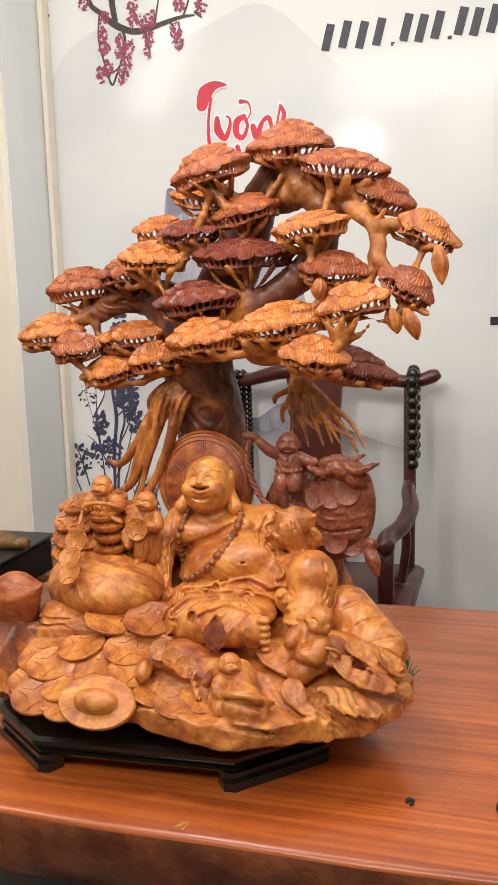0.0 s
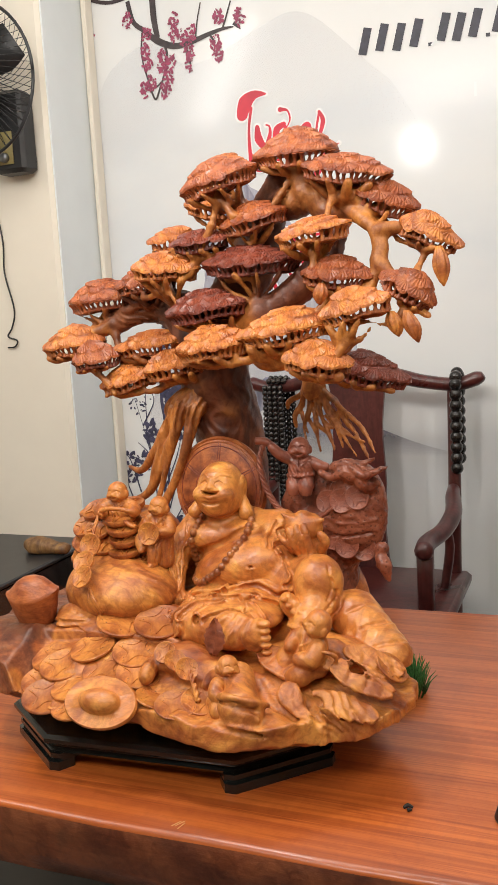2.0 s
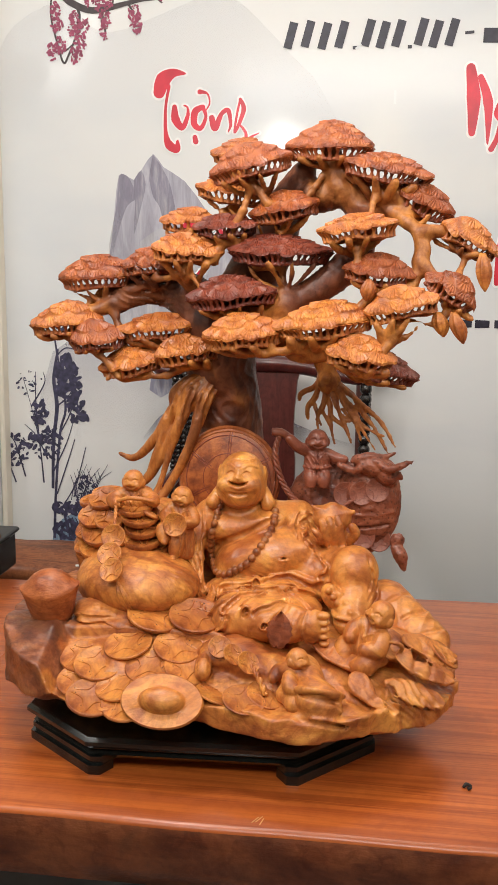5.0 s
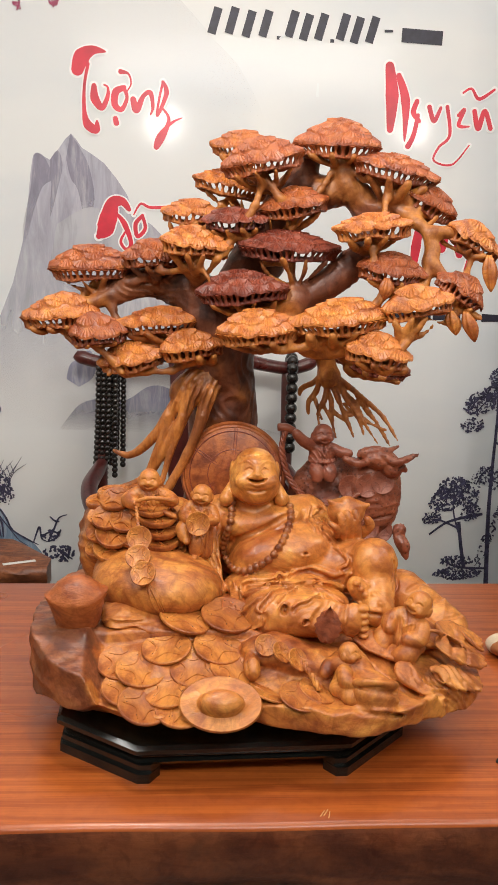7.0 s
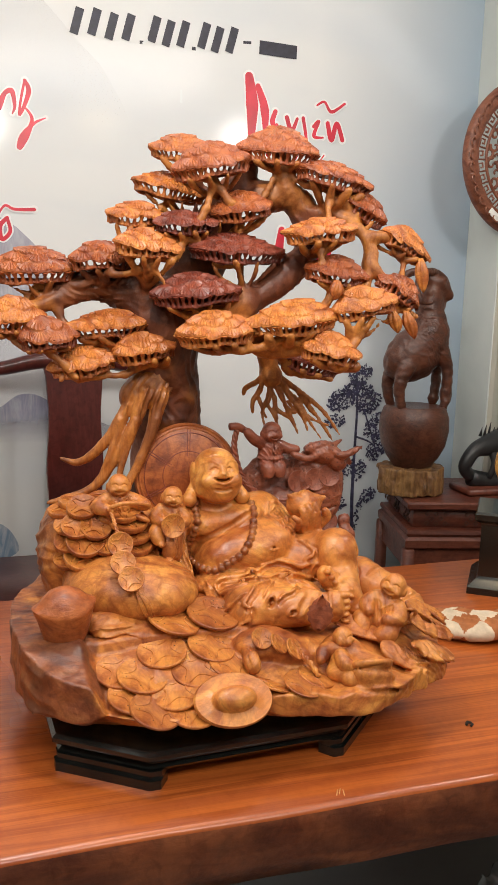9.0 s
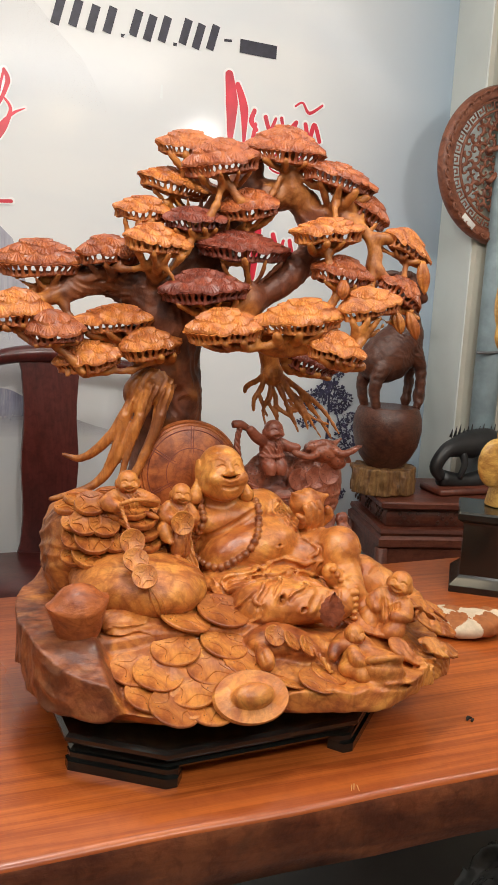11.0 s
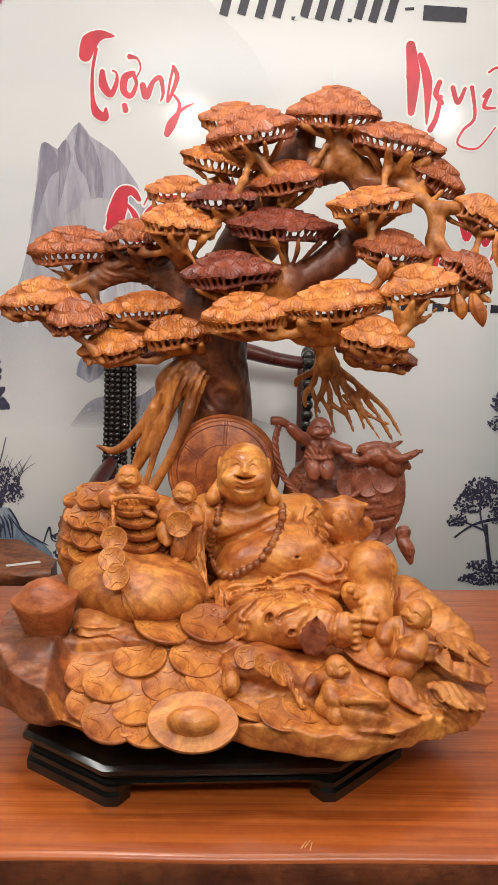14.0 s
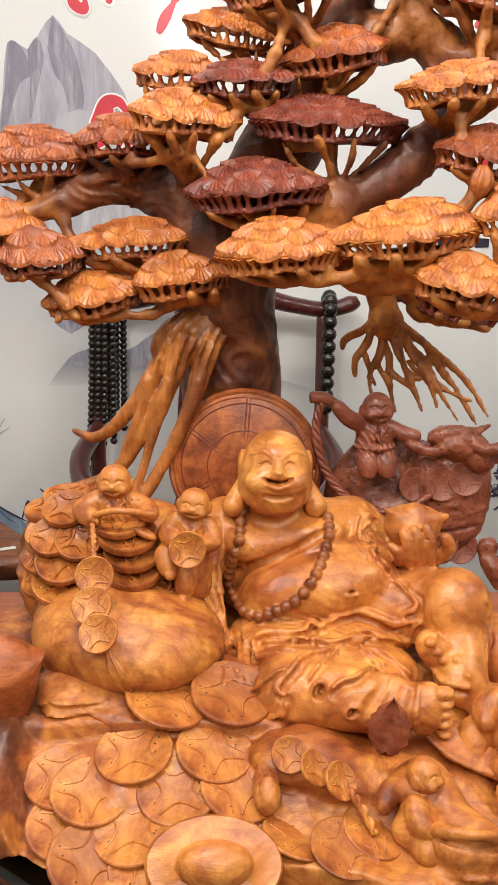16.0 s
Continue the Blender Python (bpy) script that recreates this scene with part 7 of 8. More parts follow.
brush((
    ([(0.008, 2.142), (0.021, 2.055), (0.021, 1.953)], [0.022, 0.034, 0.016]),
    ([(0.039, 2.115), (0.065, 2.041), (0.07, 1.921)], [0.014, 0.024, 0.004]),
    ([(0.102, 2.042), (0.093, 2.008), (0.113, 1.983)], [0.012, 0.014, 0.010]),
    ([(0.108, 2.0), (0.098, 1.94), (0.082, 1.905)], [0.010, 0.012, 0.014]),
    ([(0.143, 2.027), (0.161, 1.986), (0.18, 2.026)], [0.012, 0.012, 0.008])), "lettering", "crimson brush marks with a white edge")
brush((
    ([(0.201, 2.03), (0.215, 1.945), (0.182, 1.906), (0.17, 1.865), (0.23, 1.856), (0.281, 1.917)], [0.010, 0.008, 0.006, 0.005, 0.005, 0.003]),
    ([(0.24, 2.007), (0.257, 2.024), (0.242, 1.977), (0.276, 1.974)], [0.010, 0.009, 0.010, 0.004]),
    ([(0.29, 2.021), (0.306, 1.97), (0.323, 2.023), (0.346, 1.972)], [0.012, 0.014, 0.012, 0.012]),
    ([(0.249, 2.075), (0.275, 2.088), (0.302, 2.059), (0.349, 2.089)], [0.005, 0.006, 0.009, 0.006])), "lettering", "crimson brush marks with a white edge")
brush((
    ([(0.139, 1.665), (0.131, 1.593), (0.124, 1.501)], [0.018, 0.026, 0.014]),
    ([(0.194, 1.65), (0.217, 1.587), (0.234, 1.633)], [0.014, 0.016, 0.008]),
    ([(0.257, 1.634), (0.277, 1.571), (0.297, 1.617)], [0.012, 0.014, 0.008]),
    ([(0.321, 1.646), (0.315, 1.581), (0.299, 1.525)], [0.012, 0.012, 0.006])), "lettering", "crimson brush marks with a white edge")

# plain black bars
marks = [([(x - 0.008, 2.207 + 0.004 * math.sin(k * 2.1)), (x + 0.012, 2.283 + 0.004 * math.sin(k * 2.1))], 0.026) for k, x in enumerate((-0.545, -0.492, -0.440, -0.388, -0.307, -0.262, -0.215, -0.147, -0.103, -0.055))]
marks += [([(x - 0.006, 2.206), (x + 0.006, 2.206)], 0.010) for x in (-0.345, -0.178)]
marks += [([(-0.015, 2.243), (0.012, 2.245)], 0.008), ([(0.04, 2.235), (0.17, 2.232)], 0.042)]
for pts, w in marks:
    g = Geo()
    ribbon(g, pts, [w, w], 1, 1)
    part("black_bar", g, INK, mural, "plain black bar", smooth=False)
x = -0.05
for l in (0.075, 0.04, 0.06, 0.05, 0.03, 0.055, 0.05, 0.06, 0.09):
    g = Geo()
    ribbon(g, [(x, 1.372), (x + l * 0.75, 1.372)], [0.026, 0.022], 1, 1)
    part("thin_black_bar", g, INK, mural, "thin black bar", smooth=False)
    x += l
g = Geo()
ribbon(g, [(-0.216, 2.08), (-0.216, 2.04)], [0.006, 0.008], 1)
part("scuff", g, SIDEPAINT, mural, "grey scuff mark", smooth=False)
g = Geo()
ribbon(g, [(-0.342, 2.202), (-0.325, 2.216)], [0.007, 0.005], 1)
part("scuff", g, SIDEPAINT, mural, "grey scuff mark", smooth=False)

# ---- armchair behind the table ----
chair = thing("armchair", "dark red lacquered wooden armchair with curved yoke rail against the wall", "armchair")
part("yoke_rail", Geo().tube([(-0.955, 2.70, 1.222), (-0.935, 2.70, 1.212), (-0.87, 2.695, 1.198), (-0.78, 2.68, 1.208), (-0.68, 2.665, 1.232), (-0.575, 2.66, 1.240), (-0.47, 2.665, 1.232), (-0.37, 2.68, 1.208), (-0.275, 2.695, 1.196), (-0.215, 2.70, 1.212), (-0.195, 2.70, 1.222)], [0.012, 0.022, 0.020, 0.021, 0.025, 0.028, 0.025, 0.021, 0.020, 0.022, 0.012], 12, 5), CHAIRWOOD, chair)
g = Geo()
rows = []
for i in range(14):
    z = 0.60 + 0.635 * i / 13
    y = 2.665 - 0.02 * math.sin(math.pi * (z - 0.6) / 0.64)
    w = 0.082 + (0.012 if i in (0, 13) else 0) + 0.004 * math.cos(i)
    rows.append([(-0.572 - w, y - 0.009, z), (-0.572 + w, y - 0.009, z), (-0.572 + w + 0.002, y, z), (-0.572 + w, y + 0.009, z), (-0.572 - w, y + 0.009, z), (-0.572 - w - 0.002, y, z)])
part("splat", flat_smooth(g.loft(rows).mesh("splat")), CHAIRWOOD, chair)
for x in (-0.865, -0.285):
    s = 1 if x > -0.5 else -1
    part("back_post", Geo().tube([(x, 2.70, 1.2), (x + 0.003 * s, 2.68, 1.0), (x + 0.004 * s, 2.665, 0.85), (x, 2.655, 0.6), (x, 2.655, 0.0)], [0.018, 0.019, 0.02, 0.022, 0.024], 10, 4), CHAIRWOOD, chair)
    part("arm", Geo().tube([(x, 2.675, 0.885), (x + 0.008 * s, 2.60, 0.872), (x + 0.024 * s, 2.50, 0.845), (x + 0.01 * s, 2.41, 0.815), (x - 0.02 * s, 2.33, 0.80), (x - 0.018 * s, 2.262, 0.795), (x - 0.015 * s, 2.245, 0.795)], [0.016, 0.022, 0.025, 0.024, 0.025, 0.026, 0.012], 12, 5), CHAIRWOOD, chair)
    part("arm_post", Geo().box((x - 0.02 * s, 2.29, 0.70), (0.042, 0.042, 0.17), 0.006), CHAIRWOOD, chair)
    part("arm_support", Geo().tube([(x + 0.004 * s, 2.47, 0.83), (x + 0.016 * s, 2.475, 0.75), (x, 2.47, 0.63)], [0.011, 0.014, 0.013], 8, 5), CHAIRWOOD, chair)
    part("front_leg", Geo().box((x - 0.02 * s, 2.29, 0.29), (0.046, 0.046, 0.58), 0.006), CHAIRWOOD, chair)
part("seat", Geo().box((-0.575, 2.46, 0.602), (0.68, 0.44, 0.04), 0.012), CHAIRWOOD, chair)
part("apron", Geo().box((-0.575, 2.29, 0.545), (0.5, 0.022, 0.07), 0.006), CHAIRWOOD, chair)

# bead strings
small = Geo().ball((0, 0, 0), 0.0098, 12).mesh("bead")
large = Geo().ball((0, 0, 0), 0.0195, 16).mesh("bead")
for me in (small, large):
    me.materials.append(DARKBEAD)


def bead_string(label, x, y, ztop, zbot, gap, me, step, rail_r, sway=0.0):
    """A closed string hung over the yoke rail: two falls, joined round the rail and below."""
    ob = thing("bead_necklace", label, "bead necklace", "bead necklaces on the chair")
    pts = [(x, y - gap, zbot)]
    n = int((ztop - zbot) / step)
    front = [(x + sway * (1 - i / n) ** 2, y - rail_r, zbot + (ztop - zbot) * i / n) for i in range(n + 1)]
    back = [(x + gap + sway * 0.4 * (1 - i / n), y + rail_r, zbot + 0.02 + (ztop - zbot - 0.02) * i / n) for i in range(n + 1)]
    arc = [(x + gap * 0.5, y - rail_r * math.cos(a), ztop + rail_r * 0.85 * math.sin(a)) for a in (math.pi * k / 4 for k in range(1, 4))]
    for p in front + arc + back:
        part("bead", me, None, ob, m=Matrix.Translation(p))
    return ob


bead_string("string of large dark polished beads hung over the chair rail", -0.272, 2.695, 1.20, 0.945, 0.0, large, 0.0315, 0.034)
for x, zb, gp, sw in ((-0.878, 0.80, 0.0215, -0.012), (-0.862, 0.85, 0.0215, -0.008), (-0.845, 0.90, 0.0215, -0.006), (-0.826, 0.845, 0.0205, 0.0)):
    bead_string("string of small dark beads hung over the chair rail", x, 2.69, 1.20, zb, gp, small, 0.0165, 0.033, sw)

# ---- wall fan on the west pillar ----
fan = thing("wall_fan", "black wall fan with wire guard on a cream pillar", "wall fan")
part("housing", flat_smooth(Geo().box((-1.612, 2.455, 2.05), (0.12, 0.08, 0.25), 0.012).mesh("housing")), BLACKPLASTIC, fan)
part("label_plate", Geo().box((-1.625, 2.413, 2.0), (0.07, 0.004, 0.10), 0.001), OCHRE, fan, "ochre control panel")
part("knob", Geo().lathe([(0.001, 0), (0.016, 0), (0.014, 0.014), (0.001, 0.015)], 18), STEEL, fan, m=pose(-1.62, 2.411, 1.97, 90))
part("motor", Geo().lathe([(0.001, 0), (0.05, 0), (0.06, 0.03), (0.055, 0.10), (0.001, 0.11)], 24), BLACKPLASTIC, fan, m=pose(-1.672, 2.40, 2.19, 90))
part("guard_rim", Geo().tube([(-1.672 + 0.238 * math.cos(a), 2.33, 2.19 + 0.238 * math.sin(a)) for a in (2 * math.pi * k / 48 for k in range(49))], 0.005, 8, 1), WIRE, fan)
g = Geo()
for k in range(60):
    a = 2 * math.pi * k / 60
    for y0, tw in ((2.275, 0.3), (2.385, -0.3)):
        g.tube([(-1.672 + 0.03 * math.cos(a + tw), y0, 2.19 + 0.03 * math.sin(a + tw)), (-1.672 + 0.12 * math.cos(a + tw * 0.5), y0, 2.19 + 0.12 * math.sin(a + tw * 0.5)), (-1.672 + 0.238 * math.cos(a), 2.33, 2.19 + 0.238 * math.sin(a))], 0.0012, 4, 3)
tagged(part("wire_guard", g, WIRE, fan), kind="stuff")
for k in range(3):
    a = 2 * math.pi * k / 3 + 0.5
    rows = []
    for i in range(7):
        r, hw = 0.03 + 0.18 * i / 6, 0.25 + 0.18 * math.sin(math.pi * i / 6)
        rows.append([(-1.672 + r * math.cos(a - hw), 2.345, 2.19 + r * math.sin(a - hw)), (-1.672 + r * math.cos(a + hw), 2.32, 2.19 + r * math.sin(a + hw)), (-1.672 + r * math.cos(a + hw), 2.323, 2.19 + r * math.sin(a + hw)), (-1.672 + r * math.cos(a - hw), 2.348, 2.19 + r * math.sin(a - hw))])
    part("blade", Geo().loft(rows), BLACKPLASTIC, fan)
cord = thing("power_cord", "thin black power cord hanging down a cream pillar", "power cord")
part("cord", Geo().tube([(-1.725, 2.492, 1.95), (-1.735, 2.492, 1.85), (-1.72, 2.492, 1.72), (-1.725, 2.492, 1.62), (-1.70, 2.492, 1.50), (-1.715, 2.492, 1.44), (-1.735, 2.492, 1.41), (-1.70, 2.492, 1.395), (-1.71, 2.492, 1.375), (-1.74, 2.492, 1.372)], 0.0028, 6, 6), BLACKPLASTIC, cord)
g = Geo().ball((-1.513, 2.775, 1.957), 0.006, 8)
tagged(part("wall_nail", g, SPECK), "small dark nail in the corner moulding by the mural", "nail")

# ---- things at the east end ----
ped = thing("display_stand", "reddish wooden display stand with fretwork apron and legs", "display stand", at=(0.46, 2.35, 0))
ped.rotation_euler = (0, 0, radians(-14))
part("top", flat_smooth(Geo().box((0.20, 0.165, 0.806), (0.46, 0.385, 0.026), 0.006).mesh("top")), PEDWOOD, ped)
part("frieze", Geo().box((0.20, 0.165, 0.762), (0.41, 0.335, 0.062), 0.004), PEDWOOD, ped)
part("moulding", flat_smooth(Geo().loft([[(0.20 + sx * w, 0.165 + sy * d, z) for sx, sy in ((-1, -1), (1, -1), (1, 1), (-1, 1))] for w, d, z in ((0.21, 0.172, 0.732), (0.225, 0.187, 0.728), (0.228, 0.19, 0.715), (0.222, 0.184, 0.705), (0.232, 0.194, 0.695), (0.232, 0.194, 0.672), (0.225, 0.187, 0.665))]).mesh("moulding"), 30), PEDWOOD, ped)
part("apron", flat_smooth(Geo().box((0.20, 0.165, 0.625), (0.435, 0.36, 0.08), 0.005).mesh("apron")), PEDWOOD, ped)
for sx in (-0.018, 0.418):
    for sy in (-0.015, 0.345):
        part("leg", Geo().box((sx, sy, 0.333), (0.036, 0.036, 0.666), 0.004), PEDWOOD, ped)
for face in range(2):
    for k in range(3):
        g = Geo()
        for i in range(5):
            for j in range(3):
                u, w = -0.03 + 0.015 * i, -0.015 + 0.015 * j
                if (i + j) % 2 == 0:
                    q = [(u - 0.006, w), (u, w + 0.007), (u + 0.006, w), (u, w - 0.007), (u - 0.006, w)]
                    c0 = 0.07 + 0.13 * k
                    g.tube([((c0 + a, -0.0045, 0.762 + b) if face == 0 else (-0.0075, c0 + a, 0.762 + b)) for a, b in q], 0.002, 5, 1)
        part("fretwork", g, GOATWOOD, ped)

goat = thing("goat_carving", "dull brown wooden goat carving standing on a pot-shaped base", "wood carving", at=(0.505, 2.47, 0.82))
f = Field((-0.2, -0.17, -0.002), (0.2, 0.17, 0.11), 0.004)
gx, gy = np.meshgrid(f.ax[0], f.ax[1], indexing="ij")
an = np.arctan2(gy, gx)
rad = np.hypot(gx / 1.08, gy) - (0.098 + 0.007 * grain3(np.cos(an) * 9, np.sin(an) * 9, an * 0 + 1) + 0.004 * grain3(np.cos(an) * 30, np.sin(an) * 30, an * 0))
f.d = (np.maximum(rad[:, :, None], np.abs(f.ax[2][None, None, :] - 0.0445) - 0.0435) * 0.9).astype(np.float32)
f.rough(40, 0.004, 2)
f.d = np.maximum(f.d, np.float32(0.001) - f.ax[2][None, None, :])
part("base_block", f.mesh("base_block"), BARKWOOD, goat, "bark-edged wooden block")
part("pot", flat_smooth(Geo().lathe([(0.001, 0.085), (0.06, 0.085), (0.066, 0.095), (0.085, 0.12), (0.105, 0.16), (0.114, 0.21), (0.112, 0.25), (0.101, 0.28), (0.093, 0.288), (0.001, 0.285)], 36).mesh("pot")), GOATWOOD, goat)
f = Field((-0.16, -0.14, 0.26), (0.2, 0.14, 0.78), 0.004)
f.egg((-0.01, 0, 0.46), (0.115, 0.065, 0.085), (0, -35, 0), k=0.02)
f.egg((-0.055, 0, 0.43), (0.055, 0.055, 0.06), k=0.02)
f.egg((0.045, 0, 0.52), (0.055, 0.055, 0.075), k=0.02)
f.rod((0.025, 0, 0.50), (0.035, 0, 0.65), 0.056, 0.036, k=0.02)
f.egg((0.045, 0, 0.685), (0.055, 0.036, 0.038), (0, 25, 0), k=0.01)
f.rod((0.06, 0, 0.67), (0.092, 0, 0.645), 0.030, 0.021, k=0.01)
f.crease([(0.075, 0.632), (0.112, 0.628)], 0.003, 0.003, cut=True)
for s in (-1, 1):
    f.egg((0.062, s * 0.032, 0.695), (0.009, 0.006, 0.006), k=0.004)
f.rod((0.075, 0, 0.625), (0.07, 0, 0.575), 0.014, 0.006, k=0.006)
for s in (-1, 1):
    f.path([(0.03, s * 0.02, 0.715), (-0.02, s * 0.045, 0.715), (-0.055, s * 0.06, 0.675), (-0.045, s * 0.07, 0.625), (-0.005, s * 0.072, 0.62), (0.0, s * 0.07, 0.65)], [0.011, 0.011, 0.010, 0.008, 0.006, 0.003], k=0.003)
    f.path([(-0.06, s * 0.035, 0.42), (-0.085, s * 0.04, 0.35), (-0.07, s * 0.04, 0.285)], [0.032, 0.016, 0.013], k=0.006)
    f.path([(0.06, s * 0.03, 0.48), (0.09, s * 0.035, 0.40), (0.085, s * 0.035, 0.285)], [0.028, 0.017, 0.014], k=0.006)
f.egg((0.1, -0.02, 0.33), (0.02, 0.02, 0.045), k=0.006)
f.ripple((0.02, -0.04, 0.5), (0.06, 0.06, 0.1), (0.7, 0.2, 0.7), 0.022, 0.004, 0.012)
f.ripple((0.03, 0, 0.55), (0.05, 0.08, 0.12), (0.5, 0.3, 0.8), 0.016, 0.003, 0.01)
f.rough(40, 0.003, 2)
part("goat", f.mesh("goat"), GOATWOOD, goat)

drag = thing("dark_branch_carving", "almost black spiny carved creature curled on a wooden plank", "wood carving", at=(0.80, 2.44, 0.82))
g = Geo().tube([(-0.10, -0.02, 0.055), (-0.13, -0.03, 0.09), (-0.10, -0.03, 0.14), (-0.05, -0.02, 0.155), (0.02, 0, 0.16), (0.10, 0, 0.17), (0.16, 0, 0.15)], [0.02, 0.022, 0.024, 0.034, 0.05, 0.045, 0.02], 12, 5)
g.tube([(-0.1, -0.02, 0.05), (0.0, -0.02, 0.035), (0.1, -0.02, 0.05), (0.18, -0.01, 0.045)], [0.03, 0.026, 0.032, 0.02], 10, 4)
for k in range(14):
    x = -0.06 + 0.016 * k
    g.tube([(x, 0, 0.185), (x + 0.006, 0, 0.185 + 0.03 + 0.008 * (k % 3))], [0.006, 0.001], 5, 1)
for x in (-0.03, 0.06):
    g.tube([(x, -0.03, 0.14), (x + 0.005, -0.045, 0.1), (x - 0.01, -0.04, 0.05)], [0.016, 0.012, 0.01], 8, 3)
part("creature", g, BLACKPLASTIC, drag)
part("plank", Geo().box((0.04, -0.02, 0.012), (0.36, 0.13, 0.022), 0.005), PEDWOOD, drag)

plaque = thing("round_plaque", "round openwork carved wooden wall plaque", "wall plaque", at=(0.945, 2.56, 1.925))
R = 0.268
g = Geo().lathe([(R * 0.84, -0.016), (R * 0.99, -0.016), (R, -0.006), (R * 0.97, 0.012), (R * 0.9, 0.018), (R * 0.85, 0.014), (R * 0.84, -0.016)], 64, caps=False)
part("rim", flat_smooth(g.mesh("rim"), 50), PLAQUEWOOD, plaque, m=pose(0, 0, 0, 90))
cloud = Geo().tube([(-0.02, -0.018, 0.0), (-0.01, -0.021, 0.009), (0.004, -0.02, 0.008), (0.010, -0.02, 0.0), (0.002, -0.02, -0.004)], [0.003, 0.004, 0.004, 0.003, 0.002], 6, 3).mesh("cloud_relief")
cloud.materials.append(PLAQUEWOOD)
for k in range(40):
    a = 2 * math.pi * k / 40
    part("cloud_relief", cloud, None, plaque, m=pose(R * 0.925 * math.cos(a), 0, R * 0.925 * math.sin(a), 0, -math.degrees(a) + 90, 0))
g = Geo()
for r0 in (0.83, 0.70):
    g.tube([(R * r0 * math.cos(a), -0.004, R * r0 * math.sin(a)) for a in (2 * math.pi * k / 60 for k in range(61))], 0.005, 6, 1)
part("inner_ring", g, PLAQUEWOOD, plaque)
key = Geo().tube([(-0.016, 0, -0.012), (-0.016, 0, 0.012), (0.010, 0, 0.012), (0.010, 0, -0.004), (-0.004, 0, -0.004), (-0.004, 0, 0.004)], 0.0035, 5, 1).mesh("fret_piece")
key.materials.append(PLAQUEWOOD)
for k in range(34):
    a = 2 * math.pi * k / 34
    part("fret_piece", key, None, plaque, m=pose(R * 0.765 * math.cos(a), -0.004, R * 0.765 * math.sin(a), 0, -math.degrees(a) + 90, 0))
g = Geo()
rv = random.Random(9)
for k in range(110):
    a, r0 = 2 * math.pi * k * 0.382, R * 0.66 * math.sqrt((k + 1) / 111)
    cx, cz, t0 = r0 * math.cos(a), r0 * math.sin(a), rv.uniform(0, 6.28)
    g.tube([(cx + 0.02 * (1 - i / 9) * math.cos(t0 + i * 0.75), 0.003, cz + 0.02 * (1 - i / 9) * math.sin(t0 + i * 0.75)) for i in range(8)], [0.0065 - 0.0005 * i for i in range(8)], 5, 2)
tagged(part("scrollwork", g, PLAQUEWOOD, plaque), kind="stuff")
g = Geo()
for pts in (((-0.09, 0.04), (-0.04, 0.06), (0.0, 0.085)), ((0.0, 0.085), (-0.02, 0.0), (-0.075, -0.06)), ((-0.01, 0.02), (0.0, -0.05), (-0.01, -0.12)), ((0.04, 0.11), (0.075, 0.10), (0.10, 0.08)), ((0.04, 0.06), (0.10, 0.055), (0.10, 0.01), (0.045, 0.01), (0.04, 0.06)), ((0.035, -0.02), (0.115, -0.02), (0.115, -0.10), (0.04, -0.10), (0.035, -0.02)), ((0.075, -0.02), (0.078, -0.10)), ((0.02, 0.14), (0.0, 0.12))):
    g.tube([(x, -0.014, z) for x, z in pts], 0.012, 8, 3, 0.8)
part("central_relief", g, PLAQUEWOOD, plaque, "raised brush-like relief")
part("backing_hook", Geo().box((0, 0.018, 0.24), (0.03, 0.028, 0.03), 0.004), STEEL, plaque)
part("price_tag", Geo().box((0, 0, 0), (0.06, 0.002, 0.022), 0.0005), PAPER, plaque, "small white price tag", m=pose(-0.145, -0.021, -0.195, 0, 38, 0))

pipe = thing("wall_pipe", "vertical blue-grey pipe clamped to a cream pillar", "pipe")
part("pipe", Geo().lathe([(0.045, 0), (0.045, 3.09)], 24, (0.94, 2.54, 0.0)), PIPE, pipe)
part("clamp", Geo().tube([(0.86, 2.50, 1.29), (0.92, 2.496, 1.292), (0.955, 2.494, 1.297), (0.99, 2.50, 1.295), (1.06, 2.53, 1.285)], 0.006, 6, 4), STEEL, pipe, "steel clamp")

# ---- things on the table ----
pl = thing("black_pedestal", "black wooden pedestal standing on the table", "pedestal", at=(0.387, 1.707, 0.757))
pl.scale = (1, 1, 1.38)
pl.rotation_euler = (0, 0, radians(-36))
part("base", flat_smooth(Geo().loft([[(sx * w, sy * w * 0.8, z) for sx, sy in ((-1, -1), (1, -1), (1, 1), (-1, 1))] for w, z in ((0.115, 0.0), (0.115, 0.012), (0.102, 0.022), (0.096, 0.026))]).mesh("base"), 30), BLACK, pl)
for nm, prof in (("shaft", ((0.0955, 0.026), (0.092, 0.03), (0.092, 0.12), (0.095, 0.126))), ("cap", ((0.096, 0.126), (0.108, 0.132), (0.108, 0.142), (0.104, 0.146)))):
    part(nm, flat_smooth(Geo().loft([[(sx * w, sy * w * 0.8, z) for sx, sy in ((-1, -1), (1, -1), (1, 1), (-1, 1))] for w, z in prof]).mesh(nm), 30), BLACK, pl)
yel = thing("boxwood_figure", "yellow boxwood carving with a large coin, on a black pedestal", "wood carving", at=(0.375, 1.735, 0.9585))
f = Field((-0.08, -0.07, -0.002), (0.10, 0.07, 0.72), 0.004)
f.rod((0.03, 0, 0.0), (0.03, 0, 0.08), 0.045, 0.03, k=0.01)
f.egg((-0.02, -0.02, 0.115), (0.052, 0.018, 0.062), k=0.004)
f.rod((0.0, -0.01, 0.17), (0.01, 0, 0.26), 0.012, 0.016, k=0.006)
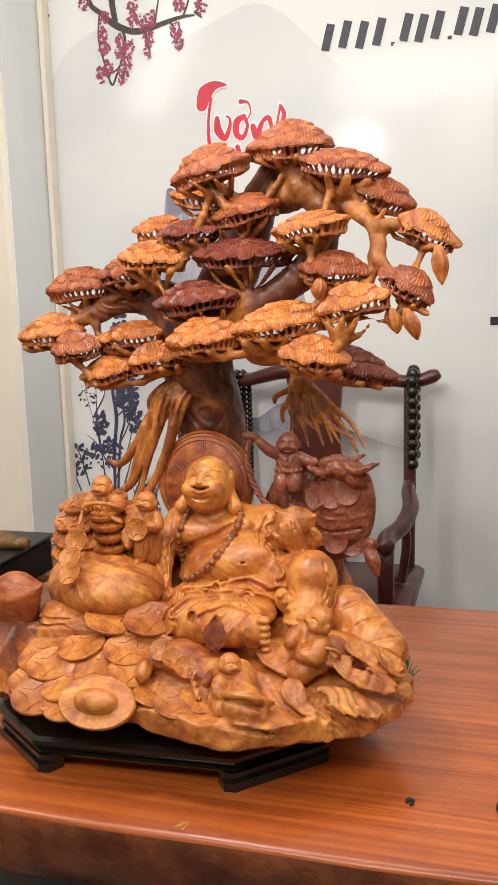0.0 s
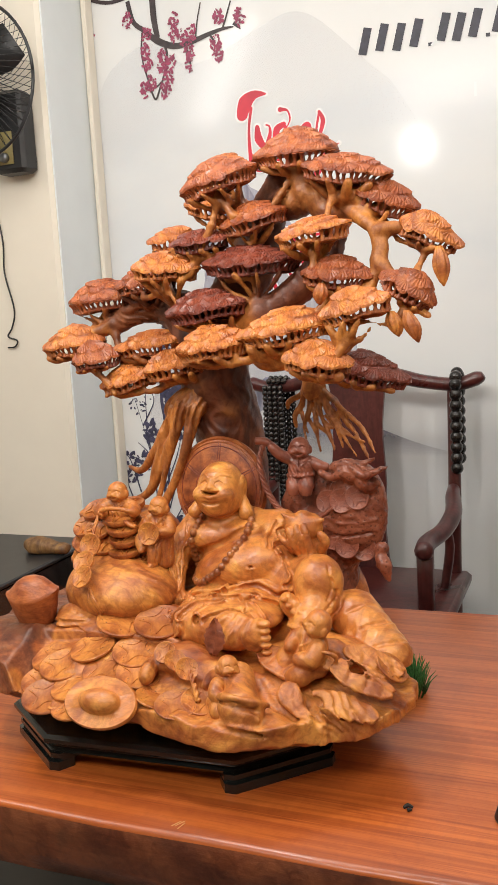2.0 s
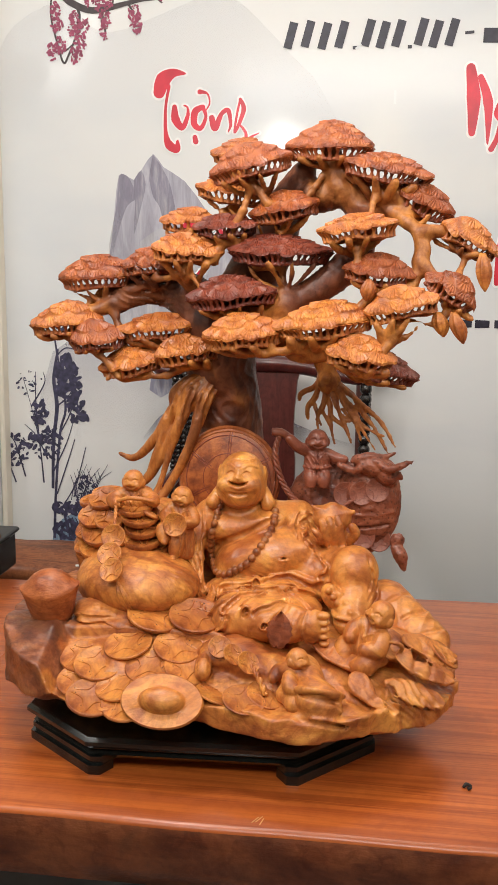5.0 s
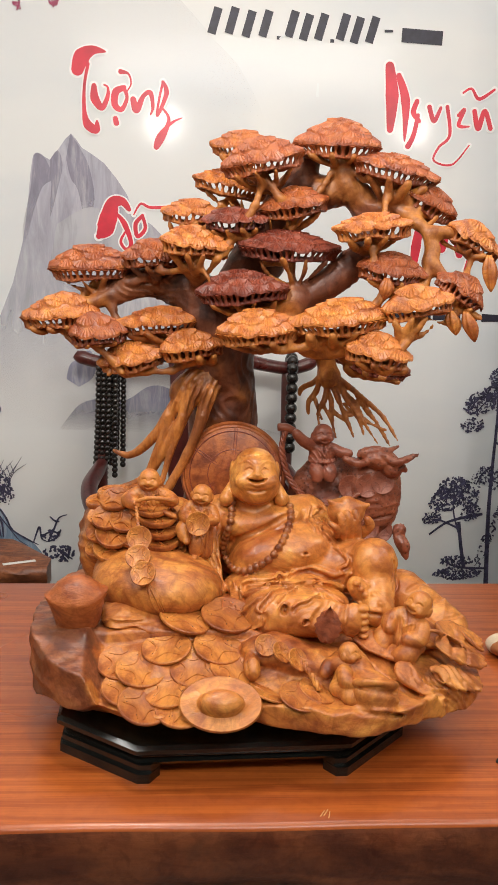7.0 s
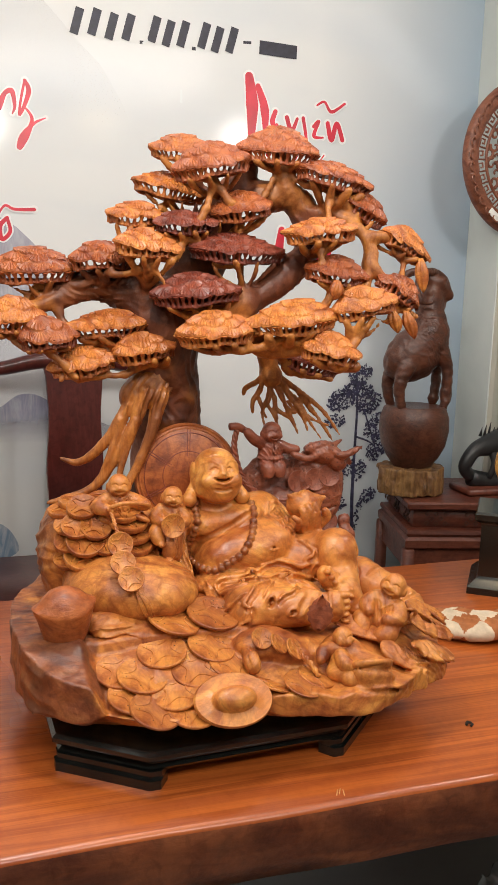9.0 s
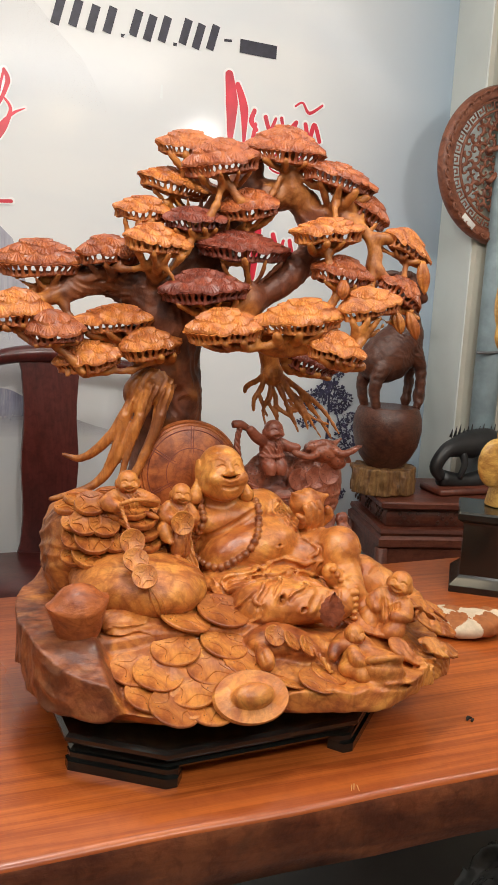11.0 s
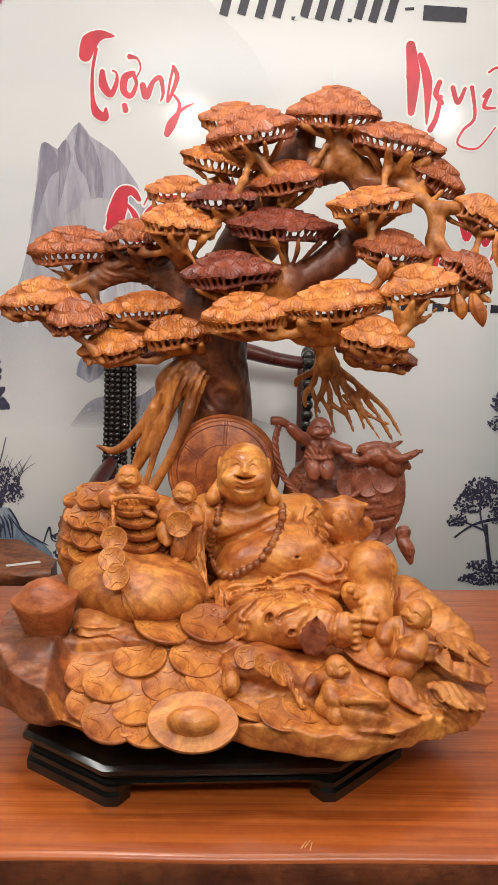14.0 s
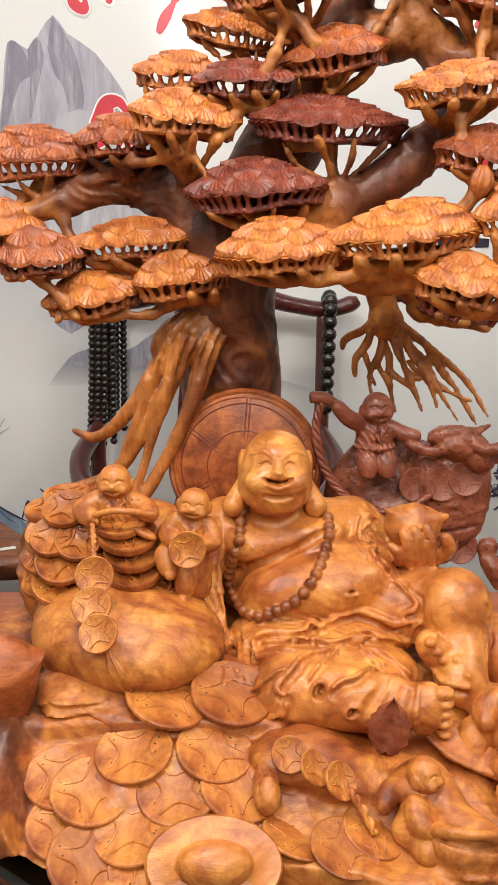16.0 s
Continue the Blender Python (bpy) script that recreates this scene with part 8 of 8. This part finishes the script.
f.path([(0.03, 0, 0.08), (0.06, 0, 0.2), (0.05, 0, 0.35), (0.03, 0, 0.5), (0.05, 0, 0.65)], [0.04, 0.04, 0.045, 0.04, 0.02], k=0.01)
f.egg((-0.015, 0, 0.53), (0.03, 0.03, 0.09), (0, 10, 0), k=0.01)
f.egg((-0.02, 0, 0.62), (0.024, 0.026, 0.05), k=0.01)
f.path([(-0.02, 0, 0.46), (-0.03, 0, 0.42), (-0.022, 0, 0.39)], [0.016, 0.012, 0.004], k=0.006)
f.ripple((0.03, 0, 0.4), (0.06, 0.06, 0.3), (0.6, 0.3, 0.5), 0.025, 0.004, 0.01)
f.d = np.maximum(f.d, np.float32(0.001) - f.ax[2][None, None, :])
part("figure", f.mesh("figure"), YELLOWWOOD, yel)
purse = thing("folded_pouch", "tan suede pouch with pale felt patches, folded on the table", "pouch", at=(0.10, 1.475, 0.757))
purse.scale = (1.25, 1.25, 1.25)
purse.rotation_euler = (0, 0, radians(-28))
f = Field((-0.10, -0.08, -0.002), (0.12, 0.08, 0.06), 0.0025)
f.egg((0, 0, 0.018), (0.085, 0.055, 0.02), k=0.01)
f.egg((0.03, -0.01, 0.026), (0.055, 0.04, 0.016), (0, -12, 20), k=0.01)
f.egg((-0.07, 0.01, 0.014), (0.024, 0.03, 0.014), k=0.01)
f.ripple((0, 0, 0.03), (0.1, 0.06, 0.04), (0.5, 0.8, 0.2), 0.05, 0.005, 0.02)
f.d = np.maximum(f.d, np.float32(0.0015) - f.ax[2][None, None, :])
pm = f.mesh("pouch")
pm.materials.append(SUEDE)
pm.materials.append(FELT)
for p in pm.polygons:
    u, w = (p.center.x * 0.8 + p.center.y * 0.6) / 0.04, (p.center.y * 0.8 - p.center.x * 0.6) / 0.036
    p.material_index = (int(math.floor(u)) + int(math.floor(w))) % 2
part("pouch", pm, None, purse, "pouch of tan suede and pale felt squares")
for k, (x, y, r) in enumerate(((-0.118, 1.126, 20),)):
    g = Geo().tube([(-0.006, 0, 0.003), (0, 0.003, 0.005), (0.007, 0.0, 0.003)], [0.002, 0.003, 0.0015], 6, 3)
    g.tube([(-0.002, -0.006, 0.003), (0.004, -0.005, 0.004)], [0.0025, 0.002], 6, 1)
    ob = part("wood_chip", g, SPECK, m=pose(x, y, 0.757, 0, 0, r))
    tagged(ob, "tiny charred wood chip lying on the table", "wood chip", "chips on the table")
moss = thing("moss_tuft", "small tuft of green artificial moss beside the carving", "moss", at=(-0.205, 1.49, 0.757))
g = Geo()
rm = random.Random(3)
for k in range(240):
    a, r = rm.uniform(0, 6.28), 0.045 * math.sqrt(rm.random())
    x, y = r * math.cos(a), r * math.sin(a) * 1.2
    h = 0.03 + 0.06 * (1 - (r / 0.047) ** 2) * rm.uniform(0.6, 1)
    g.tube([(x, y, 0), (x * 1.2, y * 1.2, h * 0.6), (x * 1.4 + rm.uniform(-0.005, 0.005), y * 1.4, h)], [0.0012, 0.001, 0.0004], 4, 1)
part("tuft", g, MOSS, moss)
dark = thing("black_box", "dark lacquered low box at the end of the table", "box", at=(-1.335, 1.76, 0.757))
part("box_body", flat_smooth(Geo().box((0, 0, 0.045), (0.36, 0.5, 0.09), 0.006).mesh("box_body")), BLACK, dark)
part("box_lid", flat_smooth(Geo().box((0, 0, 0.095), (0.375, 0.515, 0.012), 0.004).mesh("box_lid")), BLACKPLASTIC, dark)
kn = thing("root_knob", "small rounded piece of brown root wood on a dark box", "wood piece", at=(-1.2, 1.86, 0.858))
f = Field((-0.09, -0.05, -0.002), (0.09, 0.05, 0.07), 0.003)
f.egg((-0.02, 0, 0.02), (0.05, 0.03, 0.024), k=0.01)
f.egg((0.035, 0, 0.014), (0.03, 0.025, 0.018), k=0.01)
f.rough(30, 0.006, 2)
f.d = np.maximum(f.d, np.float32(0.001) - f.ax[2][None, None, :])
part("root_piece", f.mesh("root_piece"), BARKWOOD, kn)

# ---- slab bench behind the table ----
bench = thing("slab_bench", "low bench of brown natural wood slab near the wall", "bench", at=(-1.32, 2.5, 0))
rows = []
for i in range(21):
    x = -0.42 + 0.745 * i / 20
    e = 0.007 * math.sin(x * 19) + 0.004 * math.sin(x * 43)
    back = 0.13 - 0.19 * max(0.0, (x - 0.17) / 0.155) ** 1.3 + e
    front = -0.15 + e
    rows.append([(x, front + 0.012, 0.637), (x, front, 0.622), (x, front + 0.008 - e, 0.59), (x, front + 0.03, 0.572), (x, back, 0.572), (x, back, 0.637)])
part("slab", flat_smooth(Geo().loft(rows).mesh("slab"), 60), BENCHWOOD, bench)
for x in (-0.3, 0.12):
    part("leg", Geo().box((x, 0.0, 0.286), (0.09, 0.13, 0.572), 0.01), BENCHWOOD, bench)
slip = part("paper_slip", Geo().box((0, 0, 0), (0.095, 0.016, 0.002), 0.0005), PAPER, m=pose(-1.08, 2.398, 0.6385, 0, 0, 24))
tagged(slip, "small white paper slip on the wooden slab", "paper")

# scratches near the table's front edge
for x, y, r in ((-0.413, 1.004, 60), (-0.404, 1.001, 75), (-0.408, 1.006, 60)):
    ob = part("scratch", Geo().box((0, 0, 0.0003), (0.016, 0.0016, 0.0008), 0.0002), SCRATCH, table, m=pose(x, y, 0.757, 0, 0, r))

# bag of wrapping on the floor under the table
bag = thing("plastic_bag", "crumpled grey plastic bag on the dark floor", "plastic bag", at=(0.35, 1.25, 0.0))
f = Field((-0.4, -0.35, -0.01), (0.4, 0.35, 0.45), 0.012)
f.egg((0, 0, 0.12), (0.3, 0.26, 0.16), k=0.05)
f.egg((0.12, -0.1, 0.25), (0.16, 0.14, 0.12), k=0.05)
f.rough(12, 0.05, 3)
f.d = np.maximum(f.d, np.float32(0.004) - f.ax[2][None, None, :])
part("bag_film", f.mesh("bag_film"), CLEARBAG, bag)

knob = part("bottle_stopper", Geo().lathe([(0.001, 0), (0.014, 0), (0.016, 0.006), (0.012, 0.02), (0.006, 0.03), (0.001, 0.032)], 18, (0.012, 1.135, 0.757)), BLACKPLASTIC)
tagged(knob, "small black plastic stopper standing on the table", "stopper")
